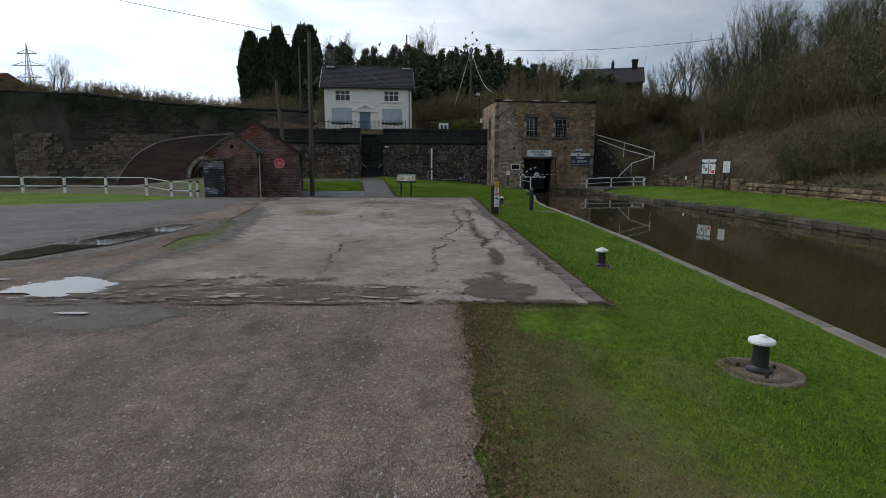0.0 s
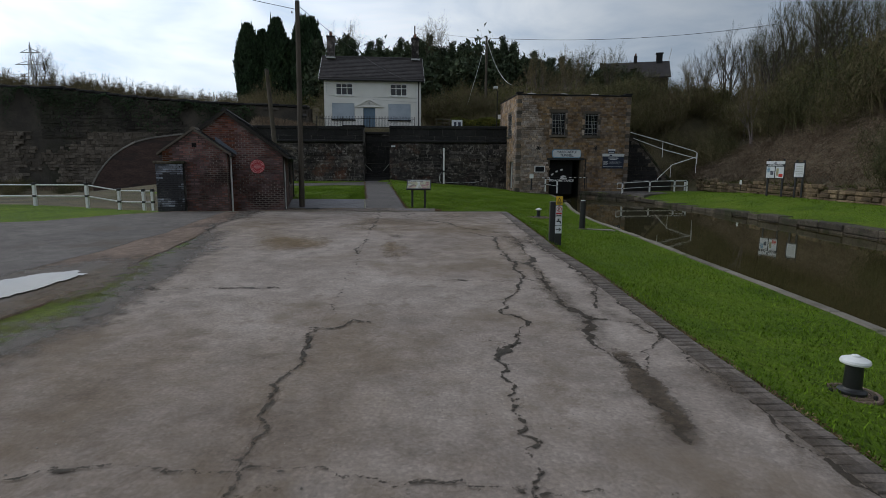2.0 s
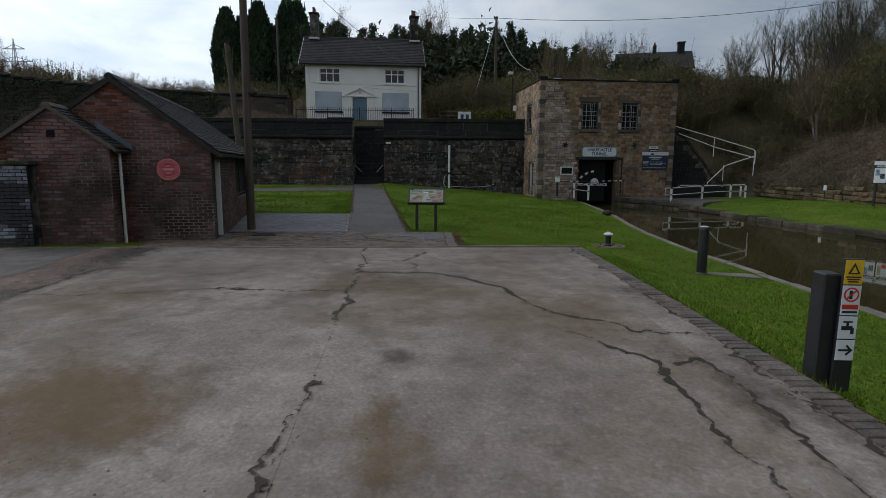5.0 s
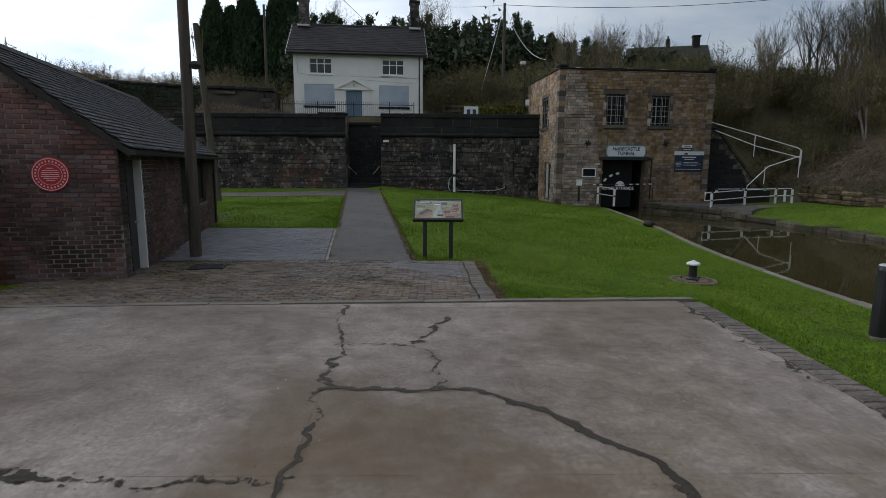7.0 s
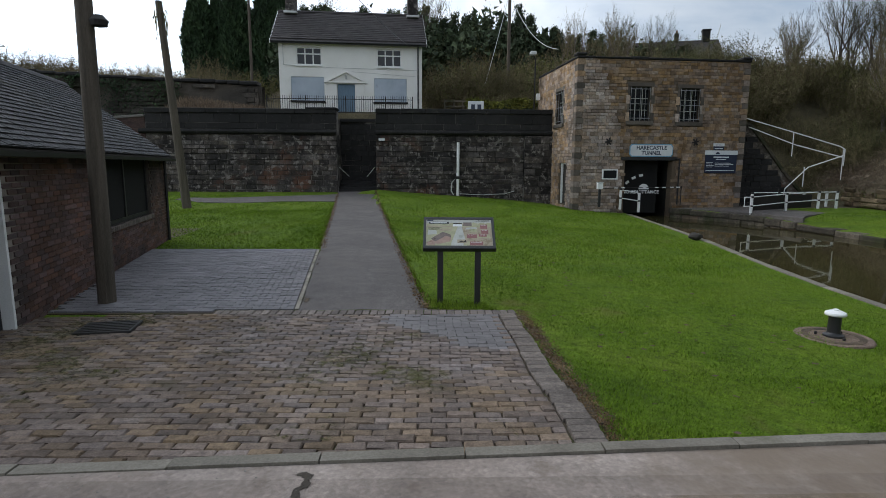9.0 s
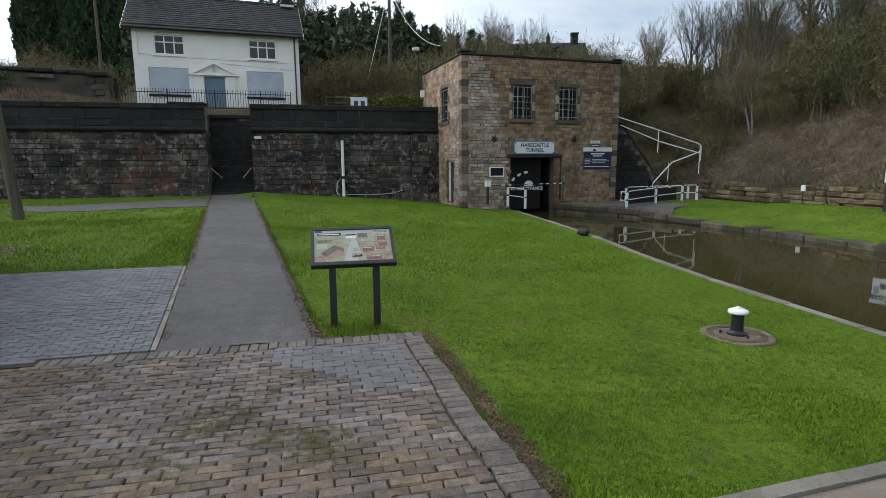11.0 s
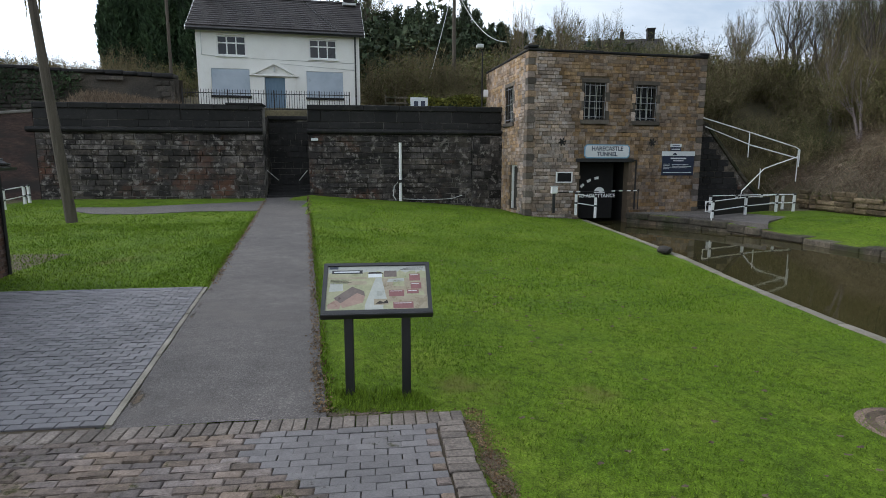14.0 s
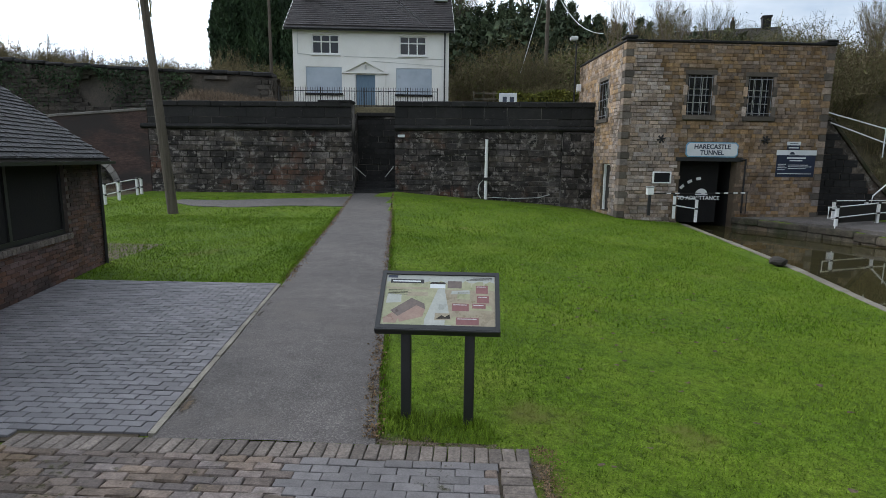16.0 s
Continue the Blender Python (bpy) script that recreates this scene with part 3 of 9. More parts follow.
def tri_bulk(name, tris, material, parent=None, label="", category="", kind="stuff"):
    """tris: an array (n, 3, 3) of loose triangles."""
    tris = np.asarray(tris, dtype=np.float32)
    k = len(tris)
    me = bpy.data.meshes.new(name)
    me.vertices.add(3 * k)
    me.vertices.foreach_set("co", tris.reshape(-1))
    me.loops.add(3 * k)
    me.loops.foreach_set("vertex_index", np.arange(3 * k, dtype=np.int32))
    me.polygons.add(k)
    me.polygons.foreach_set("loop_start", np.arange(0, 3 * k, 3, dtype=np.int32))
    me.update()
    me.validate()
    me.materials.append(material)
    ob = new(name, me)
    if parent is not None:
        ob.parent = parent
    return tagged(ob, label, category, "", kind)


BLOCK_FACES = [(8, 9, 10, 11)] + [t for i in range(4) for t in ((i, (i + 1) % 4, 4 + (i + 1) % 4, 4 + i), (4 + i, 4 + (i + 1) % 4, 8 + (i + 1) % 4, 8 + i))]


def block_points(w, h, d, c, rough, rnd):
    """A masonry block lying against the plane y=0, its face towards -y: centre at the origin, the face's arrises worn off."""
    def j():
        return rnd.uniform(-rough, rough)
    a, b = w / 2, h / 2
    pts = [(-a, 0, -b), (a, 0, -b), (a, 0, b), (-a, 0, b)]
    pts += [(-a + j(), -d + c, -b + j()), (a + j(), -d + c, -b + j()), (a + j(), -d + c, b + j()), (-a + j(), -d + c, b + j())]
    pts += [(-a + c + j(), -d + j(), -b + c + j()), (a - c + j(), -d + j(), -b + c + j()), (a - c + j(), -d + j(), b - c + j()), (-a + c + j(), -d + j(), b - c + j())]
    return pts


def block_mesh(name, w, h, d, c, material, rough=0.0, seed=0):
    me = bpy.data.meshes.new(name)
    me.from_pydata(block_points(w, h, d, c, rough, random.Random(seed)), [], BLOCK_FACES)
    me.materials.append(material)
    return me


def courses(u0, u1, z0, z1, h, w, rnd, wj=0.3, hj=0.2, skip=lambda u, z: False, gap=0.012):
    """Blocks (u, z, width, height) of a coursed wall between u0, u1 and z0, z1; courses and lengths vary."""
    out, z, row = [], z0, 0
    while z < z1 - 0.04:
        hh = h * (1 + rnd.uniform(-hj, hj))
        if z + hh > z1 - 0.05:
            hh = z1 - z
        u = u0 - rnd.uniform(0, w * 0.8) if wj > 0.05 else u0 - (w / 2 if row % 2 else 0)
        while u < u1:
            ww = w * (1 + rnd.uniform(-wj, wj))
            a, b = max(u, u0), min(u + ww, u1)
            if b - a > 0.05 and not skip((a + b) / 2, z + hh / 2):
                out.append(((a + b) / 2, z + hh / 2, b - a - gap, hh - gap))
            u += ww
        z += hh
        row += 1
    return out


def lay(blocks, m, parent, name, material, depth, chamfer, rough, near, limit=300, stuff_name=None):
    """Lays the blocks on a wall whose face plane is m's xz plane (outwards is -y): those nearest to the place `near` as pieces, the rest joined."""
    order = sorted(blocks, key=lambda b: (m @ Vector((b[0], 0, b[1])) - Vector(near)).length)
    kinds = {}
    for u, z, w, h in order[:limit]:
        key = (round(w / 0.04), round(h / 0.02))
        if key not in kinds:
            kinds[key] = block_mesh(name, key[0] * 0.04 - (0.0 if w > key[0] * 0.04 else 0.02), max(0.02, key[1] * 0.02 - (0 if h > key[1] * 0.02 else 0.01)), depth, chamfer, material, rough, len(kinds))
        ob = new(name, kinds[key])
        ob.parent = parent
        ob.matrix_world = m @ Matrix.Translation((u, 0, z))
    rest = order[limit:]
    if rest:
        v, f = [], []
        rnd = random.Random(5)
        full = (parent.matrix_world.inverted() if parent is not None else Matrix()) @ m
        mat = np.array(full)
        for u, z, w, h in rest:
            k = len(v)
            v += [(x + u, y, zz + z) for x, y, zz in block_points(w, h, depth + rnd.uniform(-0.3, 0.3) * rough, chamfer, rough, rnd)]
            f += [tuple(i + k for i in t) for t in BLOCK_FACES]
        v = (np.array(v) @ mat[:3, :3].T + mat[:3, 3]).tolist()
        bulk(stuff_name or (name + "_field"), v, f, material, parent)


# ---- lie of the land ----


def lerp_table(x, table):
    if x <= table[0][0]:
        return table[0][1]
    for (a, b), (c, d) in zip(table, table[1:]):
        if x <= c:
            return b + (d - b) * (x - a) / (c - a)
    return table[-1][1]


def near_bank(y):
    return lerp_table(y, [(-60, 3.8), (0, 5.2), (7, 5.62), (15, 6.04), (25, 6.28), (30, 6.28), (34, 6.52), (37, 6.92), (41, 7.62), (46, 8.2), (51.5, 8.75), (70, 8.75)])


def far_bank(y):
    return lerp_table(y, [(-60, 16.5), (20, 15.4), (36, 15.05), (41.3, 14.8), (45.7, 14.3), (49, 13.4), (51.0, 12.2), (52.4, 11.15), (70, 11.15)])


# the yard climbs gently from the gravel to the setts, which fall again to the lawn
LEVELS = [(-60, 0.11), (5, 0.115), (7, 0.125), (9, 0.15), (12, 0.18), (14, 0.23), (16, 0.295), (18, 0.335), (19, 0.38), (21, 0.42), (23, 0.425), (26, 0.425), (27, 0.38), (28, 0.29), (30, 0.22), (31, 0.215), (36, 0.26), (46, 0.42), (56, 0.68), (57, 0.7)]


def path_z(y):
    return lerp_table(y, LEVELS)


def yard_lift(y):
    """How far the yard's surface lies over the level at which its pieces are set out."""
    return np.interp(y, [q[0] for q in LEVELS], [q[1] for q in LEVELS]) + 0.035 - 0.252


def edge_x(y):
    """Right-hand edge of the concrete."""
    return lerp_table(y, [(7.2, 2.1), (12, 1.98), (15.5, 1.86), (18, 1.66), (21, 1.6), (26.3, 1.62)])


def end_y(x):
    """Far edge of the concrete."""
    return 26.14 + 0.055 * (x + 1.5)


WATER = -0.45
COPE = -0.2
WALL_Y = 56.0


def smooth(a, b, x):
    t = min(1.0, max(0.0, (x - a) / (b - a)))
    return t * t * (3 - 2 * t)


def old_wall_top(x):
    return lerp_table(x, [(-60, 10.4), (-44, 9.45), (-38, 9.3), (-32.8, 8.65), (-27.5, 8.22), (-20.7, 7.9), (-16.6, 7.78), (-13.2, 7.55), (-12, 7.5)])


def land(x, y):
    """Height of the ground, without the canal's trough."""
    if x > (near_bank(y) + far_bank(y)) / 2:
        fb = far_bank(y)
        low = lerp_table(y, [(28, -0.12), (34, -0.16), (38, -0.27), (44, -0.25), (48, -0.04), (52, 0.02)])
        z = low + (0.32 - low - 0.2 * smooth(45, 49, y)) * smooth(fb + 0.4, 19.5, x)
        foot = 21.3 + 0.02 * (y - 40)
        if x > foot:
            d = x - foot
            z += 0.9 * smooth(0, 0.7, d) + 0.56 * max(0, min(d, 16) - 0.6) + 0.2 * max(0, min(d, 40) - 16)
        if y > 50:
            z = max(z, 0.03 + 7.47 * smooth(54, 64, y - 0.15 * (x - 15)) + 5 * smooth(64, 110, y))
        return z + 0.12 * noise.noise((x * 0.35, y * 0.35, 0)) * smooth(foot, foot + 2, x)
    low = path_z(y)
    left = edge_x(y) + 0.25 if y < 26.3 else (-0.9 if y < 30.6 else -2.0 - 0.128 * (y - 30.6))
    if y < 6.9:
        left = 0.9
    if x > left:
        u = (x - left) / (near_bank(y) - 0.25 - left)
        uu = min(1.0, max(0.0, u))
        k = smooth(26.0, 31.0, y)
        low = low + (COPE - 0.02 - low) * ((1 - (1 - uu) ** 3) * (1 - k) + uu ** 0.8 * k)
        if y > 46:
            low += 0.2 * smooth(46, 51, y) * smooth(1.0, 0.45, u)
    if x < -9 and y > 24:
        low += 0.22 * smooth(-12, -17, x) * smooth(24, 28, y) * smooth(40, 34, y)
    if x < -18.6 and y > 61.9:
        top = old_wall_top(x) - 0.25
        return low + (top - low) * smooth(61.9, 62.4, y) + 1.5 * smooth(64, 100, y) + 6 * smooth(90, 160, y) + 12 * smooth(170, 400, y)
    step = WALL_Y + (1.75 if -7.6 < x < -4.9 else 0.1)
    if x >= -18.6 and y > step:
        terr = 5.25 + 0.5 * smooth(57, 60, y) + 0.7 * smooth(-12.5, -18, x) * smooth(58.5, 61.5, y) + 6.5 * smooth(67, 100, y) + 3 * smooth(100, 150, y)
        terr += 1.8 * smooth(0, 5, x) * smooth(60, 68, y)
        return low + (terr - low) * smooth(step, step + 0.35, y)
    if x < -24 and 28.5 < y < 62:
        low -= 1.1 * smooth(28.5, 36, y) * smooth(-12, -20, x)
    return low


# ---- ground ----
XS_L = [-400, -250, -150, -100, -80, -65, -55, -48, -42, -37, -33, -30, -27, -25, -23, -21, -19.5, -18.65, -18.55, -17, -15, -13.5, -12, -10.5, -9, -7.78, -7.5, -6.3, -5.0, -4.72, -4, -3, -2.2, -1.5, -0.9, -0.3, 0.3, 0.9, 1.6, 2.2]
FR_L = [0.08, 0.18, 0.28, 0.38, 0.48, 0.58, 0.68, 0.78, 0.88]
FR_R = [0.03, 0.1, 0.2, 0.32, 0.45, 0.58, 0.7, 0.82, 0.92, 1.0]
XS_R = [0.25, 0.55, 0.9, 1.5, 2.5, 3.5, 5, 7, 9, 12, 15, 19, 24, 30, 40, 60, 100, 200, 380]
YS = [-350, -150, -80, -40, -20, -10, -5] + [i * 1.0 for i in range(-3, 56)] + [55.6, 56.05, 56.25, 56.45, 56.8] + [57.4, 57.72, 57.95, 58.15, 58.6, 59.5, 60.5, 61.4, 61.85, 62.05, 62.25, 62.45, 63.2, 64, 65, 66.5, 68, 70, 73, 76, 80, 85, 90, 96, 103, 112, 125, 145, 180, 240, 320, 420]
g_v, g_f, g_m = [], [], []
for y in YS:
    nb, fb = near_bank(y) - 0.04, far_bank(y) + 0.06
    row = [(x, land(x, y)) for x in XS_L]
    row += [(2.2 + (nb - 0.34 - 2.2) * f, None) for f in FR_L] + [(nb - 0.34, None), (nb, None)]
    row = [(x, land(x, y) if z is None else z) for x, z in row]
    nbk, fbk = len(row), len(row) + 1
    row += [(nb + 0.001, -1.4), (fb - 0.001, -1.4)]
    foot = 21.3 + 0.02 * (y - 40)
    row += [(fb, land(fb, y))] + [(fb + (foot - fb) * f, land(fb + (foot - fb) * f, y)) for f in FR_R] + [(foot + d, land(foot + d, y)) for d in XS_R]
    g_v += [(x, y, z) for x, z in row]
    W = len(row)
for j in range(len(YS) - 1):
    for i in range(W - 1):
        g_f.append((j * W + i, j * W + i + 1, (j + 1) * W + i + 1, (j + 1) * W + i))
        cy, cx = (YS[j] + YS[j + 1]) / 2, (g_v[j * W + i][0] + g_v[j * W + i + 1][0]) / 2
        k = 0
        if i in (nbk - 1, nbk, nbk + 1):
            k = 2
        elif i >= nbk + 2 + len(FR_R) + 1 or cy > WALL_Y or (cx > 15 and cy > 52) or (cx < -9.2 and 28.4 < cy < 40):
            k = 1
        elif cx < -19 and cy > 28.4:
            k = 1
        g_m.append(k)
g_me = bpy.data.meshes.new("ground")
g_me.from_pydata(g_v, [], g_f)
for k in ("grass", "rough_grass", "earth"):
    g_me.materials.append(M[k])
g_me.polygons.foreach_set("material_index", g_m)
g_me.shade_smooth()
tagged(new("ground", g_me), "mown green lawn and rough grass sloping to a canal", "ground", "", "structure")


def drape(b):
    """Cuts a mesh along the yard's changes of slope and lays it on the yard."""
    for y, _ in LEVELS:
        bmesh.ops.bisect_plane(b, geom=b.verts[:] + b.edges[:] + b.faces[:], plane_co=(0, y, 0), plane_no=(0, 1, 0))
    for v in b.verts:
        v.co.z += float(yard_lift(v.co.y))


def sheet(name, outline, z, material, label, category, thick=0.05, jitter=0.0, step=0.5, kind="structure", seed=1, yard=False):
    """A level sheet with a slightly uneven outline, with its sides going down into the ground."""
    rnd = random.Random(seed)
    pts = []
    n = len(outline)
    for i in range(n):
        a, b = Vector(outline[i]), Vector(outline[(i + 1) % n])
        k = max(1, int((b - a).length / step)) if jitter else 1
        for s in range(k):
            p = a + (b - a) * (s / k)
            pts.append((p.x + rnd.uniform(-jitter, jitter), p.y + rnd.uniform(-jitter, jitter)))
    b = bmesh.new()
    top = [b.verts.new((x, y, z)) for x, y in pts]
    fc = b.faces.new(top)
    bmesh.ops.recalc_face_normals(b, faces=[fc])
    if fc.normal.z < 0:
        fc.normal_flip()
    r = bmesh.ops.extrude_face_region(b, geom=[fc])
    for e in r["geom"]:
        if isinstance(e, bmesh.types.BMVert):
            e.co.z += 0.0
    for v in top:
        v.co.z -= thick
    bmesh.ops.triangulate(b, faces=[q for q in b.faces if len(q.verts) > 4])
    if yard:
        drape(b)
    me = bpy.data.meshes.new(name)
    b.to_mesh(me)
    b.free()
    me.materials.append(material)
    ob = new(name, me)
    return tagged(ob, label, category, "", kind)


sheet("gravel_yard", [(-70, -60), (0.34, -60), (0.34, 0), (0.3, 3), (0.36, 6.2), (0.45, 7.9), (-4, 9.4), (-6, 12), (-6.6, 22), (-7.6, 26.2), (-10.2, 25.9), (-11.6, 24.2), (-12.3, 22.4), (-16, 20.4), (-25, 18.5), (-70, 15)],
      0.246, M["gravel"], "worn brown gravel yard with loose stones", "road", 0.06, 0.07, 0.3, yard=True)
# smoother old tarmac of the lot beyond
sheet("tarmac_lot", [(-70, 9.5), (-25, 9.8), (-9.5, 10.3), (-7.9, 12.5), (-7.5, 20), (-8.3, 26.0), (-10.0, 25.7), (-11.4, 24.0), (-12.3, 22.2), (-16, 20.2), (-25, 18.3), (-70, 14.8)],
      0.2495, M["tarmac"], "grey worn tarmac parking lot", "road", 0.03, 0.05, 0.4, yard=True)

# concrete yard: bays cast between joints
slab = thing("concrete_yard", "cracked pale grey concrete yard cast in bays", "pavement", kind="structure")
rnd = random.Random(3)
seam = [(8.2, -1.9), (12.5, -2.05), (14, -2.1), (16.3, -2.19), (18.5, -2.32), (20.3, -2.41), (22.1, -2.51), (24.4, -2.6), (26.1, -2.76)]
joints = [7.2, 14.62, 22.1, 26.1]


def seam_x(y):
    return lerp_table(y, seam)


def left_x(y):
    return lerp_table(y, [(7.2, -5.1), (9, -5.6), (11, -5.3), (13, -5.0), (14, -5.15), (15.5, -5.45), (18.5, -6.1), (21, -6.84), (23.7, -7.0), (26.3, -7.4)])


for k in range(3):
    y0, y1 = joints[k] + 0.002, joints[k + 1] - 0.002
    for side in (0, 1):
        s = Shape()
        ys = [y0 + (y1 - y0) * i / 14 for i in range(15)]
        if side == 0:
            edge_a = [(left_x(y) + rnd.uniform(-0.06, 0.06), y) for y in ys]
            edge_b = [(seam_x(y) - 0.001, y) for y in ys]
        else:
            edge_a = [(seam_x(y) + 0.001, y) for y in ys]
            edge_b = [(edge_x(y), y) for y in ys]
        if k == 0:
            # broken front edge
            n = 60
            fr = [(edge_a[0][0] + (edge_b[0][0] - edge_a[0][0]) * i / n, y0 + (0.0 if side and i > n * 0.8 else (0.55 if side == 0 else 0.10) * (0.5 + noise.noise((i * 0.31, side * 9, 4))) + rnd.uniform(-0.05, 0.05))) for i in range(1, n)]
        else:
            fr = []
        if k == 2:
            edge_a[-1], edge_b[-1] = (edge_a[-1][0], end_y(edge_a[-1][0])), (edge_b[-1][0], end_y(edge_b[-1][0]))
        poly = [edge_a[0]] + fr + edge_b + edge_a[::-1][:-1]
        s.prism(poly, 0.15, 0.252, "z")
        b = bmesh.new()
        b.from_mesh(s.mesh("slab"))
        bmesh.ops.triangulate(b, faces=[q for q in b.faces if len(q.verts) > 4])
        drape(b)
        me = bpy.data.meshes.new("slab")
        b.to_mesh(me)
        b.free()
        part("slab", me, M["concrete"], slab)


def blob(name, cx, cy, rx, ry, z, material, parent=None, seed=0, label="", category="", kind="structure", rough=0.3, n=60, rot=0.0):
    """An irregular flat patch."""
    r = random.Random(seed)
    o = r.uniform(0, 50)
    z += float(yard_lift(cy))
    pts = [(cx, cy, z)]
    for i in range(n):
        a = 2 * math.pi * i / n
        k = 1 + rough * noise.noise((math.cos(a) * 1.7 + o, math.sin(a) * 1.7, o)) + rough * 0.5 * noise.noise((math.cos(a) * 6 + o, math.sin(a) * 6, o))
        px, py = rx * k * math.cos(a), ry * k * math.sin(a)
        pts.append((cx + px * math.cos(rot) - py * math.sin(rot), cy + px * math.sin(rot) + py * math.cos(rot), z))
    f = [(0, 1 + i, 1 + (i + 1) % n) for i in range(n)]
    return bulk(name, pts, f, material, parent, label, category, kind)


CZ = 0.255
cracks = [
    ([(-6.86, 21.7), (-6.08, 21.75), (-4.3, 22.15), (-3.27, 21.96), (-2.52, 22.06)], 0.07),
    ([(-2.42, 20.5), (-2.51, 22.1), (-2.53, 23.3), (-2.6, 24.4), (-2.76, 26.0)], 0.075),
    ([(-2.6, 24.39), (-1.84, 24.35), (-1.7, 24.62), (-1.54, 25.48)], 0.055),
    ([(-1.84, 24.35), (-1.65, 23.96), (-1.56, 23.34)], 0.035),
    ([(-2.52, 23.32), (-2.06, 23.3), (-1.56, 23.34), (-1.25, 23.26), (-0.94, 23.02), (-0.68, 22.69), (-0.49, 22.35), (-0.26, 22.0), (0.07, 20.95), (0.56, 20.57), (0.92, 20.19), (1.44, 20.2)], 0.1),
    ([(0.18, 20.19), (0.45, 19.8), (0.8, 19.34), (0.68, 18.77), (0.6, 17.91), (0.75, 17.45), (0.69, 17.02), (0.81, 16.2), (0.7, 14.96), (0.52, 14.22), (0.28, 13.61), (0.2, 13.17), (0.44, 12.8), (0.33, 12.29), (0.1, 11.86), (-0.01, 11.41), (0.02, 10.8), (0.05, 9.5), (-0.04, 9.2)], 0.075),
    ([(0.86, 19.34), (1.17, 19.45), (1.26, 18.61), (1.22, 18.04), (1.17, 17.45), (1.18, 16.81), (1.06, 16.2), (1.11, 15.24), (1.08, 14.23), (1.11, 13.43), (1.27, 13.02), (1.15, 12.29), (1.17, 11.86), (1.26, 11.4), (1.22, 10.8), (1.15, 9.9)], 0.1),
    ([(0.72, 15.1), (0.95, 15.0), (1.11, 14.8)], 0.05),
    ([(1.93, 16.66), (1.84, 15.25), (1.69, 13.81), (1.5, 13.4)], 0.055),
    ([(1.28, 12.98), (1.69, 12.69), (1.97, 12.41)], 0.045),
    ([(1.95, 12.4), (1.71, 11.86), (1.47, 11.5), (1.28, 11.1)], 0.06),
    ([(-1.2, 14.8), (-0.57, 14.9), (0.6, 14.95)], 0.025),
    ([(-5.2, 14.3), (-3.85, 14.38), (-2.99, 14.35)], 0.04),
    ([(-1.9, 8.7), (-2.03, 10.74), (-2.0, 11.05), (-2.06, 12.06), (-2.15, 12.49), (-1.88, 12.52), (-1.72, 12.78), (-1.46, 12.72)], 0.075),
    ([(-2.31, 18.93), (-2.33, 17.91), (-2.26, 17.07)], 0.05),
    ([(-4.6, 9.2), (-2.8, 9.48), (-1.0, 9.45), (0.38, 9.2)], 0.035),
    ([(-4.4, 8.7), (-3.0, 8.7), (-2.3, 8.2), (-0.9, 8.15), (0.3, 7.95)], 0.05),
    ([(-4.95, 12.77), (-5.1, 13.75), (-5.45, 15.45), (-6.1, 18.48), (-6.84, 21.3), (-7.0, 23.6), (-7.3, 25.7)], 0.13),
    ([(0.2, 11.9), (-0.25, 12.3), (-0.4, 12.4)], 0.025),
]
def vnoise(x, y, k=0):
    """Smooth value noise on arrays, about -0.5 to 0.5."""
    xi, yi = np.floor(x), np.floor(y)
    fx, fy = x - xi, y - yi
    fx, fy = fx * fx * (3 - 2 * fx), fy * fy * (3 - 2 * fy)

    def h(a, b):
        s = np.sin(a * 127.1 + b * 311.7 + k * 74.7) * 43758.5453
        return s - np.floor(s) - 0.5
    return (h(xi, yi) * (1 - fx) + h(xi + 1, yi) * fx) * (1 - fy) + (h(xi, yi + 1) * (1 - fx) + h(xi + 1, yi + 1) * fx) * fy


def fbm(x, y, s, k=0):
    return vnoise(x * s, y * s, k) + 0.5 * vnoise(x * s * 2.1, y * s * 2.1, k + 1) + 0.3 * vnoise(x * s * 4.3, y * s * 4.3, k + 2)


def deposit(name, x0, x1, y0, y1, z, cover, material, parent=None, label="", category="", cell=0.05, kind="", floor=-0.45, lift=0.012):
    """A thin layer of dirt over the ground, thick where cover(x, y) is above nought and running out below it."""
    nx, ny = max(2, int((x1 - x0) / cell)), max(2, int((y1 - y0) / cell))
    gx, gy = np.meshgrid(x0 + np.arange(nx) * cell, y0 + np.arange(ny) * cell, indexing="ij")
    c = cover(gx, gy)
    on = c > floor
    q = on[:-1, :-1] | on[1:, :-1] | on[1:, 1:] | on[:-1, 1:]
    idx = np.arange(nx * ny).reshape(nx, ny)
    f = np.stack([idx[:-1, :-1][q], idx[1:, :-1][q], idx[1:, 1:][q], idx[:-1, 1:][q]], 1)
    used, inv = np.unique(f.ravel(), return_inverse=True)
    px, py = gx.ravel()[used], gy.ravel()[used]
    pz = z + yard_lift(py) if z else np.array([land(a, b) + lift for a, b in zip(px, py)])
    ob = bulk(name, np.stack([px, py, pz], 1).tolist(), [tuple(r) for r in inv.reshape(-1, 4).tolist()], material, parent, label, category, kind)
    at = ob.data.attributes.new("cover", "FLOAT", "POINT")
    at.data.foreach_set("value", np.clip(c.ravel()[used], -2, 2).astype(np.float32))
    return ob


def near_line(pts, x, y):
    """Distance from the points (x, y) to a broken line."""
    best = np.full(x.shape, 99.0)
    for (ax, ay), (bx, by) in zip(pts, pts[1:]):
        dx, dy = bx - ax, by - ay
        t = np.clip(((x - ax) * dx + (y - ay) * dy) / (dx * dx + dy * dy), 0, 1)
        best = np.minimum(best, np.hypot(x - ax - t * dx, y - ay - t * dy))
    return best


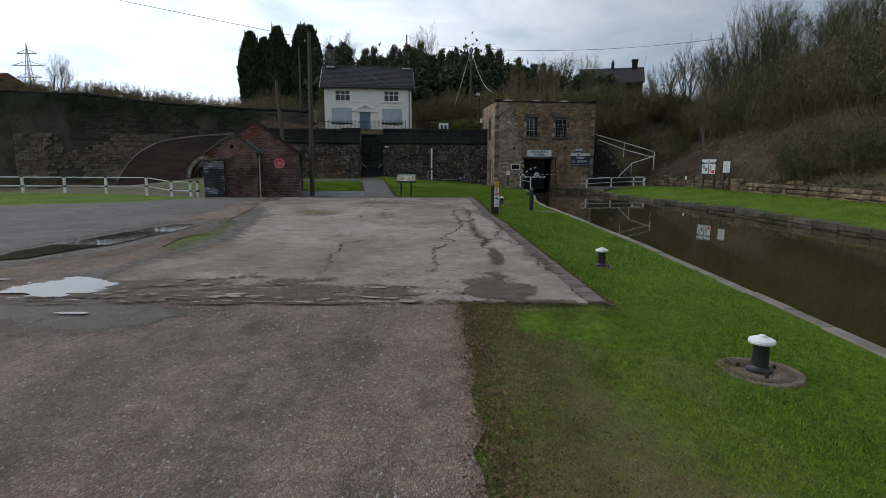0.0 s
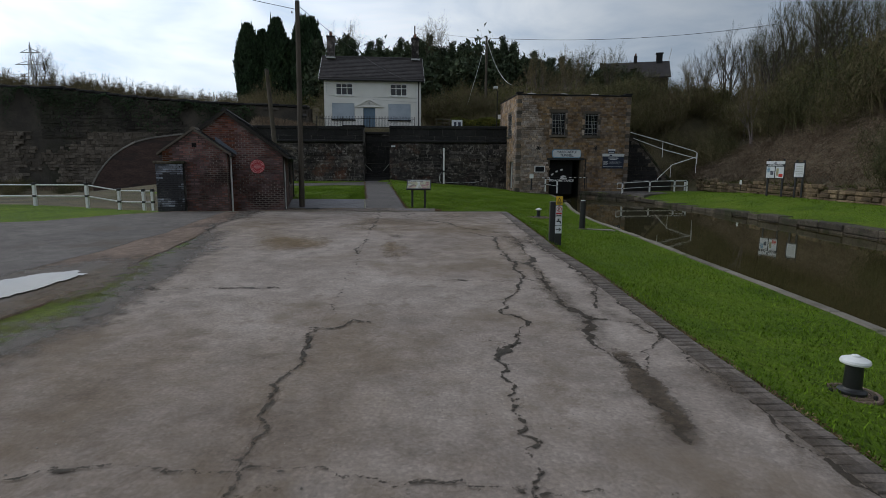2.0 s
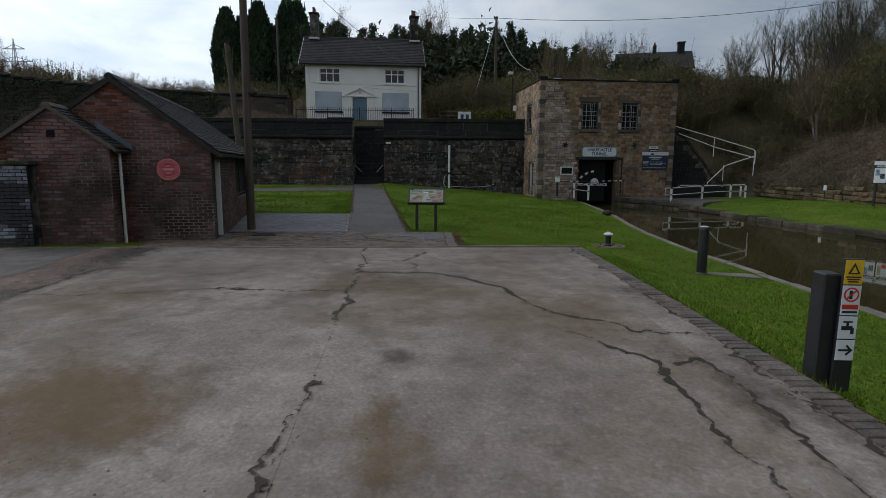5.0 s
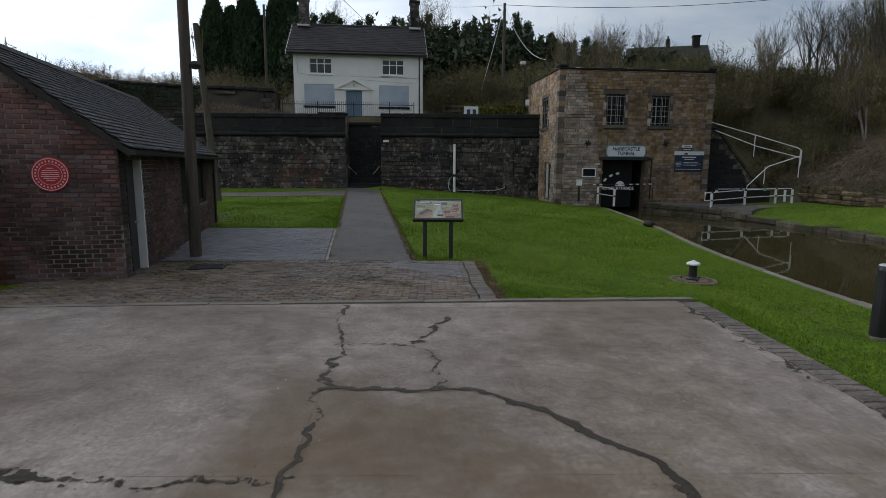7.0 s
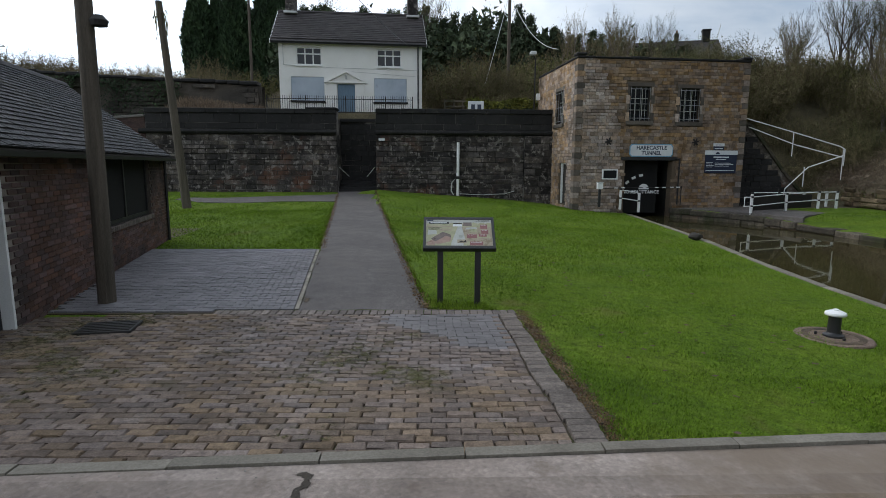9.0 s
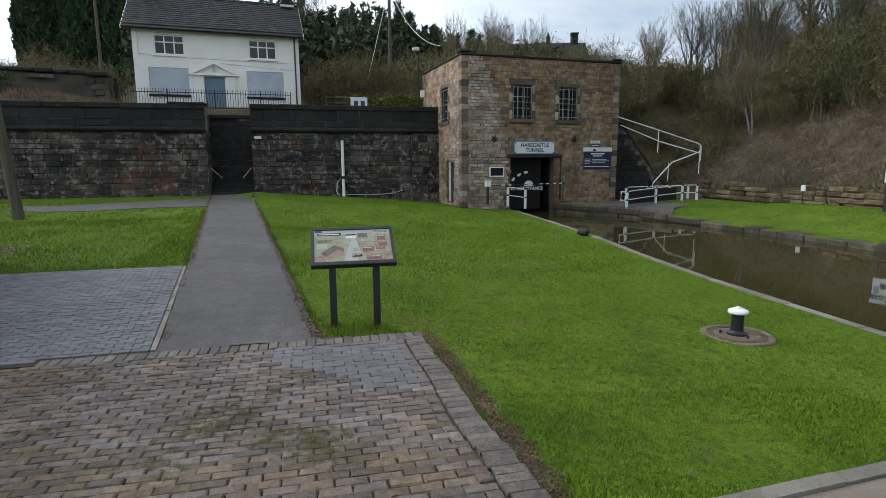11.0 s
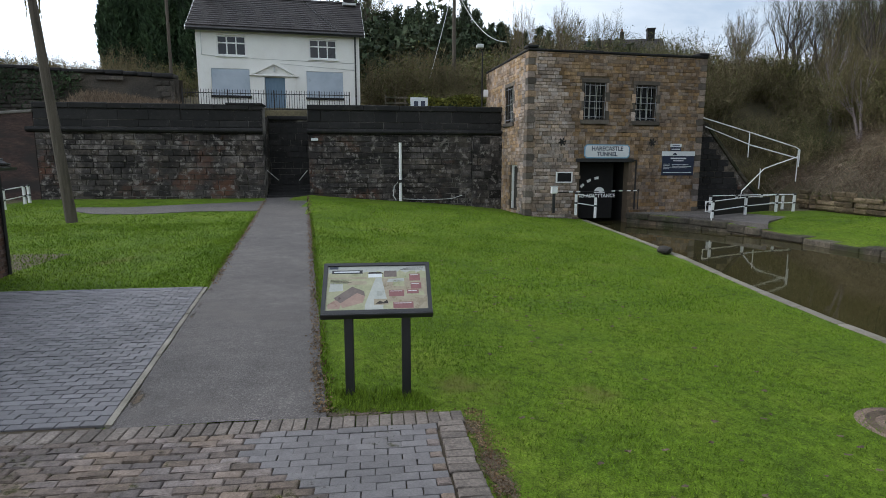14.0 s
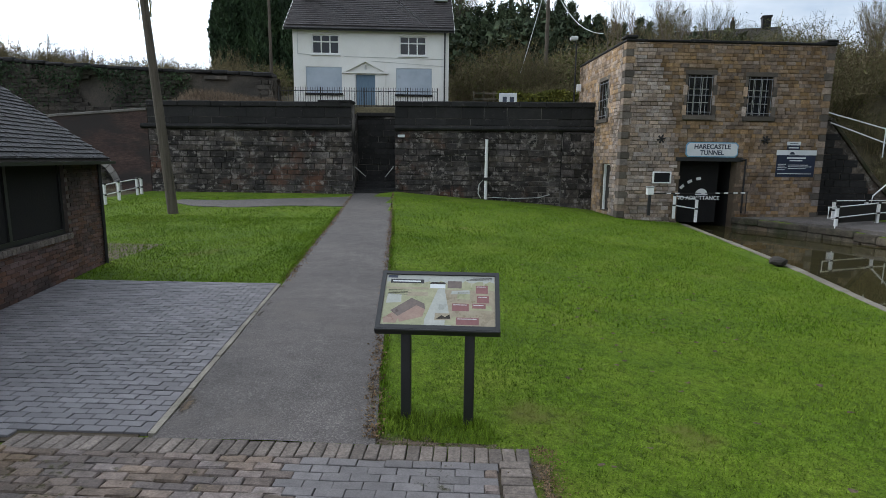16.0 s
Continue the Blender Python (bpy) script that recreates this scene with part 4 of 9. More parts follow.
def crack(pts, w, k, z):
    """An opened crack, jagged, its width coming and going, silted with dirt."""
    xs, ys = [p[0] for p in pts], [p[1] for p in pts]

    def cover(x, y):
        wx = x + 0.16 * vnoise(x * 2.2, y * 2.2, k) + 0.11 * vnoise(x * 8, y * 8, k + 1) + 0.05 * vnoise(x * 19, y * 19, k + 6)
        wy = y + 0.16 * vnoise(x * 2.2, y * 2.2, k + 2) + 0.11 * vnoise(x * 8, y * 8, k + 3) + 0.05 * vnoise(x * 19, y * 19, k + 8)
        ww = w * (0.4 + 1.3 * np.maximum(0, vnoise(x * 1.7, y * 1.7, k + 4) + 0.25) + 0.7 * np.maximum(0, vnoise(x * 5, y * 5, k + 5)))
        return (ww - near_line(pts, wx, wy)) / 0.12
    deposit("crack", min(xs) - 0.25, max(xs) + 0.25, min(ys) - 0.25, max(ys) + 0.25, z, cover, M["crackcrust"], slab, cell=0.022, floor=-0.35)


for i, (pts, w) in enumerate(cracks):
    crack(pts, w * 0.36, 20 + 7 * i, CZ + 0.0012 + 0.0006 * i)
# gap between slab and kerb
crack([(edge_x(v) - 0.01, v) for v in (7.4, 12, 15.5, 18, 21, 25.9)], 0.02, 320, CZ + 0.0006)
# joint between two pours
crack([(seam_x(v) + 0.01, v) for v in (12.8, 15, 17.5, 20.3)], 0.0015, 300, CZ + 0.001)


def mottle(name, x0, x1, y0, y1, z, keep, material, parent=None, label="", category="", cell=0.03, kind=""):
    """A thin crust that covers the ground wherever keep(x, y) is above nought: ragged patches of mud, moss or water."""
    nx, ny = int((x1 - x0) / cell), int((y1 - y0) / cell)
    ids, v, f = {}, [], []

    def vid(i, j):
        if (i, j) not in ids:
            ids[i, j] = len(v)
            h = math.sin(i * 12.9898 + j * 78.233) * 43758.5453
            g = math.sin(i * 39.346 + j * 11.135) * 24634.6345
            v.append((x0 + (i + 0.6 * (h % 1) - 0.3) * cell, y0 + (j + 0.6 * (g % 1) - 0.3) * cell, z))
            v[-1] = (v[-1][0], v[-1][1], z + float(yard_lift(v[-1][1])))
        return ids[i, j]
    for i in range(nx):
        for j in range(ny):
            if keep(x0 + (i + 0.5) * cell, y0 + (j + 0.5) * cell) > 0:
                f.append((vid(i, j), vid(i + 1, j), vid(i + 1, j + 1), vid(i, j + 1)))
    return bulk(name, v, f, material, parent, label, category, kind)


def nz(x, y, s, k=0.0):
    return noise.noise((x * s, y * s, k)) + 0.5 * noise.noise((x * s * 2.3, y * s * 2.3, k + 7)) + 0.25 * noise.noise((x * s * 5.1, y * s * 5.1, k + 3))


# broken, muddied front edge of the concrete and the patches on it
Z2 = CZ + 0.0135
deposit("mud_crust", -5.6, 0.5, 7.05, 9.4, Z2, lambda x, y: 1.1 * fbm(x, y * 2.2, 1.7, 2) + 0.42 - 0.62 * np.abs(y - 7.72) - 0.28 * np.maximum(0, x + 1.2), M["mudcrust"], slab, cell=0.03)
rf = random.Random(17)
for k in range(70):
    fx, fy = rf.uniform(-5.0, -0.3), 7.15 + 1.5 * rf.random() ** 1.4
    if k < 22:
        fx, fy = -3.2 + k * 0.125 + rf.uniform(-0.04, 0.04), 7.17 + rf.uniform(-0.03, 0.04)
    rx_ = rf.uniform(0.03, 0.07) if k < 22 else rf.uniform(0.04, 0.15)
    blob("concrete_flake", fx, fy, rx_, rx_ * rf.uniform(0.3, 0.6), Z2 + 0.004 + 0.0001 * k, M["concrete"], slab, 200 + k, kind="", rough=0.6, n=16, rot=rf.uniform(-0.2, 0.2))
deposit("mud_crust", -0.1, 1.9, 7.1, 9.6, Z2 + 0.0006, lambda x, y: 0.75 + 1.1 * fbm(x, y, 2.6, 5) - ((x - 0.95 + 0.1 * (y - 8)) / 0.56) ** 2 - ((y - 8.1) / 0.9) ** 2, M["mudcrust"], slab, cell=0.04)
deposit("mud_crust", -0.4, 2.0, 7.0, 7.6, Z2 + 0.0009, lambda x, y: 0.5 + 1.1 * fbm(x, y * 2, 2.6, 6) - ((y - 7.2) / 0.14) ** 2 - 0.15 * np.abs(x - 0.8), M["soilcrust"], slab, cell=0.035)
deposit("mud_crust", -7.8, -4.2, 8.5, 26.0, Z2 + 0.0012, lambda x, y: 0.3 + 1.1 * fbm(x, y * 0.45, 0.9, 9) - np.abs(x - np.array([[left_x(b) for b in y[0]]])) * 1.5, M["wetcrust"], slab, cell=0.07)
deposit("mud_crust", 0.9, 1.65, 9.4, 11.9, Z2 + 0.0018, lambda x, y: 0.45 + 0.9 * fbm(x, y, 2.2, 55) - ((x - 1.24 - 0.03 * (y - 10.8)) / 0.17) ** 2 - ((y - 10.8) / 1.1) ** 2, M["mudcrust"], slab, cell=0.04)
deposit("seep_stain", 0.5, 2.0, 9.2, 20.8, Z2 + 0.0024, lambda x, y: 0.2 + 1.0 * fbm(x * 1.3, y * 0.5, 1.4, 12) - 3.0 * near_line(cracks[6][0], x, y), M["seep"], slab, cell=0.07)
deposit("seep_stain", 1.2, 2.3, 9.0, 24.0, Z2 + 0.003, lambda x, y: 0.05 + 1.1 * fbm(x * 1.6, y * 0.5, 1.2, 13) - 1.6 * np.abs(x - np.array([[edge_x(b) for b in y[0]]])), M["seep"], slab, cell=0.07)
deposit("seep_stain", -7.4, -5.0, 16.8, 19.0, Z2 + 0.0036, lambda x, y: 0.35 + 1.2 * fbm(x, y * 2, 1.4, 14) - ((x + 5.9) / 0.7) ** 2 - ((y - 17.6) / 0.3) ** 2, M["mudcrust"], slab, cell=0.06)
deposit("seep_stain", -2.3, -1.1, 18.3, 20.3, Z2 + 0.0042, lambda x, y: 0.1 + 1.2 * fbm(x, y, 1.8, 17) - ((x + 1.66) / 0.36) ** 2 - ((y - 19.3) / 0.5) ** 2, M["seep"], slab, cell=0.06)
deposit("ochre_stain", -6.2, -1.8, 15.5, 23.5, Z2 + 0.0048, lambda x, y: 0.35 + 1.7 * fbm(x, y * 0.6, 1.1, 16) - ((x + 3.5) / 1.3) ** 2 - ((y - 18.9) / 1.8) ** 2, M["ochreseep"], slab, cell=0.1)
deposit("ochre_stain", -2.3, -0.3, 15.8, 20.0, Z2 + 0.0054, lambda x, y: 0.15 + 1.7 * fbm(x, y * 0.7, 1.4, 19) - ((x + 1.5) / 0.45) ** 2 - ((y - 17.7) / 1.1) ** 2, M["ochreseep"], slab, cell=0.08)
deposit("worn_stain", -6.6, 1.6, 7.5, 26.0, CZ + 0.0006, lambda x, y: 1.4 * fbm(x, y * 0.5, 0.55, 18) - 0.15, M["worn"], slab, cell=0.2)
deposit("brown_film", -8.0, 1.6, 20.5, 26.05, CZ + 0.0012, lambda x, y: 0.5 + 1.6 * fbm(x * 0.7, y, 0.8, 22) - 0.35 * np.maximum(0, 23.6 - y) + 0.12 * np.minimum(0, -1.5 - x), M["brownfilm"], slab, cell=0.12)
# wet hollows with standing water
PUD = [(-5.45, 8.0, 0.7, 0.62), (-4.45, 6.62, 0.2, 0.07), (-6.9, 8.5, 0.3, 0.1)]
for i, (cx, cy, rx, ry) in enumerate(PUD):
    mottle("puddle", cx - rx * 1.6, cx + rx * 1.6, cy - ry * 2, cy + ry * 2, 0.272, lambda x, y: 0.9 + 0.95 * nz(x, y * 2, 1.7, 20 + i) - ((x - cx) / rx) ** 2 - ((y - cy) / ry) ** 2, M["puddle"], None, "shallow rain puddle mirroring the sky", "puddle", 0.03, "structure")
mottle("puddle", -9.2, -5.4, 8.8, 16.4, 0.2725, lambda x, y: 1 + 0.4 * nz(x, y * 0.6, 1.1, 31) - ((x + 7.45 - 0.26 * (y - 13)) / 0.6) ** 2 - ((y - 12.9) / 2.9) ** 2, M["puddle"], None, "long muddy brown puddle along broken concrete", "puddle", 0.05, "structure")
deposit("wet_ground", -7.8, -1.6, 4.6, 8.4, 0.2515, lambda x, y: 0.8 + 1.0 * fbm(x, y * 1.5, 0.8, 40) - ((x + 5.0) / 2.1) ** 2 - ((y - 6.8) / 1.1) ** 2, M["wetcrust"], None, "dark wet gravel round a puddle", "gravel", 0.09, "structure")
deposit("wet_ground", -10.2, -5.0, 8.0, 17.4, 0.2524, lambda x, y: 1.0 + 0.8 * fbm(x, y * 0.6, 0.9, 44) - ((x + 7.3 - 0.26 * (y - 13)) / 1.2) ** 2 - ((y - 12.9) / 4.2) ** 2, M["wetcrust"], None, "dark wet strip beside broken concrete", "gravel", 0.12, "structure")
deposit("wheel_track", -6.6, 0.3, 1.0, 7.2, 0.2506, lambda x, y: 0.9 * fbm(x * 1.6, y * 0.35, 0.9, 47) - 0.12 + 0.25 * np.cos((x + 0.9) * 3.4), M["damp"], None, "damp wheel tracks in the gravel", "gravel", 0.12, "structure")

# water and canal edges
w_v, w_f = [], []
wy = [y for y in YS if -80 <= y <= 60.5]
for y in wy:
    w_v += [(near_bank(y) - 0.3, y, WATER), (far_bank(y) + 0.3, y, WATER)]
for i in range(len(wy) - 1):
    w_f.append((2 * i, 2 * i + 1, 2 * i + 3, 2 * i + 2))
bulk("canal_water", w_v, w_f, M["water"], None, "still murky brown canal water", "water", "structure")


def along(fn, y0, y1, step):
    """Points and headings along a bank line."""
    out, y = [], y0
    while y < y1:
        a, b = Vector((fn(y), y, 0)), Vector((fn(y + step), y + step, 0))
        out.append((a, b))
        y += step
    return out


near_edge = thing("canal_coping", "narrow pale stone coping along the lawn's canal edge", "coping", kind="structure")
rnd = random.Random(8)
y = -14.0
while y < 51.4:
    L = rnd.uniform(0.8, 1.5)
    a, b = Vector((near_bank(y), y, 0)), Vector((near_bank(y + L), y + L, 0))
    d = (b - a)
    m = Matrix.Translation((a.x, a.y, 0)) @ Matrix.Rotation(math.atan2(d.y, d.x), 4, "Z")
    s = Shape().box(0.006, d.length - 0.006, 0.0, 0.22 + rnd.uniform(-0.03, 0.03), -0.75, COPE + rnd.uniform(-0.012, 0.012), 0.02)
    ob = part("coping_stone", s, M["coping"], near_edge)
    ob.matrix_world = m
    y += L
far_edge = thing("canal_bank_wall", "rough weathered stone wall edging the far bank", "wall", kind="structure")
y = -14.0
while y < 51.9:
    L = rnd.uniform(0.7, 1.9)
    a, b = Vector((far_bank(y), y, 0)), Vector((far_bank(y + L), y + L, 0))
    d = (b - a)
    m = Matrix.Translation((a.x, a.y, 0)) @ Matrix.Rotation(math.atan2(d.y, d.x), 4, "Z")
    top = land(far_bank(y) + 0.15, y) + 0.015 + rnd.uniform(-0.03, 0.03)
    k = rnd.uniform(0.0, 0.16)
    low_z = max(-0.62, top - rnd.uniform(0.24, 0.34))
    s = Shape().box(0.003, d.length - 0.003, -0.6 - k, 0.02 + rnd.uniform(-0.03, 0.03), low_z, top, 0.035)
    part("coping_stone", s, M["bankstone"], far_edge).matrix_world = m
    u0 = 0.0
    while u0 < d.length - 0.06:
        w_ = min(rnd.uniform(0.3, 0.8), d.length - u0)
        part("bank_stone", Shape().box(u0 + 0.003, u0 + w_ - 0.003, -0.5, rnd.uniform(-0.08, 0.03), -0.85, low_z - 0.006, 0.03), M["bankstone"], far_edge).matrix_world = m
        u0 += w_
    y += L

# ---- paths and paving ----


def path_edges(y):
    return -3.86 - 0.139 * (y - 30.53), -2.04 - 0.1235 * (y - 30.53)


s = Shape()
py = [30.5 + i * 0.75 for i in range(35)]
for y in py:
    a, b = path_edges(y)
    z = path_z(y)
    s.v += [(a, y, z - 0.2), (a + rnd.uniform(-0.02, 0.02), y, z + 0.03), ((a + b) / 2, y, z + 0.045), (b + rnd.uniform(-0.025, 0.025), y, z + 0.03), (b, y, z - 0.2)]
for i in range(len(py) - 1):
    s.f += [(5 * i + k, 5 * i + k + 1, 5 * i + k + 6, 5 * i + k + 5) for k in range(4)]
solid("footpath", s, M["path"], "narrow grey tarmac footpath across the lawn", "path", "structure")
# path along the terrace wall's foot
def strip_near(x):
    return lerp_table(x, [(-14.6, 50.6), (-12.7, 49.0), (-10.8, 48.85), (-9.0, 49.7), (-6.3, 49.8)])


def strip_far(x):
    return lerp_table(x, [(-14.6, 51.6), (-12.5, 51.5), (-10.8, 52.4), (-7.6, 53.8), (-6.3, 55.3)])


s = Shape()
for i in range(19):
    x = -14.6 + i * 0.46
    ya, yb = strip_near(x) + rnd.uniform(-0.05, 0.05), strip_far(x) + rnd.uniform(-0.05, 0.05)
    za, zb = path_z(ya) + 0.028, path_z(yb) + 0.028
    s.v += [(x, ya - 0.03, za - 0.1), (x, ya, za), (x, yb, zb), (x, yb + 0.03, zb - 0.1)]
s.f += [(4 * i + k, 4 * i + k + 1, 4 * i + k + 5, 4 * i + k + 4) for i in range(18) for k in range(3)]
solid("wall_footpath", s, M["path"], "grey tarmac strip beside the terrace wall", "path", "structure")
# thin edging between block paving and path
s = Shape()
for i in range(6):
    y0, y1 = 30.55 + i * 0.9, 30.55 + (i + 1) * 0.9 - 0.01
    a0, a1 = path_edges(y0)[0], path_edges(y1)[0]
    s.prism([(a0 - 0.07, y0), (a0 - 0.01, y0), (a1 - 0.01, y1), (a1 - 0.07, y1)], 0.1, path_z(y0) + 0.045, "z")
solid("path_edging", s, M["coping"], "thin pale concrete edging beside paving", "kerb", "structure")


def in_poly(x, y, poly):
    k = False
    for (a, b), (c, d) in zip(poly, poly[1:] + poly[:1]):
        if (b > y) != (d > y) and x < (c - a) * (y - b) / (d - b) + a:
            k = not k
    return k


def paver_mesh(name, w, l, h, c, material, rough, seed):
    r = random.Random(seed)

    def j():
        return r.uniform(-rough, rough)
    a, b = w / 2, l / 2
    pts = [(-a, -b, 0), (a, -b, 0), (a, b, 0), (-a, b, 0)]
    pts += [(-a + j(), -b + j(), h - c), (a + j(), -b + j(), h - c), (a + j(), b + j(), h - c), (-a + j(), b + j(), h - c)]
    pts += [(-a + c + j(), -b + c + j(), h + j() * 0.6), (a - c + j(), -b + c + j(), h + j() * 0.6), (a - c + j(), b - c + j(), h + j() * 0.6), (-a + c + j(), b - c + j(), h + j() * 0.6)]
    fs = [(8, 9, 10, 11)]
    for i in range(4):
        k = (i + 1) % 4
        fs += [(i, k, 4 + k, 4 + i), (4 + i, 4 + k, 8 + k, 8 + i)]
    me = bpy.data.meshes.new(name)
    me.from_pydata(pts, [], fs)
    me.materials.append(material)
    return me


def pave(name, spots, w, l, h, c, material, rough, parent, near, limit, stuff):
    """Pavers at (x, y, z, turn): the nearest as pieces, the rest joined."""
    kinds = [paver_mesh(name, w, l, h, c, material, rough, k) for k in range(6)]
    r = random.Random(11)
    spots = sorted(spots, key=lambda p: (p[0] - near[0]) ** 2 + (p[1] - near[1]) ** 2)
    for x, y, z, a in spots[:limit]:
        ob = new(name, r.choice(kinds))
        ob.parent = parent
        ob.matrix_world = Matrix.Translation((x, y, z + r.uniform(-0.004, 0.004))) @ Euler((r.uniform(-0.02, 0.02), r.uniform(-0.02, 0.02), a + r.uniform(-0.02, 0.02))).to_matrix().to_4x4()
    v, f = [], []
    base = [[p.co.copy() for p in m.vertices] for m in kinds]
    faces = [tuple(q.vertices) for q in kinds[0].polygons]
    for x, y, z, a in spots[limit:]:
        q = r.choice(base)
        ca, sa = math.cos(a), math.sin(a)
        dz = z + r.uniform(-0.003, 0.003)
        k = len(v)
        v += [(x + p.x * ca - p.y * sa, y + p.x * sa + p.y * ca, dz + p.z) for p in q]
        f += [tuple(i + k for i in t) for t in faces]
    if v:
        bulk(stuff, v, f, material, parent)


SETT = [(-7.6, 25.92), (-0.84, 26.28), (-0.80, 27.65), (-0.84, 30.3), (-3.85, 30.3), (-9.0, 30.2)]
setts = thing("sett_paving", "worn brown brick setts with mossy joints", "pavement", kind="structure")
bed = sheet("bedding", SETT, 0.222, M["joint"], "", "", 0.1, yard=True)
bed.parent = setts
spots, blue_spots, half_spots = [], [], []


def sett_right(y):
    return -1.045 + 0.012 * math.sin(3.1 * y)


rset = random.Random(4)
yy, row = 26.05, 0
while yy < 30.27:
    xx = sett_right(yy) - (0.107 if row % 2 else 0.0)
    if row % 2:
        if yy > 26.3:
            half_spots.append((sett_right(yy) - 0.052, yy, 0.177 + float(yard_lift(yy)), 0.0))
    while xx > -9.0:
        x = xx - 0.107
        if in_poly(x, yy, SETT) and in_poly(x - 0.1, yy, SETT):
            spot = (x + rset.uniform(-0.003, 0.003), yy + 0.016 * math.sin(x * 0.9) + rset.uniform(-0.003, 0.003), 0.177 + rset.uniform(-0.005, 0.004) + float(yard_lift(yy)), 0.0)
            blue = x > -2.75 + 0.4 * noise.noise((x, yy * 2, 3)) + 0.85 * (30.3 - yy) and yy > 28.7
            (blue_spots if blue else spots).append(spot)
        xx -= 0.215
    yy += 0.1
    row += 1
edge_spots = [(-4.95 + i * 0.108, 30.395, 0.182, math.pi / 2) for i in range(39)]
for i in range(37):
    yb = 26.34 + 0.109 * i
    edge_spots.append((sett_right(yb) + 0.13 + rset.uniform(-0.012, 0.012), yb, 0.182 + float(yard_lift(yb)), 0.0))

BLOCK = [(-4.0, 30.41), (-4.7, 35.98), (-9.2, 35.85), (-8.6, 30.41)]
bpave = thing("block_paving", "smooth grey rectangular block paving beside a shed", "pavement", kind="structure")
bed = sheet("bedding", BLOCK, 0.232, M["joint"], "", "", 0.1)
bed.parent = bpave
bspots, bhalf = [], []
bspots += [(-5.16 - 0.2 * i, 30.515, path_z(30.5) - 0.03, 0.0) for i in range(18)]
yy, row = 30.62, 0
while yy < 35.98:
    edge = path_edges(yy)[0] - 0.085
    xx = edge
    if row % 2:
        bhalf.append((xx - 0.05, yy, path_z(yy) - 0.03, 0.0))
        xx -= 0.102
    while xx > -9.2:
        x = xx - 0.101
        if in_poly(x, yy, [(-3.85, 30.5), (-4.65, 36.02), (-8.75, 35.95), (-7.3, 30.55)]):
            bspots.append((x, yy + 0.01 * math.sin(x), path_z(yy) - 0.03, 0.0))
        xx -= 0.204
    yy += 0.104
    row += 1

kerb = thing("yard_kerb", "double row of worn brick kerb edging the concrete", "kerb", kind="structure")
kspots = []
for i in range(169):
    y = 7.3 + i * 0.112
    kspots += [(edge_x(y) + 0.13, y, 0.16 + float(yard_lift(y)), 0.0)]
kerb2 = thing("yard_kerb", "narrow pale concrete kerb at the yard's end", "kerb", kind="structure")
for i in range(11):
    x0 = -8.2 + i * 0.915
    part("kerb_stone", Shape().prism([(x0 + 0.005, end_y(x0) + 0.006), (x0 + 0.91, end_y(x0 + 0.91) + 0.006), (x0 + 0.91, end_y(x0 + 0.91) + 0.11), (x0 + 0.005, end_y(x0) + 0.11)], 0.2, 0.472 + rnd.uniform(-0.006, 0.006), "z"), M["coping"], kerb2)

# drain cover
dr = thing("drain_cover", "dark iron drain cover in the paving", "drain cover", (-6.0, 29.6, path_z(29.6) + 0.06), 10)
part("frame", Shape().box(-0.32, 0.32, -0.24, 0.24, -0.06, 0.0, 0.005), M["iron"], dr)
for i in range(6):
    part("rib", Shape().box(-0.29, 0.29, -0.2 + i * 0.075, -0.17 + i * 0.075, 0.0, 0.008), M["iron"], dr)

# ---- masonry walls ----


def holed(u0, u1, z0, z1, holes, d0, d1):
    """A wall slab in the uz plane with rectangular openings, thickness from d0 to d1 along y: one closed skin."""
    us = sorted({u0, u1, *[h[0] for h in holes], *[h[1] for h in holes]})
    zs = sorted({z0, z1, *[h[2] for h in holes], *[h[3] for h in holes]})
    us, zs = [u for u in us if u0 <= u <= u1], [z for z in zs if z0 <= z <= z1]
    s = Shape()
    nz = len(zs)
    s.v = [(u, d, z) for d in (d0, d1) for u in us for z in zs]
    half = len(us) * nz

    def full(i, j):
        if not (0 <= i < len(us) - 1 and 0 <= j < nz - 1):
            return False
        u, z = (us[i] + us[i + 1]) / 2, (zs[j] + zs[j + 1]) / 2
        return not any(h[0] < u < h[1] and h[2] < z < h[3] for h in holes)
    for i in range(len(us) - 1):
        for j in range(nz - 1):
            if not full(i, j):
                continue
            a, b, c, d = i * nz + j, (i + 1) * nz + j, (i + 1) * nz + j + 1, i * nz + j + 1
            s.f += [(a, b, c, d), (half + d, half + c, half + b, half + a)]
            for (di, dj), (p, q) in (((-1, 0), (d, a)), ((1, 0), (b, c)), ((0, -1), (a, b)), ((0, 1), (c, d))):
                if not full(i + di, j + dj):
                    s.f.append((q, p, half + p, half + q))
    used = sorted({k for t in s.f for k in t})
    new_id = {k: i for i, k in enumerate(used)}
    s.v = [s.v[k] for k in used]
    s.f = [tuple(new_id[k] for k in t) for t in s.f]
    return s


def skipper(holes, g=0.0):
    return lambda u, z: any(h[0] - g < u < h[1] + g and h[2] - g < z < h[3] + g for h in holes)


LAYING = []          # pieces of masonry are laid at the end of the file

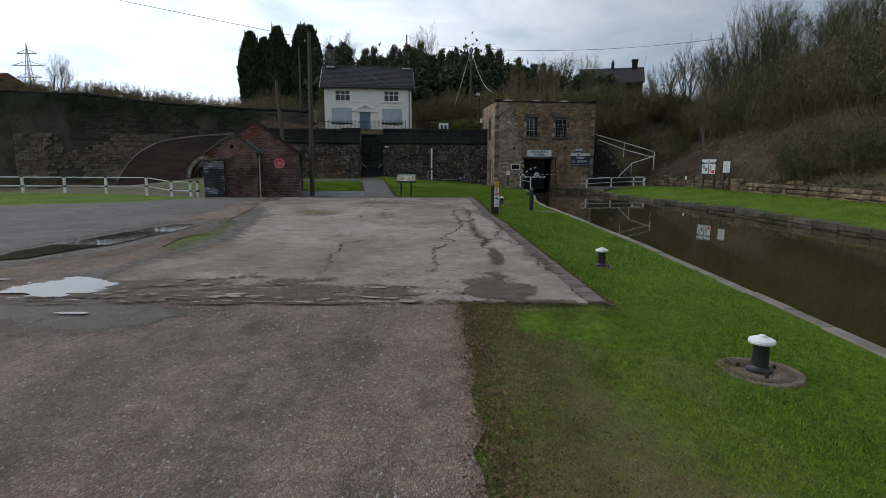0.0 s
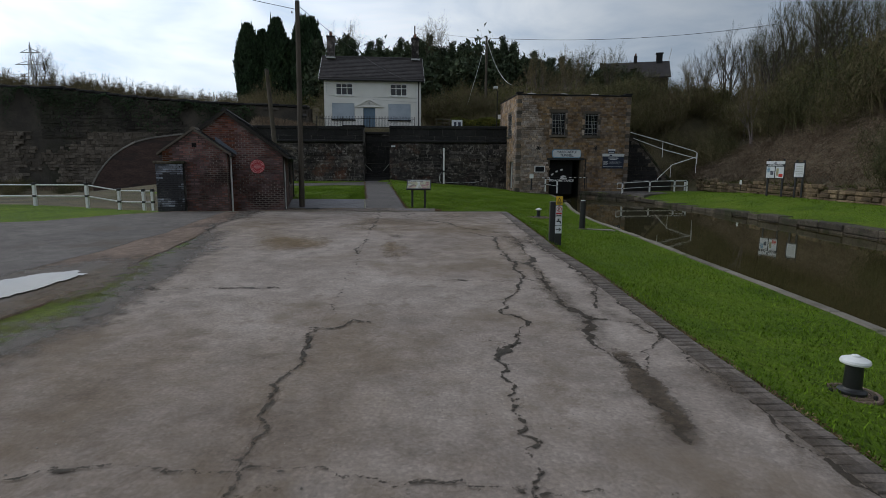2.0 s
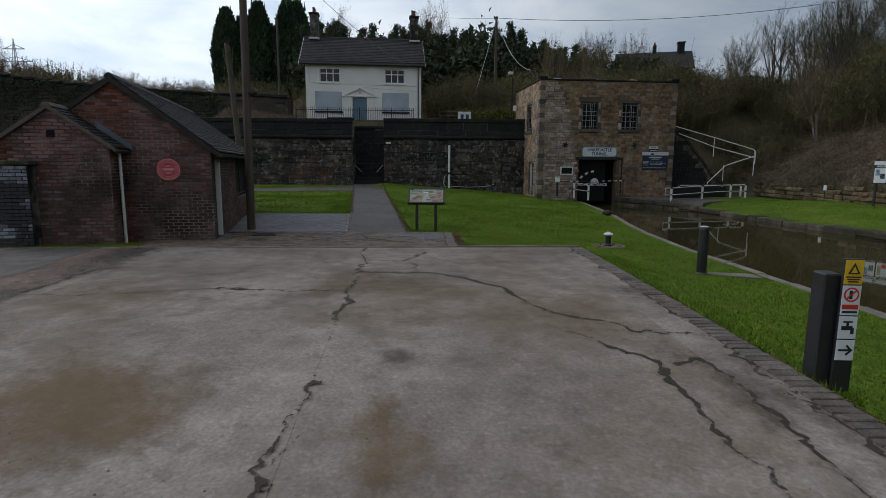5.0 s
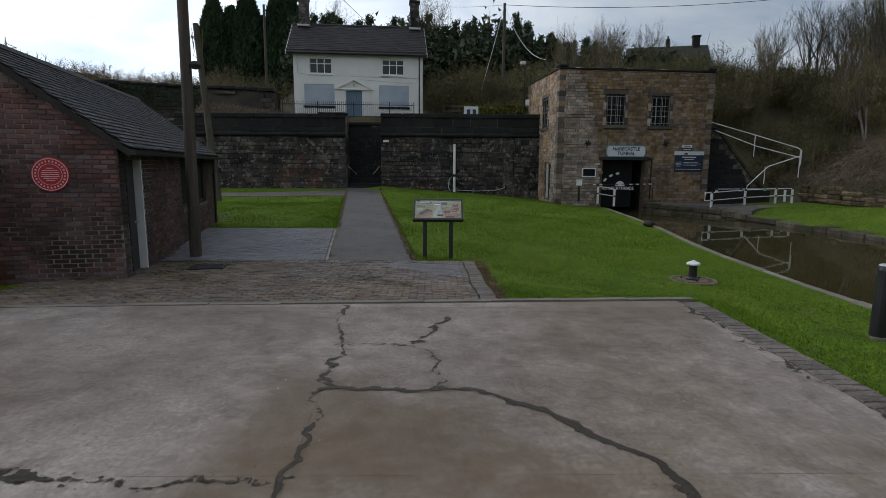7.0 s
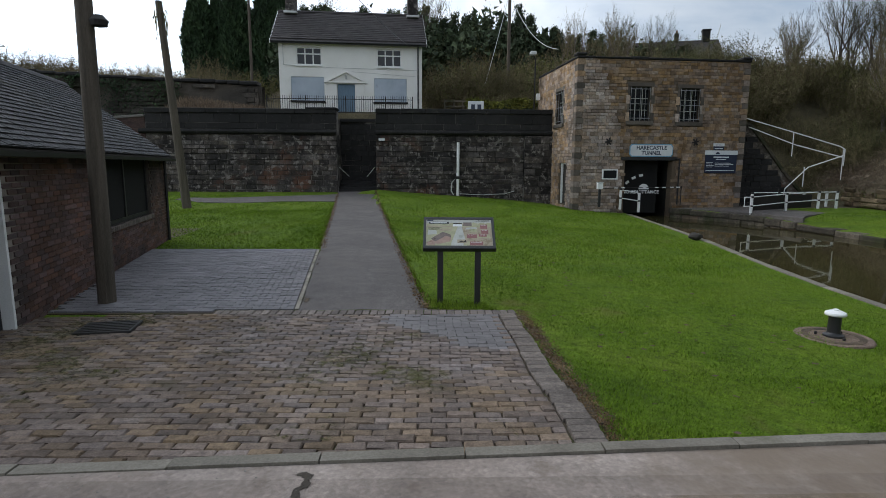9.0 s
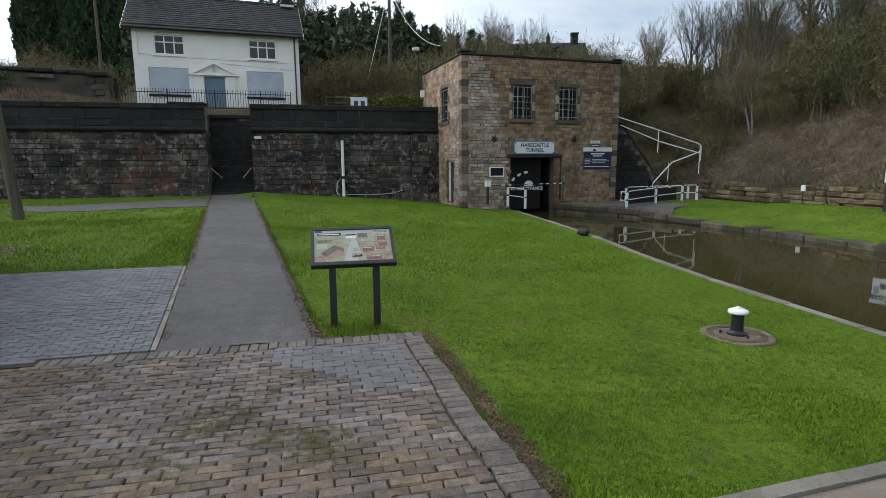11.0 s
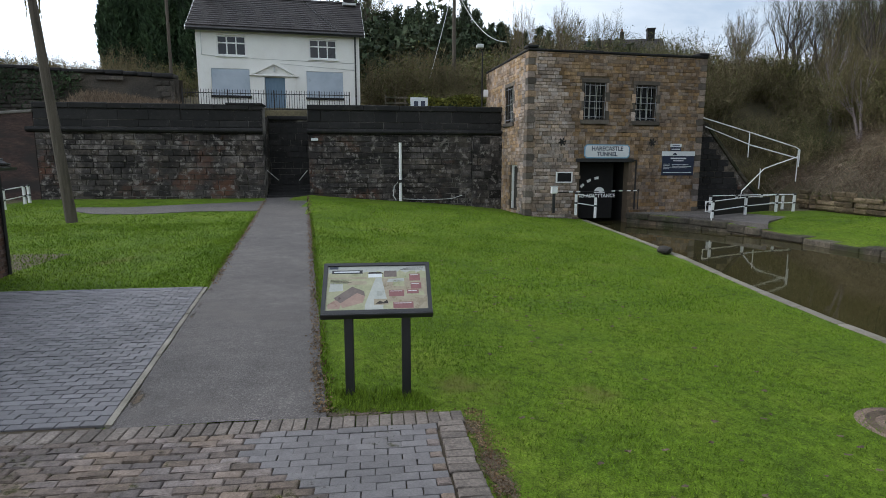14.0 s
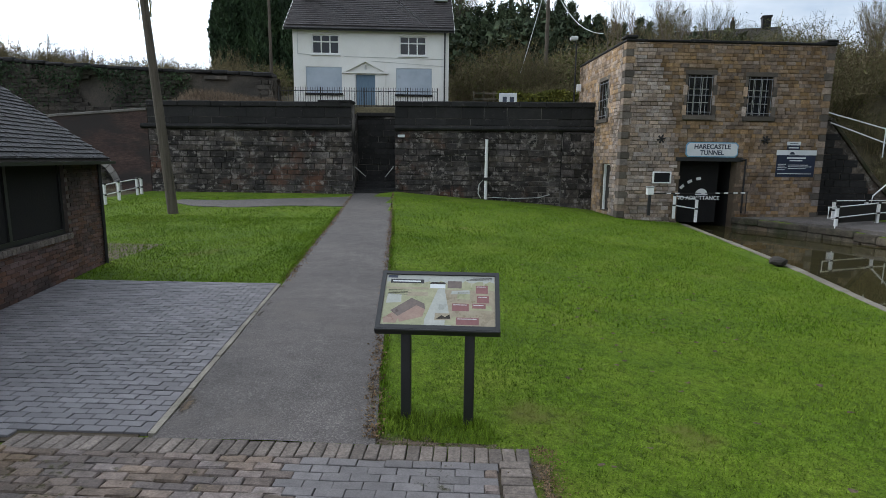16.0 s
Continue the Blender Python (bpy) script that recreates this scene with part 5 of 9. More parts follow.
terrace = thing("terrace_wall", "tall soot-blackened stone terrace wall with roll moulding", "wall", kind="structure")
REC = (-7.4, -5.1)
for (a, b, top) in ((-18.5, REC[0], 5.42), (REC[1], 5.45, 5.47)):
    part("wall_core", Shape().box(a, b, WALL_Y + 0.02, WALL_Y + 0.75, -0.4, top), M["darkmortar"], terrace)
    rr = random.Random(int(a * 7) % 97)
    LAYING.append((courses(a, min(b, 3.74), 0.0, 4.06, 0.275, 0.7, rr, 0.5, 0.22, gap=0.026), Matrix.Translation((0, WALL_Y + 0.02, 0)), terrace, "stone", "soot", 0.045, 0.016, 0.012))
    LAYING.append((courses(a, b, 4.36, 4.71, 0.35, 1.3, rr, 0.25, 0.0) + courses(a, b, 4.71, top - 0.16, top - 4.87, 1.5, rr, 0.25, 0.0), Matrix.Translation((0, WALL_Y + 0.02, 0)), terrace, "parapet_stone", "sootcap", 0.03, 0.012, 0.006))
    # roll moulding: lengths of half-round string course
    u = a
    while u < b - 0.05:
        L = min(rr.uniform(1.1, 1.7), b - u)
        prof = [(WALL_Y + 0.05, 4.06), (WALL_Y - 0.05, 4.07), (WALL_Y - 0.15, 4.12), (WALL_Y - 0.19, 4.2), (WALL_Y - 0.17, 4.28), (WALL_Y - 0.10, 4.33), (WALL_Y + 0.05, 4.36)]
        part("moulding", Shape().prism(prof, u + 0.004 - (0.35 if u == a and a < -18 else 0), u + L - 0.004, "x"), M["sootcap"], terrace, smooth=False)
        u += L
    u = a
    while u < b - 0.05:
        L = min(rr.uniform(1.3, 2.0), b - u)
        part("coping_stone", Shape().box(u + 0.004, u + L - 0.004, WALL_Y - 0.08, WALL_Y + 0.85, top - 0.16, top + 0.12 + rr.uniform(-0.01, 0.01), 0.03), M["sootcap"], terrace)
        u += L
part("pier_cap", Shape().box(-9.2, REC[0] + 0.04, WALL_Y - 0.12, WALL_Y + 0.9, 5.5, 5.62, 0.03), M["sootcap"], terrace)
part("pilaster", Shape().box(3.75, 5.42, WALL_Y - 0.12, WALL_Y + 0.02, -0.1, 4.05), M["darkmortar"], terrace)
LAYING.append((courses(3.75, 5.42, 0.0, 4.04, 0.36, 0.75, random.Random(44), 0.3, 0.2), Matrix.Translation((0, WALL_Y - 0.12, 0)), terrace, "pilaster_stone", "soot", 0.045, 0.016, 0.012))
# recess with steps and its back wall
part("recess_side", Shape().box(REC[0] - 0.5, REC[0], WALL_Y + 0.76, WALL_Y + 2.2, 0, 5.0), M["soot"], terrace)
part("recess_side", Shape().box(REC[1], REC[1] + 0.5, WALL_Y + 0.76, WALL_Y + 2.2, 0, 5.0), M["soot"], terrace)
part("recess_back", Shape().box(REC[0], REC[1], WALL_Y + 1.6, WALL_Y + 2.2, 0, 4.9), M["darkmortar"], terrace)
LAYING.append((courses(REC[0], REC[1], 0.4, 4.8, 0.30, 0.6, rr, 0.35, 0.2), Matrix.Translation((0, WALL_Y + 1.6, 0)), terrace, "recess_stone", "sootcap", 0.03, 0.012, 0.01))
part("recess_coping", Shape().box(REC[0] - 0.05, REC[1] + 0.05, WALL_Y + 1.5, WALL_Y + 2.3, 4.9, 5.12, 0.03), M["sootcap"], terrace)
for i in range(4):
    part("step", Shape().box(REC[0] + 0.02, REC[1] - 0.02, WALL_Y + 0.1 + i * 0.3, WALL_Y + 1.62, 0.66 + i * 0.17, 0.83 + i * 0.17, 0.015), M["sootcap"], terrace)
for sx, x0, x1 in ((1, -7.3, -6.8), (-1, -5.2, -5.7)):
    hr = thing("handrail", "short pale steel handrail in the wall recess", "handrail", (0, 0, 0), group="recess handrails")
    part("rail", Shape().tube((x0, WALL_Y + 0.1, 2.16), (x1, WALL_Y + 0.6, 1.62), 0.025, n=8), M["galv"], hr)
    part("bracket", Shape().tube((x1, WALL_Y + 0.6, 1.0), (x1, WALL_Y + 0.6, 1.62), 0.012, n=6), M["iron"], hr)
    part("bracket", Shape().tube((x0, WALL_Y + 0.1, 2.16), (x0 - sx * 0.12, WALL_Y + 0.1, 2.1), 0.012, n=6), M["iron"], hr)

# brick bridge with its arch, left of the terrace
bridge = thing("brick_bridge", "dark red brick bridge wall with stone-ringed arch", "bridge", kind="structure")
AX, AZ, AR = -22.5, 0.55, 2.0
top = [(-18.52, 5.02), (-23.5, 4.66), (-25.1, 4.48), (-26.5, 4.26), (-27.7, 3.95), (-28.8, 3.4), (-29.8, 2.72), (-30.6, 1.9), (-31.2, 1.15), (-31.8, 0.2)]
arch = [(AX + AR * math.cos(a), AZ + AR * math.sin(a)) for a in [math.pi * i / 16 for i in range(17)]]
poly = [(-18.52, -1.5)] + top + [(-31.8, -1.5), (AX - AR, -1.5)] + arch[::-1] + [(AX + AR, -1.5)]
s = Shape()
b = bmesh.new()
fc = b.faces.new([b.verts.new((x, WALL_Y, z)) for x, z in poly])
r = bmesh.ops.extrude_face_region(b, geom=[fc])
for e in r["geom"]:
    if isinstance(e, bmesh.types.BMVert):
        e.co.y += 0.6
bmesh.ops.triangulate(b, faces=[q for q in b.faces if len(q.verts) > 4])
bmesh.ops.recalc_face_normals(b, faces=b.faces)
me = bpy.data.meshes.new("bridge_wall")
b.to_mesh(me)
b.free()
part("bridge_wall", me, M["brick_far"], bridge)
for (x0, z0), (x1, z1) in zip(top, top[1:]):
    d = Vector((x0 - x1, 0, z0 - z1))
    m = Matrix.Translation((x1, WALL_Y - 0.06, z1)) @ Matrix.Rotation(-math.atan2(d.z, d.x), 4, "Y")
    part("coping_stone", Shape().box(0, d.length, 0, 0.72, 0.0, 0.14, 0.02, m), M["limestone"], bridge)
for i in range(17):
    a0, a1 = math.pi * i / 17 + 0.008, math.pi * (i + 1) / 17 - 0.008
    pl = [(AX + R * math.cos(a), AZ + R * math.sin(a)) for R, a in ((AR, a0), (AR + 0.34, a0), (AR + 0.34, a1), (AR, a1))]
    part("voussoir", Shape().prism(pl, WALL_Y - 0.05, WALL_Y + 0.3, "y"), M["limestone"], bridge)
# flat dark sheet standing in for the shade under the arch
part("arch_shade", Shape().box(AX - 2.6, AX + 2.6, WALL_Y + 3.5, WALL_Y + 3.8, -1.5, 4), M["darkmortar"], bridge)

# high old retaining wall
old = thing("retaining_wall", "high dark overgrown stone retaining wall", "wall", kind="structure")
s = Shape()
xs = [-75 + i * 0.8 for i in range(78)]
for x in xs:
    t = old_wall_top(x)
    for k in range(13):
        z = -1.5 + (t + 1.5) * k / 12
        s.v.append((x, 62.0 + 0.02 * (z - t) * -1 * 0 - 0.25 * (1 - k / 12) + 0.12 * noise.noise((x * 0.5, z * 0.5, 3)) + 0.1 * noise.noise((x * 1.7, z * 1.7, 9)), z))
    s.v += [(x, 62.7, t + 0.02), (x, 62.7, -1.5)]
n = 15
s.f += [(i * n + k, i * n + k + 1, (i + 1) * n + k + 1, (i + 1) * n + k) for i in range(len(xs) - 1) for k in range(n - 1)]
part("wall_face", s, M["oldwall"], old)
rr = random.Random(77)
u = -60.0
while u < -14.2:
    L = rr.uniform(0.7, 1.3)
    part("coping_stone", Shape().box(u, u + L - 0.02, 61.75 + rr.uniform(-0.05, 0.05), 62.8, old_wall_top(u) - 0.02, old_wall_top(u) + 0.2 + rr.uniform(-0.04, 0.06), 0.05), M["sootcap"], old)
    u += L
OLD_BLOCKS = [bk for bk in courses(-46, -19, 0.2, 5.2, 0.26, 0.5, rr, 0.45, 0.3) if noise.noise((bk[0] * 0.16, bk[1] * 0.3, 5)) + 0.25 * rr.random() - 0.05 * max(0, bk[1] - 3) > -0.12]
LAYING.append((OLD_BLOCKS, Matrix.Translation((0, 61.82, 0)), old, "wall_stone", "oldwall_bare", 0.12, 0.035, 0.035))

UPPER = [bk for bk in courses(-40, -13.6, 4.6, 9.4, 0.28, 0.6, rr, 0.45, 0.3) if bk[1] < old_wall_top(bk[0]) - 0.2 and noise.noise((bk[0] * 0.3, bk[1] * 0.5, 15)) > -0.35]
LAYING.append((UPPER, Matrix.Translation((0, 61.86, 0)), old, "upper_stone", "oldwall", 0.1, 0.03, 0.03))

# low rubble wall at the foot of the right-hand bank
low = thing("rubble_wall", "low broken rubble wall below a brambly bank", "wall", kind="structure")
rr = random.Random(21)
y = 8.0
LOWB = []
while y < 53:
    for row in range(4):
        hgt = 0.255
        if (row == 3 and rr.random() < 0.7) or (row > 1 and noise.noise((y * 0.35, row * 0.4, 8)) < -0.3):
            continue
        LOWB.append((y + rr.uniform(-0.1, 0.1), row * hgt + 0.08 + rr.uniform(-0.015, 0.015), rr.uniform(0.45, 0.9), hgt - rr.uniform(0.0, 0.03)))
    y += rr.uniform(0.42, 0.74)


def foot_x(y):
    return 21.3 + 0.02 * (y - 40)


s = Shape()
ys = [8 + i * 1.5 for i in range(31)]
for y in ys:
    z = land(foot_x(y) - 0.1, y)
    s.v += [(foot_x(y) + 0.0, y, z - 0.3), (foot_x(y) + 0.02, y, z + 0.72), (foot_x(y) + 0.5, y, z + 0.8), (foot_x(y) + 0.5, y, z - 0.3)]
s.f += [(4 * i + k, 4 * i + k + 1, 4 * i + k + 5, 4 * i + k + 4) for i in range(len(ys) - 1) for k in range(3)]
part("wall_core", s, M["earth"], low)
LAYING.append(([(-(k[0] - 40), k[1], k[2], k[3]) for k in LOWB], Matrix.Translation((foot_x(40) - 0.02, 40, 0.22)) @ Matrix.Rotation(radians(-90) - math.atan(0.02), 4, "Z"), low, "rubble_stone", "rubble", 0.14, 0.05, 0.03))

# ---- brick shed ----
SHED = pose(-6.87, 28.4, 0.0, 0, 0, 12.9)
shed = thing("brick_shed", "old red brick shed with dark tiled gable roof", "building")
shed.matrix_world = SHED
SW, SL, EV, RG = 4.2, 9.5, 2.62, 4.2
s = Shape()
s.prism([(-SW, 0.1), (0, 0.1), (0, EV), (-SW / 2, RG - 0.06), (-SW, EV)], 0.0, 0.25)
part("gable_wall", s, M["brickmortar"], shed)
s = Shape()
s.prism([(-SW, 0.1), (0, 0.1), (0, EV), (-SW / 2, RG - 0.06), (-SW, EV)], SL - 0.25, SL)
part("gable_wall", s, M["brickmortar"], shed)
SIDE = Matrix.Rotation(radians(90), 4, "Z")
# right side: opening for the door and the long window; u runs back from the front corner
side_holes = [(0.35, 1.25, 0.25, 2.3), (4.6, 8.0, 1.12, 2.5)]
w = holed(0.25, SL - 0.25, 0.1, EV, side_holes, 0.0, 0.25)
ob = part("side_wall", w, M["brickmortar"], shed)
ob.matrix_local = Matrix.Rotation(radians(90), 4, "Z")
part("side_wall", Shape().box(-SW, -SW + 0.25, 0.25, SL - 0.25, 0.1, EV), M["brickmortar"], shed)
HS = SHED


def gable_skip(u, z):
    return z > EV and abs(u + SW / 2) > (SW / 2) * (RG - 0.12 - z) / (RG - EV)


LAYING.append(([bk for bk in courses(-SW, 0, 0.2, RG - 0.1, 0.0775, 0.232, random.Random(1), 0.0, 0.0, gable_skip, 0.014)], HS, shed, "brick", "brick", 0.016, 0.003, 0.0015))
LAYING.append(([bk for bk in courses(0, SL, 0.2, EV - 0.02, 0.0775, 0.232, random.Random(2), 0.0, 0.0, skipper(side_holes, 0.03), 0.010)], HS @ Matrix.Rotation(radians(90), 4, "Z"), shed, "side_brick", "brick_darker", 0.016, 0.003, 0.0015))
# roof: tile courses on two slopes
slope = math.atan2(RG - EV, SW / 2)
rl = math.hypot(SW / 2 + 0.22, (RG - EV) * (SW / 2 + 0.22) / (SW / 2))


def roof_slope(parent, length, run, ridge_z, ridge_u, angle, y0, side, material, tile=(0.165, 0.125), over=0.0):
    """Overlapping tiles on one slope, falling from the ridge; side 1 falls towards +x."""
    v, f = [], []
    r = random.Random(31 + side)
    rows = int(run / tile[1]) + 1
    for k in range(rows):
        d0, d1 = k * tile[1] - 0.04, min(run, (k + 1) * tile[1])
        n = int(length / tile[0])
        for i in range(n):
            a, b_ = y0 + i * tile[0] + (tile[0] / 2 if k % 2 else 0) + 0.007, y0 + (i + 1) * tile[0] + (tile[0] / 2 if k % 2 else 0) - 0.007
            b_ = min(b_, y0 + length)
            if b_ - a < 0.02:
                continue
            lift = r.uniform(0.0, 0.008)
            q = []
            for d, up in ((d0, 0.010), (d1, 0.028 + lift)):
                x, z = ridge_u + side * d * math.cos(angle), ridge_z - d * math.sin(angle)
                nx, nz = side * math.sin(angle), math.cos(angle)
                for yy_ in (a, b_):
                    q.append((x + nx * up, yy_, z + nz * up))
                    q.append((x + nx * (up - 0.02), yy_, z + nz * (up - 0.02)))
            k0 = len(v)
            v += q
            f += [(k0, k0 + 2, k0 + 6, k0 + 4), (k0 + 4, k0 + 6, k0 + 7, k0 + 5), (k0, k0 + 4, k0 + 5, k0 + 1), (k0 + 2, k0 + 3, k0 + 7, k0 + 6)]
    bulk("tile_field", v, f, material, parent)


for side in (1, -1):
    roof_slope(shed, SL + 0.2, rl, RG + 0.02, -SW / 2, slope, -0.1, side, M["rooftile"])
    s = Shape()
    e = (-SW / 2 + side * rl * math.cos(slope), RG - rl * math.sin(slope))
    s.prism([(-SW / 2, RG - 0.05), (-SW / 2, RG + 0.005), (e[0], e[1] + 0.005), (e[0], e[1] - 0.05)], -0.06, SL + 0.06)
    part("roof_deck", s, M["wood_dark"], shed)
    s = Shape()
    s.prism([(-SW / 2, RG - 0.12), (-SW / 2, RG - 0.0), (e[0], e[1] - 0.0), (e[0], e[1] - 0.12)], -0.11, -0.04)
    part("bargeboard", s, M["wood_dark"], shed)
    s = Shape()
    gx = e[0] + side * 0.03
    s.prism([(gx - 0.06, e[1] - 0.02), (gx - 0.05, e[1] - 0.08), (gx + 0.05, e[1] - 0.08), (gx + 0.06, e[1] - 0.02)], -0.1, SL + 0.1)
    part("gutter", s, M["black"], shed, "black rain gutter")
for i in range(21):
    y0 = -0.1 + i * 0.455
    part("ridge_tile", Shape().prism([(-SW / 2 - 0.13, RG - 0.03), (-SW / 2 - 0.06, RG + 0.06), (-SW / 2, RG + 0.09), (-SW / 2 + 0.06, RG + 0.06), (-SW / 2 + 0.13, RG - 0.03)], y0, y0 + 0.45), M["rooftile"], shed)
part("corner_pipe", Shape().tube((0.06, SL - 0.12, 0.3), (0.06, SL - 0.12, 2.5), 0.035), M["black"], shed)
# door in the side with papers pinned on it
door = part("door", Shape().box(-0.17, -0.12, 0.38, 1.22, 0.27, 2.28, 0.006), M["black"], shed, "black painted timber door")
part("door_post", Shape().box(-0.12, 0.02, 1.2, 1.25, 0.25, 2.32, 0.005), M["white"], shed, "white door post")
part("door_post", Shape().box(-0.12, 0.02, 0.31, 0.38, 0.25, 2.32, 0.005), M["black"], shed)
part("door_head", Shape().box(-0.12, 0.02, 0.31, 1.28, 2.3, 2.4, 0.005), M["black"], shed)
for (a, c, d, e) in ((0.5, 0.72, 1.75, 2.1), (0.55, 0.68, 1.5, 1.7), (0.6, 0.8, 1.05, 1.35)):
    part("notice", Shape().box(-0.118, -0.113, a, c, d, e), M["reflective"], door, "white paper notice")
part("handle", Shape().tube((-0.118, 1.1, 1.15), (-0.06, 1.1, 1.15), 0.02), M["galv"], door)
# long dark window with its brick sill; backing and panes are plain near-black
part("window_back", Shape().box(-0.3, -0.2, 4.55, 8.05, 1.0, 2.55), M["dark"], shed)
part("window_frame", holed(4.6, 8.0, 1.12, 2.5, [(4.68, 6.25, 1.2, 2.42), (6.33, 7.92, 1.2, 2.42)], 0.06, 0.12), M["black"], shed).matrix_local = Matrix.Rotation(radians(90), 4, "Z")
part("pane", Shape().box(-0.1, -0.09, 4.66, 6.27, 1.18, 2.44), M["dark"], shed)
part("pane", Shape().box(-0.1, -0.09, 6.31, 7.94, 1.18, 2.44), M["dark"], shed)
for i in range(30):
    part("sill_brick", Shape().box(-0.1, 0.05, 4.55 + i * 0.117, 4.55 + i * 0.117 + 0.105, 1.02, 1.12, 0.006), M["kerbbrick"], shed)
# the red round plaque
pq = thing("round_plaque", "round red heritage plaque with pale ring and lines", "plaque")
pq.matrix_world = SHED @ Matrix.Translation((-0.98, -0.02, 2.05)) @ Matrix.Rotation(radians(90), 4, "X")
part("disc", Shape().lathe([(0.27, -0.01), (0.275, 0.01), (0.26, 0.02)], 40), M["red"], pq)


def ring(r0, r1, z0, z1, n=40):
    s = Shape()
    for r, z in ((r0, z0), (r0, z1), (r1, z1), (r1, z0)):
        s.v += [(r * math.cos(2 * math.pi * i / n), r * math.sin(2 * math.pi * i / n), z) for i in range(n)]
    for k in range(4):
        s.f += [(k * n + i, k * n + (i + 1) % n, ((k + 1) % 4) * n + (i + 1) % n, ((k + 1) % 4) * n + i) for i in range(n)]
    return s


part("ring", ring(0.245, 0.258, 0.018, 0.024), M["pink"], pq, "pale raised ring")
part("ring", ring(0.165, 0.173, 0.018, 0.024), M["pink"], pq, "pale raised ring")
for k, (ww, zz) in enumerate([(0.10, 0.10), (0.22, 0.065), (0.26, 0.03), (0.25, 0.0), (0.26, -0.03), (0.2, -0.06), (0.12, -0.095)]):
    part("text_line", Shape().box(-ww / 2, ww / 2, zz - 0.007, zz + 0.007, 0.02, 0.023), M["pink"], pq)
for k in range(26):
    a = math.pi * 2 * k / 26
    m = Matrix.Rotation(a, 4, "Z") @ Matrix.Translation((0, 0.21, 0))
    part("letter_bar", Shape().box(-0.012, 0.012, -0.014, 0.014, 0.02, 0.023, 0, m), M["pink"], pq)

# annex in front of it
annex = thing("brick_annex", "small red brick lean-to with gabled tile roof", "building")
annex.matrix_world = SHED
AU0, AU1, AV = -4.2, -1.98, -0.9
AM = (AU0 + AU1) / 2
part("gable_wall", Shape().prism([(AU0, 0.1), (AU1, 0.1), (AU1, 2.6), (AM, 3.38), (AU0, 2.6)], AV, AV + 0.22), M["brickmortar"], annex)
part("side_wall", Shape().box(AU1 - 0.22, AU1, AV + 0.22, -0.02, 0.1, 2.6), M["brickmortar"], annex)
part("side_wall", Shape().box(AU0, AU0 + 0.22, AV + 0.22, -0.02, 0.1, 2.6), M["brickmortar"], annex)


def annex_skip(u, z):
    return z > 2.6 and abs(u - AM) > (AU1 - AU0) / 2 * (3.36 - z) / 0.76


LAYING.append((courses(AU0, AU1, 0.2, 3.36, 0.0775, 0.232, random.Random(4), 0.0, 0.0, annex_skip, 0.013), HS @ Matrix.Translation((0, AV, 0)), annex, "brick", "brick", 0.016, 0.003, 0.0015))
LAYING.append((courses(0, -AV, 0.2, 2.58, 0.0775, 0.232, random.Random(6), 0.0, 0.0, lambda u, z: False, 0.010), HS @ Matrix.Translation((AU1, AV, 0)) @ Matrix.Rotation(radians(90), 4, "Z"), annex, "side_brick", "brick", 0.016, 0.003, 0.0015))
asl = math.atan2(0.8, (AU1 - AU0) / 2)
arl = ((AU1 - AU0) / 2 + 0.16) / math.cos(asl)
for side in (1, -1):
    roof_slope(annex, 1.25, arl, 3.44, AM, asl, AV - 0.12, side, M["rooftile"])
    e = (AM + side * arl * math.cos(asl), 3.42 - arl * math.sin(asl))
    part("verge", Shape().prism([(AM, 3.36), (AM, 3.45), (e[0], e[1] + 0.03), (e[0], e[1] - 0.06)], AV - 0.12, AV - 0.03), M["ridge"], annex, "pale mortared verge")
    part("roof_deck", Shape().prism([(AM, 3.36), (AM, 3.41), (e[0], e[1] - 0.0), (e[0], e[1] - 0.05)], AV - 0.02, 0.1), M["wood_dark"], annex)
for i in range(3):
    part("ridge_tile", Shape().prism([(AM - 0.12, 3.4), (AM - 0.05, 3.49), (AM + 0.05, 3.49), (AM + 0.12, 3.4)], AV - 0.13 + i * 0.42, AV - 0.13 + i * 0.42 + 0.415), M["ridge"], annex)
part("flashing", Shape().prism([(AM + 0.6, 3.02), (AU1 + 0.25, 2.5), (AU1 + 0.25, 2.62), (AM + 0.6, 3.2)], -0.06, -0.02), M["lead"], annex, "blue-grey lead flashing")
part("downpipe", Shape().tube((AU1 + 0.07, AV + 0.45, 2.45), (AU1 + 0.07, AV + 0.45, 0.3), 0.035), M["white"], annex, "white plastic downpipe")
part("gutter", Shape().box(AU1 + 0.1, AU1 + 0.22, AV - 0.1, -0.02, 2.42, 2.5, 0.02), M["black"], annex)
part("vent", Shape().box(AM - 0.08, AM + 0.08, AV - 0.03, AV - 0.017, 2.75, 2.9), M["dark"], annex)
# dark screen wall with flaking whitewash
screen = thing("screen_wall", "dark blue-brick screen wall with flaking whitewash", "wall")
screen.matrix_world = SHED
part("wall_core", Shape().box(-4.36, -3.44, -1.3, -0.94, 0.1, 2.14), M["darkmortar"], screen)
part("coping", Shape().box(-4.42, -3.38, -1.36, -0.93, 2.142, 2.24, 0.02), M["bankstone"], screen)
def washed(k):
    return 0.55 < k[1] < 2.1 and noise.noise((k[0] * 1.4, k[1] * 2.2, 3)) + 0.5 * noise.noise((k[0] * 9, k[1] * 12, 5)) + 0.55 * (k[1] - 1.35) > 0


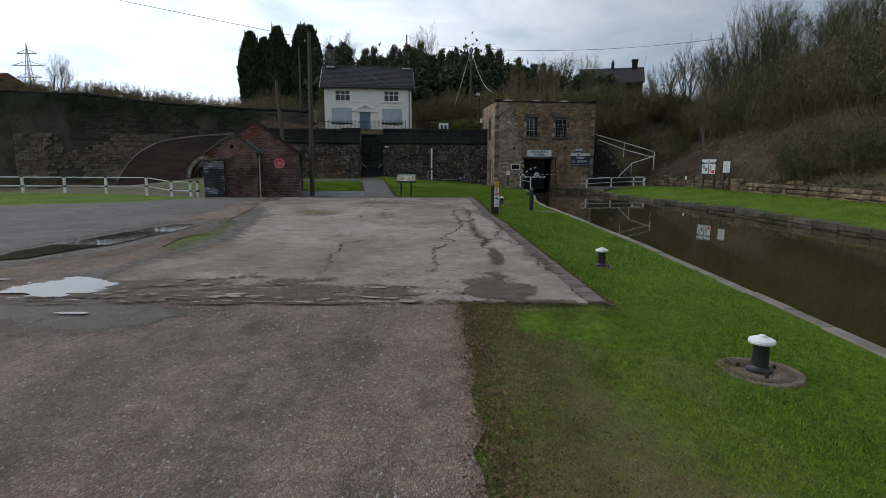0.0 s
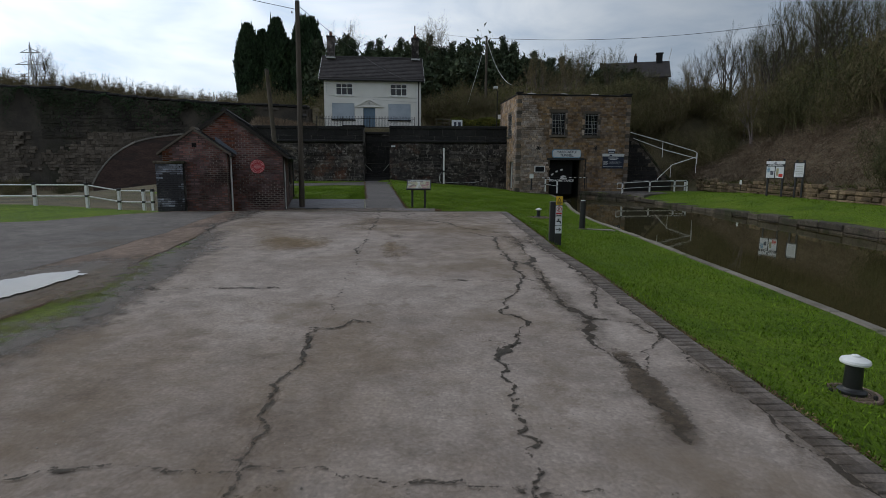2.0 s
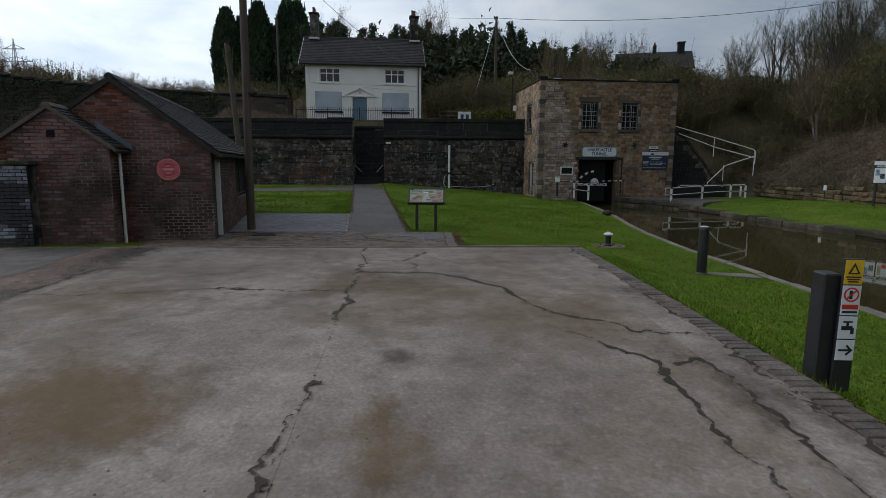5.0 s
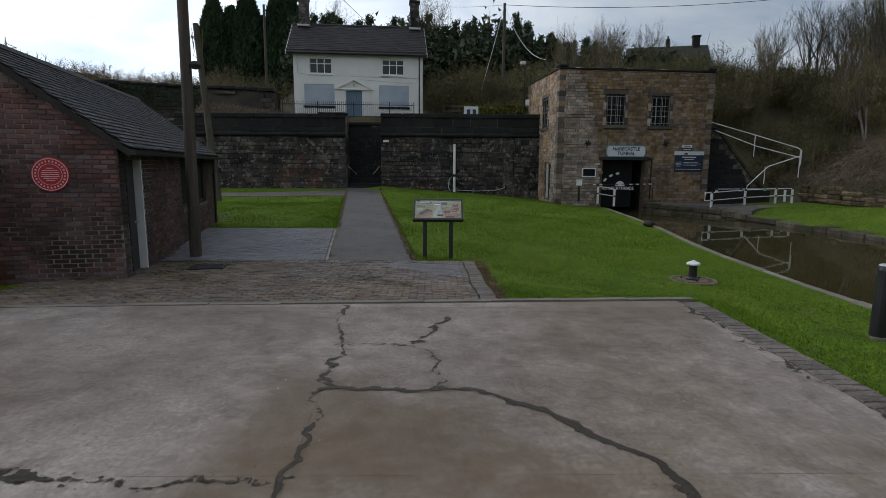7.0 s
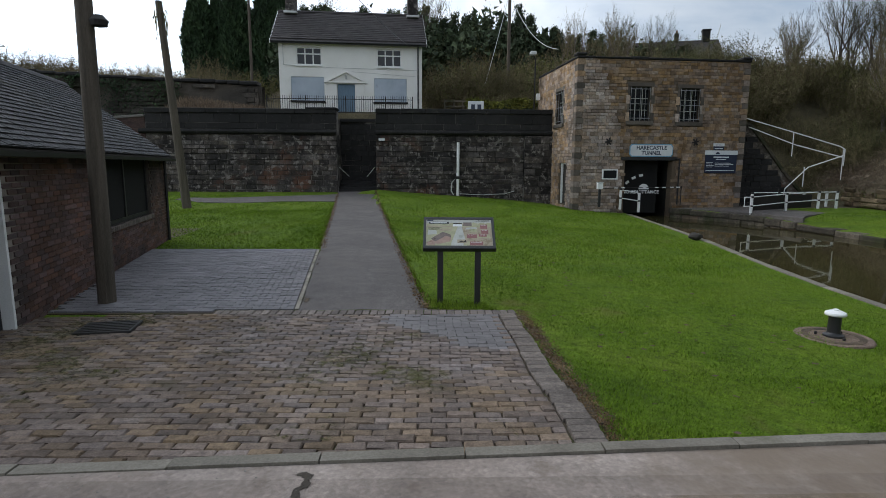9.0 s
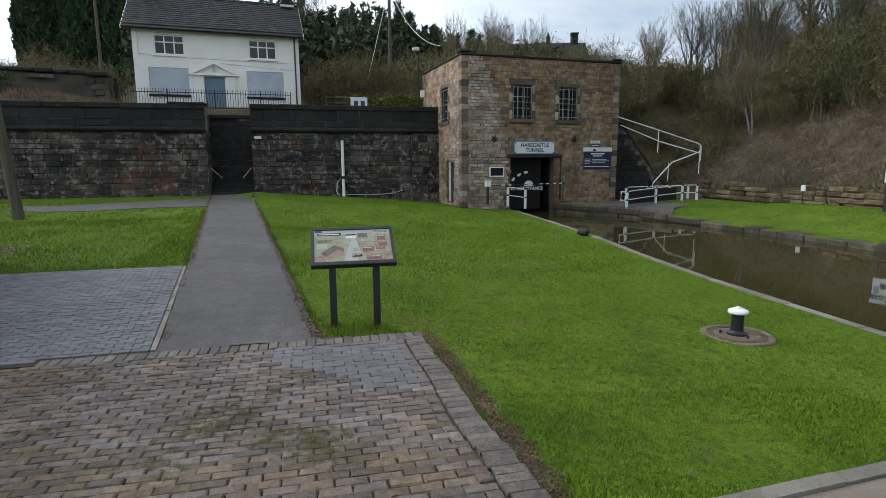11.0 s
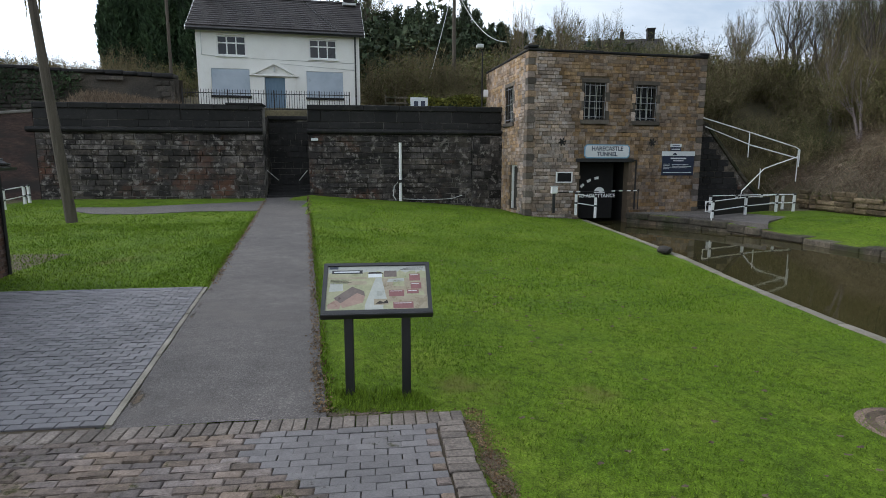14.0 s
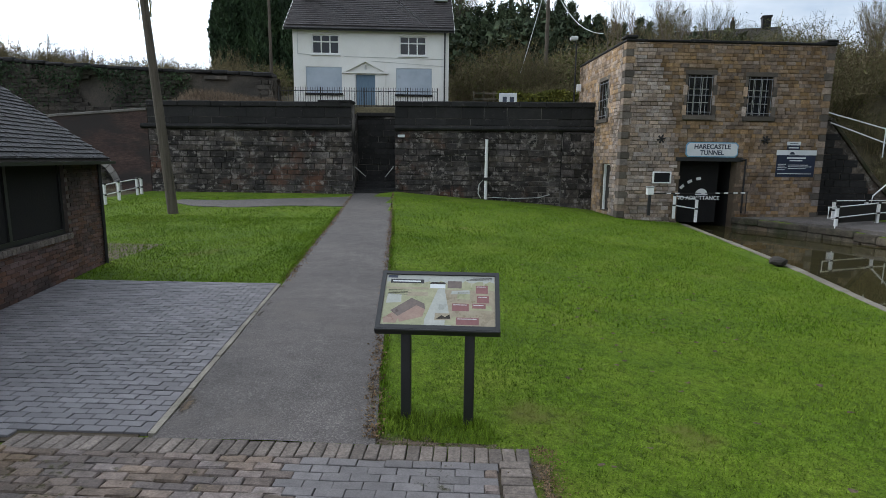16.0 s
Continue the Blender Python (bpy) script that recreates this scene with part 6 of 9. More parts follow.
scb = courses(-4.36, -3.44, 0.2, 2.13, 0.0775, 0.232, random.Random(8), 0.0, 0.0, lambda u, z: False, 0.010)
LAYING.append(([k for k in scb if not washed(k)], HS @ Matrix.Translation((0, -1.3, 0)), screen, "brick", "bluebrick", 0.014, 0.003, 0.0015))
LAYING.append(([k for k in scb if washed(k)], HS @ Matrix.Translation((0, -1.3, 0)), screen, "washed_brick", "limewash", 0.014, 0.003, 0.0015))

# ---- tunnel house ----
TH = pose(10.5, 52.5, 0.0, 0, 0, 5.0)
tun = thing("tunnel_house", "square sandstone tunnel-keeper's building over the canal mouth", "building")
tun.matrix_world = TH
TU0, TU1, TD, TT = -4.77, 4.78, 7.0, 7.95
MOUTH = (-1.95, 0.75, -2.0, 2.7)
WINS = [(-1.89, -0.71, 4.68, 6.46), (0.9, 2.08, 4.66, 6.42)]
holes = [MOUTH] + WINS
part("front_wall", holed(TU0, TU1, -1.5, TT - 0.12, holes, 0.0, 0.5), M["mortar"], tun)
LSIDE = Matrix.Translation((TU0, 0, 0)) @ Matrix.Rotation(radians(-90), 4, "Z")
lholes = [(-2.35, -1.2, 0.2, 2.45), (-3.3, -2.0, 4.66, 6.5)]
part("side_wall", holed(-TD, -0.5, -0.5, TT - 0.12, lholes, 0.0, 0.45), M["mortar"], tun).matrix_local = LSIDE
part("side_wall", Shape().box(TU1 - 0.45, TU1, 0.5, TD, -0.5, TT - 0.12), M["mortar"], tun)
part("back_wall", Shape().box(TU0 + 0.45, TU1 - 0.45, TD - 0.45, TD, 3.0, TT - 0.12), M["mortar"], tun)
part("flat_roof", Shape().box(TU0 + 0.45, TU1 - 0.45, 0.5, TD - 0.45, TT - 0.55, TT - 0.4), M["tarmac"], tun)
# inner faces near-black: the tunnel's darkness is painted into their colour
part("upper_floor", Shape().box(TU0 + 0.46, TU1 - 0.46, 0.5, TD - 0.46, 3.2, 3.4), M["dark"], tun)
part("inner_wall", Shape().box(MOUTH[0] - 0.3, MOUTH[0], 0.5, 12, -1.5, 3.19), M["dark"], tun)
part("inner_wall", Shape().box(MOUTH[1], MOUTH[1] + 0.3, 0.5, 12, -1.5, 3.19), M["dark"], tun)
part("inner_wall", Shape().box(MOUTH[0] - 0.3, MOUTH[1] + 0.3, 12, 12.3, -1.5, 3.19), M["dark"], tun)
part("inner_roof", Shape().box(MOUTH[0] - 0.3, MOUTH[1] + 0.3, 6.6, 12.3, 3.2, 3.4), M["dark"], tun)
gsk = skipper([(h[0] - 0.1, h[1] + 0.1, h[2] - 0.22 if h[2] > 0 else h[2], h[3] + (0.22 if h[2] > 0 else 0.1)) for h in holes])
LAYING.append((courses(TU0 + 0.32, TU1 - 0.3, -0.3, TT - 0.14, 0.17, 0.31, random.Random(12), 0.45, 0.2, gsk), TH, tun, "stone", "sandstone", 0.035, 0.010, 0.008))
LAYING.append((courses(-TD, -0.35, 0.0, TT - 0.14, 0.17, 0.31, random.Random(13), 0.45, 0.2, skipper(lholes, 0.1)), TH @ LSIDE, tun, "side_stone", "sandstone", 0.035, 0.010, 0.008))
# quoins at the corners
for cx, sx in ((TU0, 1), (TU1, -1)):
    z, k = 0.0, 0
    while z < TT - 0.2:
        w_, d_ = (0.40, 0.30) if k % 2 else (0.30, 0.40)
        a, b_ = (cx - 0.04, cx + w_) if sx > 0 else (cx - w_, cx + 0.04)
        part("quoin", Shape().box(a, b_, -0.042, d_, z + 0.006, min(z + 0.29, TT - 0.13), 0.012), M["quoin" if k % 3 == 0 else "sandstone"], tun)
        z += 0.3
        k += 1
for (a, b_, c, d) in ((TU0 - 0.06, TU1 + 0.06, -0.08, 0.55), (TU0 - 0.06, TU0 + 0.5, 0.55, TD), (TU1 - 0.5, TU1 + 0.06, 0.55, TD), (TU0 + 0.5, TU1 - 0.5, TD - 0.5, TD + 0.06)):
    n = max(1, int(max(b_ - a, d - c) / 0.9))
    for i in range(n):
        if b_ - a > d - c:
            s = Shape().box(a + (b_ - a) * i / n + 0.004, a + (b_ - a) * (i + 1) / n - 0.004, c, d, TT - 0.115, TT - 0.01 + rnd.uniform(-0.025, 0.025), 0.02)
        else:
            s = Shape().box(a, b_, c + (d - c) * i / n + 0.004, c + (d - c) * (i + 1) / n - 0.004, TT - 0.115, TT - 0.01 + rnd.uniform(-0.025, 0.025), 0.02)
        part("parapet_coping", s, M["sootcap"], tun)

for uu in (TU0, TU1):
    part("corner_block", Shape().box(uu - 0.1, uu + 0.1 + (0.35 if uu < 0 else 0.0), -0.1, 0.5, TT + 0.02, TT + 0.14, 0.03) if uu < 0 else Shape().box(uu - 0.45, uu + 0.1, -0.1, 0.5, TT + 0.02, TT + 0.14, 0.03), M["sootcap"], tun)
for du in (-3.3, -0.55, 2.2):
    part("roof_dome", Shape().lathe([(0.6, TT - 0.42), (0.6, TT - 0.04), (0.53, TT + 0.1), (0.35, TT + 0.21), (0.12, TT + 0.26), (0.0, TT + 0.265)], 20, (du, 1.5, 0)), M["limestone"], tun, "pale rooflight dome", True)


def barred_window(parent, m, u0, u1, z0, z1, bars=4):
    win = part("window", holed(u0 + 0.01, u1 - 0.01, z0 + 0.01, z1 - 0.01, [(u0 + 0.08, u1 - 0.08, z0 + 0.08, z1 - 0.08)], 0.16, 0.24), M["wood_dark"], parent, "dark window behind iron bars")
    win.matrix_local = m
    part("pane", Shape().box(u0 + 0.05, u1 - 0.05, 0.21, 0.225, z0 + 0.05, z1 - 0.05), M["glass"], win)
    for k in range(1, 3):
        uu = u0 + (u1 - u0) * k / 3
        part("glazing_bar", Shape().box(uu - 0.013, uu + 0.010, 0.17, 0.205, z0 + 0.08, z1 - 0.08), M["print_grey"], win)
        zz = z0 + (z1 - z0) * k / 3
        part("glazing_bar", Shape().box(u0 + 0.08, u1 - 0.08, 0.17, 0.204, zz - 0.012, zz + 0.012), M["print_grey"], win)
    for k in range(bars + 1):
        uu = u0 + 0.06 + (u1 - u0 - 0.12) * k / bars
        part("bar", Shape().tube((uu, -0.03, z0 + 0.02), (uu, -0.03, z1 - 0.02), 0.013, n=6), M["bar_grey"], win)
    for zz in (z0 + 0.15, (z0 + z1) / 2, z1 - 0.12):
        part("bar", Shape().box(u0 + 0.02, u1 - 0.02, -0.045, -0.018, zz - 0.013, zz + 0.013), M["bar_grey"], win)
    part("sill", Shape().box(u0 - 0.16, u1 + 0.16, -0.12, 0.2, z0 - 0.2, z0 + 0.0, 0.015), M["quoin"], win)
    part("lintel", Shape().box(u0 - 0.15, u1 + 0.15, -0.04, 0.2, z1 + 0.0, z1 + 0.2, 0.012), M["quoin"], win)
    for k in range(4):
        for uu, sgn in ((u0, -1), (u1, 1)):
            ww = 0.12 if k % 2 else 0.2
            a, b_ = sorted((uu, uu + sgn * ww))
            part("jamb_stone", Shape().box(a, b_, -0.043, 0.15, z0 + (z1 - z0) * k / 4 + 0.005, z0 + (z1 - z0) * (k + 1) / 4 - 0.005, 0.01), M["quoin" if (k + (sgn > 0)) % 2 else "sandstone"], win)


for (a, b_, c, d) in WINS:
    barred_window(tun, Matrix(), a, b_, c, d)
barred_window(tun, LSIDE, *lholes[1][:2], lholes[1][2], lholes[1][3], 3)
sd_ = part("side_door", Shape().box(-2.3, -1.25, 0.18, 0.25, 0.2, 2.42, 0.01), M["wood_dark"], tun, "plain dark side door")
sd_.matrix_local = LSIDE
part("door_frame", holed(-2.36, -1.19, 0.2, 2.5, [(-2.24, -1.31, 0.1, 2.4)], 0.08, 0.2), M["white"], tun).matrix_local = LSIDE
# mouth: lintel, gate with painted lettering
part("lintel", Shape().box(MOUTH[0] - 0.25, MOUTH[1] + 0.25, -0.05, 0.4, 2.62, 2.8, 0.012), M["black"], tun)
gate = part("gate", Shape().box(MOUTH[0] + 0.02, MOUTH[1] - 0.55, 0.55, 0.6, -0.25, 2.6), M["dark"], tun, "black painted tunnel gate")
n = 24
for i in range(9):
    if i % 2 == 0:
        a0, a1 = radians(95 + i * 8.5), radians(95 + (i + 1) * 8.5)
        cx, cz = -0.5, 0.35
        pl = [(cx + R * math.cos(a), cz + R * math.sin(a) * 1.0) for R, a in ((1.42, a0), (1.55, a0), (1.55, a1), (1.42, a1))]
        part("arch_mark", Shape().prism(pl, 0.53, 0.549), M["white"], gate, "white painted arc dash")
pl = [(-0.55 + 0.3 * math.cos(math.pi * i / 14), 1.05 + 0.3 * math.sin(math.pi * i / 14)) for i in range(15)]
part("half_disc", Shape().prism(pl, 0.53, 0.549), M["white"], gate, "white painted half disc")


def words(text, size, m, material, parent, depth=0.004, bold=0.0, name="lettering", align="CENTER"):
    """Raised lettering in the built-in font, turned into a mesh."""
    cu = bpy.data.curves.new("tmp_text", "FONT")
    cu.body, cu.size, cu.align_x, cu.align_y, cu.extrude, cu.offset, cu.resolution_u = text, size, align, "CENTER", depth, bold, 3
    tmp = new("tmp_text", cu)
    me = bpy.data.meshes.new_from_object(tmp.evaluated_get(bpy.context.evaluated_depsgraph_get()))
    bpy.data.objects.remove(tmp)
    me.name = name
    me.materials.clear()
    me.materials.append(material)
    ob = new(name, me)
    ob.parent = parent
    ob.matrix_local = m
    return ob


UP = Matrix.Rotation(radians(90), 4, "X")
bpy.context.view_layer.update()
words("NO ADMITTANCE", 0.26, Matrix.Translation((-0.72, 0.53, 0.9)) @ UP, M["white"], gate, 0.004, 0.006)

# name board and notices
nb_ = thing("name_board", "white tunnel name board with dark blue lettering", "sign")
nb_.matrix_world = TH @ Matrix.Translation((-0.53, -0.06, 3.15))


def cut_panel(w, h, c):
    return [(-w / 2 + c, -h / 2), (w / 2 - c, -h / 2), (w / 2, -h / 2 + c), (w / 2, h / 2 - c), (w / 2 - c, h / 2), (-w / 2 + c, h / 2), (-w / 2, h / 2 - c), (-w / 2, -h / 2 + c)]


part("border", Shape().prism(cut_panel(2.46, 0.68, 0.12), 0.0, 0.03), M["signblue"], nb_, "pale blue border")
part("panel", Shape().prism(cut_panel(2.36, 0.58, 0.1), -0.012, 0.0), M["reflective"], nb_)
words("HARECASTLE", 0.29, Matrix.Translation((0.0, -0.013, 0.13)) @ UP, M["navy"], nb_, 0.003, 0.008)
words("TUNNEL", 0.29, Matrix.Translation((0.0, -0.013, -0.14)) @ UP, M["navy"], nb_, 0.003, 0.008)
ds = thing("notice_board", "navy notice board with white header strip", "sign")
ds.matrix_world = TH @ Matrix.Translation((3.5, -0.06, 2.55))
part("panel", Shape().box(-0.92, 0.92, 0.0, 0.03, -0.6, 0.4), M["navy"], ds)
part("header", Shape().box(-0.95, 0.95, -0.005, 0.03, 0.4, 0.63), M["reflective"], ds, "white header strip")
part("emblem", Shape().prism([(-0.22 + 0.12 * math.cos(math.pi * i / 10), 0.43 + 0.12 * math.sin(math.pi * i / 10)) for i in range(11)], -0.012, -0.005), M["navy"], ds)
for k, (a, b_, zz, hh) in enumerate([(-0.45, 0.45, 0.27, 0.07), (-0.3, 0.3, 0.15, 0.05), (-0.85, -0.45, -0.02, 0.025), (-0.85, -0.5, -0.1, 0.025), (-0.85, -0.4, -0.18, 0.025), (-0.85, -0.5, -0.26, 0.025), (-0.35, 0.6, -0.05, 0.025), (-0.35, 0.75, -0.13, 0.025), (-0.35, 0.5, -0.21, 0.025), (-0.85, 0.8, -0.45, 0.03)]):
    part("text_line", Shape().box(a, b_, -0.004, 0.0, zz - hh / 2, zz + hh / 2), M["reflective"], ds)
ms = thing("small_sign", "small white and blue sign above a notice board", "sign")
ms.matrix_world = TH @ Matrix.Translation((3.32, -0.06, 3.36))
part("panel", Shape().box(-0.32, 0.32, 0, 0.02, 0.04, 0.2), M["reflective"], ms)
part("panel", Shape().box(-0.3, 0.3, 0.0, 0.02, -0.16, 0.04), M["navy"], ms)
part("text_line", Shape().box(-0.24, 0.24, -0.004, 0, -0.1, -0.05), M["reflective"], ms)
part("text_line", Shape().box(-0.2, 0.2, -0.004, 0, 0.1, 0.13), M["navy"], ms)
pn = thing("framed_panel", "dark framed information panel with pale frame", "sign")
pn.matrix_world = TH @ Matrix.Translation((-2.8, -0.11, 1.87))
part("surround", holed(-0.43, 0.43, -0.27, 0.27, [(-0.37, 0.37, -0.21, 0.21)], 0.0, 0.075), M["white"], pn)
part("panel", Shape().box(-0.37, 0.37, 0.02, 0.035, -0.21, 0.21), M["glass"], pn)
for uu, zz in ((-2.95, 3.6), (1.95, 3.62)):
    ti = thing("tie_plate", "rusted iron tie plate on the stonework", "wall tie")
    ti.matrix_world = TH @ Matrix.Translation((uu, -0.05, zz))
    s = Shape()
    for a in (20, -40, 80):
        m = Matrix.Rotation(radians(a), 4, "Y")
        s.box(-0.035, 0.035, -0.03, 0.02, -0.2, 0.2, 0.008, m)
    part("plate", s, M["iron"], ti)
vp = thing("drain_pipe", "dark iron drain pipe beside the tunnel mouth", "pipe")
vp.matrix_world = TH
part("pipe", Shape().tube((1.1, -0.08, 0.25), (1.1, -0.08, 2.75), 0.04), M["iron"], vp)
part("arm", Shape().tube((1.1, -0.08, 2.7), (0.85, -0.08, 2.72), 0.03), M["iron"], vp)
bl = thing("barrier_rail", "dark rail with white dashes across the tunnel mouth", "barrier")
bl.matrix_world = TH
part("rail", Shape().tube((-3.3, -0.25, 1.14), (1.25, -0.25, 1.2), 0.02, n=8), M["iron"], bl)
part("bracket", Shape().tube((1.2, -0.25, 0.25), (1.2, -0.25, 1.25), 0.022, n=8), M["iron"], bl)
for uu in (-2.6, -2.2, -1.0, -0.3, 0.1, 0.55, 0.9):
    part("dash", Shape().tube((uu, -0.25, 1.149 + 0.0132 * (uu + 2.6)), (uu + 0.2, -0.25, 1.1517 + 0.0132 * (uu + 2.6)), 0.027, n=8), M["white"], bl, "white painted band")
bx = thing("meter_post", "black post topped by a white box", "post")
bx.matrix_world = pose(6.9, 51.2, 0.2)
part("post", Shape().box(-0.06, 0.06, -0.06, 0.06, 0.0, 0.92, 0.01), M["black"], bx)
part("box", Shape().box(-0.15, 0.15, -0.1, 0.1, 0.92, 1.24, 0.03), M["white"], bx, "white box")
part("lid", Shape().box(-0.17, 0.17, -0.12, 0.12, 1.24, 1.29, 0.015), M["galv"], bx)
for i in range(3):
    dm = thing("roof_dome", "low pale plastic roof dome", "rooflight", group="roof domes")
    dm.matrix_world = TH @ Matrix.Translation((-3.3 + 2.75 * i, 3.0, TT - 0.4))
    part("kerb", Shape().lathe([(0.55, 0), (0.55, 0.35)], 20), M["galv"], dm)
    part("dome", Shape().lathe([(0.52, 0.35), (0.45, 0.52), (0.3, 0.65), (0.1, 0.71), (0.01, 0.715)], 20), M["coping"], dm, smooth=True)

# ---- white house on the terrace ----
HO = pose(-7.2, 60.0, 5.45, 0, 0, 5.0)
house = thing("white_house", "white rendered two-storey house with boarded ground-floor windows", "house")
house.matrix_world = HO
HZ = 5.45
HU0, HU1, HD, HE = -4.38, 4.8, 6.4, 10.3 - HZ
hw = [(-3.28, -1.68, 8.66 - HZ, 9.76 - HZ), (1.86, 3.46, 8.66 - HZ, 9.76 - HZ)]
hb = [(-3.66, -1.55, 6.42 - HZ, 7.93 - HZ), (1.66, 3.8, 6.42 - HZ, 7.93 - HZ)]
hd = (-0.72, 0.42, 0.0, 7.52 - HZ)
part("front_wall", holed(HU0, HU1, -0.3, HE, hw + hb + [hd], 0, 0.3), M["render"], house)
part("back_wall", Shape().box(HU0, HU1, HD - 0.3, HD, -0.3, HE), M["render"], house)
for uu in (HU0, HU1 - 0.3):
    part("side_wall", Shape().prism([(0.3, -0.3), (HD - 0.3, -0.3), (HD - 0.3, HE), (HD / 2, HE + 2.25), (0.3, HE)], uu, uu + 0.3, "x"), M["render"], house)
hsl = math.atan2(2.35, HD / 2)
hrl = (HD / 2 + 0.4) / math.cos(hsl)
RZ = HE + 2.42
roof = part("roof", Shape().prism([(-0.35, RZ - hrl * math.sin(hsl)), (HD / 2, RZ), (HD + 0.35, RZ - hrl * math.sin(hsl)), (HD + 0.35, RZ - hrl * math.sin(hsl) - 0.1), (HD / 2, RZ - 0.12), (-0.35, RZ - hrl * math.sin(hsl) - 0.1)], HU0 - 0.45, HU1 + 0.3, "x"), M["slate"], house, "dark slate roof")
v, f = [], []
r = random.Random(90)
rows = int(hrl / 0.28)
for k in range(rows):
    n = int((HU1 - HU0 + 0.75) / 0.32)
    for i in range(n):
        a = HU0 - 0.45 + i * 0.32 + (0.16 if k % 2 else 0)
        b_ = min(a + 0.312, HU1 + 0.3)
        d0, d1 = k * 0.28, (k + 1) * 0.28 + 0.01
        q = []
        for d, up in ((d0, 0.005), (d1, 0.03 + r.uniform(0, 0.008))):
            yy_, zz = HD / 2 - d * math.cos(hsl), RZ - d * math.sin(hsl)
            q += [(a, yy_ - up * math.sin(hsl), zz + up * math.cos(hsl)), (b_, yy_ - up * math.sin(hsl), zz + up * math.cos(hsl))]
        k0 = len(v)
        v += q + [(q[2][0], q[2][1], q[2][2] - 0.03), (q[3][0], q[3][1], q[3][2] - 0.03)]
        f += [(k0, k0 + 1, k0 + 3, k0 + 2), (k0 + 2, k0 + 3, k0 + 5, k0 + 4)]
bulk("slate_field", v, f, M["slate"], roof)
part("ridge", Shape().prism([(HD / 2 - 0.14, RZ - 0.03), (HD / 2, RZ + 0.09), (HD / 2 + 0.14, RZ - 0.03)], HU0 - 0.45, HU1 + 0.3, "x"), M["slate"], roof)
part("fascia", Shape().box(HU0 - 0.42, HU1 + 0.28, -0.37, -0.32, RZ - hrl * math.sin(hsl) - 0.16, RZ - hrl * math.sin(hsl) + 0.0), M["black"], roof)
part("gutter", Shape().box(HU0 - 0.42, HU1 + 0.28, -0.48, -0.37, RZ - hrl * math.sin(hsl) - 0.1, RZ - hrl * math.sin(hsl) - 0.01, 0.02), M["black"], roof)
for uu in (HU0 - 0.46, HU1 + 0.28):
    part("bargeboard", Shape().prism([(-0.35, RZ - hrl * math.sin(hsl)), (HD / 2, RZ), (HD / 2, RZ - 0.18), (-0.35, RZ - hrl * math.sin(hsl) - 0.18)], uu - 0.02, uu + 0.04, "x"), M["white"], roof)
for uu in (HU0 + 0.1, HU1 - 0.75):
    ch = part("chimney", Shape().box(uu, uu + 0.68, HD / 2 - 0.45, HD / 2 + 0.45, RZ - 0.8, RZ + 1.75, 0.02), M["soot"], house, "sooty brick chimney stack")
    part("cap", Shape().box(uu - 0.07, uu + 0.75, HD / 2 - 0.52, HD / 2 + 0.52, RZ + 1.752, RZ + 1.9, 0.02), M["sootcap"], ch)
    part("flashing", Shape().box(uu - 0.1, uu + 0.78, HD / 2 - 0.62, HD / 2 + 0.1, RZ - 0.25, RZ - 0.1, 0.02), M["galv"], ch)
    for k in (-0.2, 0.2):
        part("pot", Shape().lathe([(0.13, 0), (0.11, 0.3), (0.13, 0.42)], 12, (uu + 0.34, HD / 2 + k, RZ + 1.9)), M["terracotta"], ch)
for (a, b_, c, d) in hw:
    wn_ = part("window", holed(a, b_, c, d, [(a + 0.07 + (b_ - a - 0.07) * k / 3, a + (b_ - a - 0.07) * (k + 1) / 3, c0, c1) for k in range(3) for c0, c1 in ((c + 0.07, c + 0.66), (c + 0.73, d - 0.07))], 0.06, 0.14), M["white"], house, "white casement window with six panes")
    for k in range(3):
        for c0, c1 in ((c + 0.05, c + 0.67), (c + 0.72, d - 0.05)):
            part("pane", Shape().box(a + 0.06 + (b_ - a - 0.07) * k / 3, a + 0.01 + (b_ - a - 0.07) * (k + 1) / 3, 0.1, 0.11, c0, c1), M["glass"], wn_)
    part("sill", Shape().box(a - 0.08, b_ + 0.08, -0.08, 0.05, c - 0.1, c - 0.003, 0.01), M["white"], wn_)
    part("lintel", Shape().box(a - 0.05, b_ + 0.05, -0.025, 0.05, d + 0.003, d + 0.09, 0.01), M["render"], wn_)
for (a, b_, c, d) in hb:
    bd = part("security_panel", Shape().box(a + 0.01, b_ - 0.01, 0.02, 0.05, c + 0.01, d - 0.01, 0.005), M["steel"], house, "blue-grey steel sheet over a window")
    part("sill", Shape().box(a - 0.06, b_ + 0.06, -0.1, 0.015, c - 0.12, c + 0.0, 0.01), M["sootcap"], bd)
    for k in range(6):
        part("rivet", Shape().lathe([(0.02, 0), (0.01, 0.012)], 6, (a + 0.1 + (b_ - a - 0.2) * k / 5, 0.0, 0)), M["galv"], bd).matrix_local = Matrix.Translation((0, 0.02, d - 0.08)) @ Matrix.Rotation(radians(90), 4, "X") @ Matrix.Translation((0, 0, 0))
dr_ = part("door", Shape().box(hd[0] + 0.01, hd[1] - 0.01, 0.08, 0.13, 0.0, hd[3] - 0.01, 0.005), M["bluedoor"], house, "blue-grey boarded front door")
for k in range(1, 6):
    uu = hd[0] + (hd[1] - hd[0]) * k / 6
    part("batten", Shape().box(uu - 0.012, uu + 0.012, 0.07, 0.08, 0.02, hd[3] - 0.03), M["bluedoor"], dr_)
pz = 7.56 - HZ
por = part("door_surround", Shape().box(hd[0] - 0.62, hd[0] - 0.04, -0.05, 0.02, 0, pz, 0.01), M["render"], house)
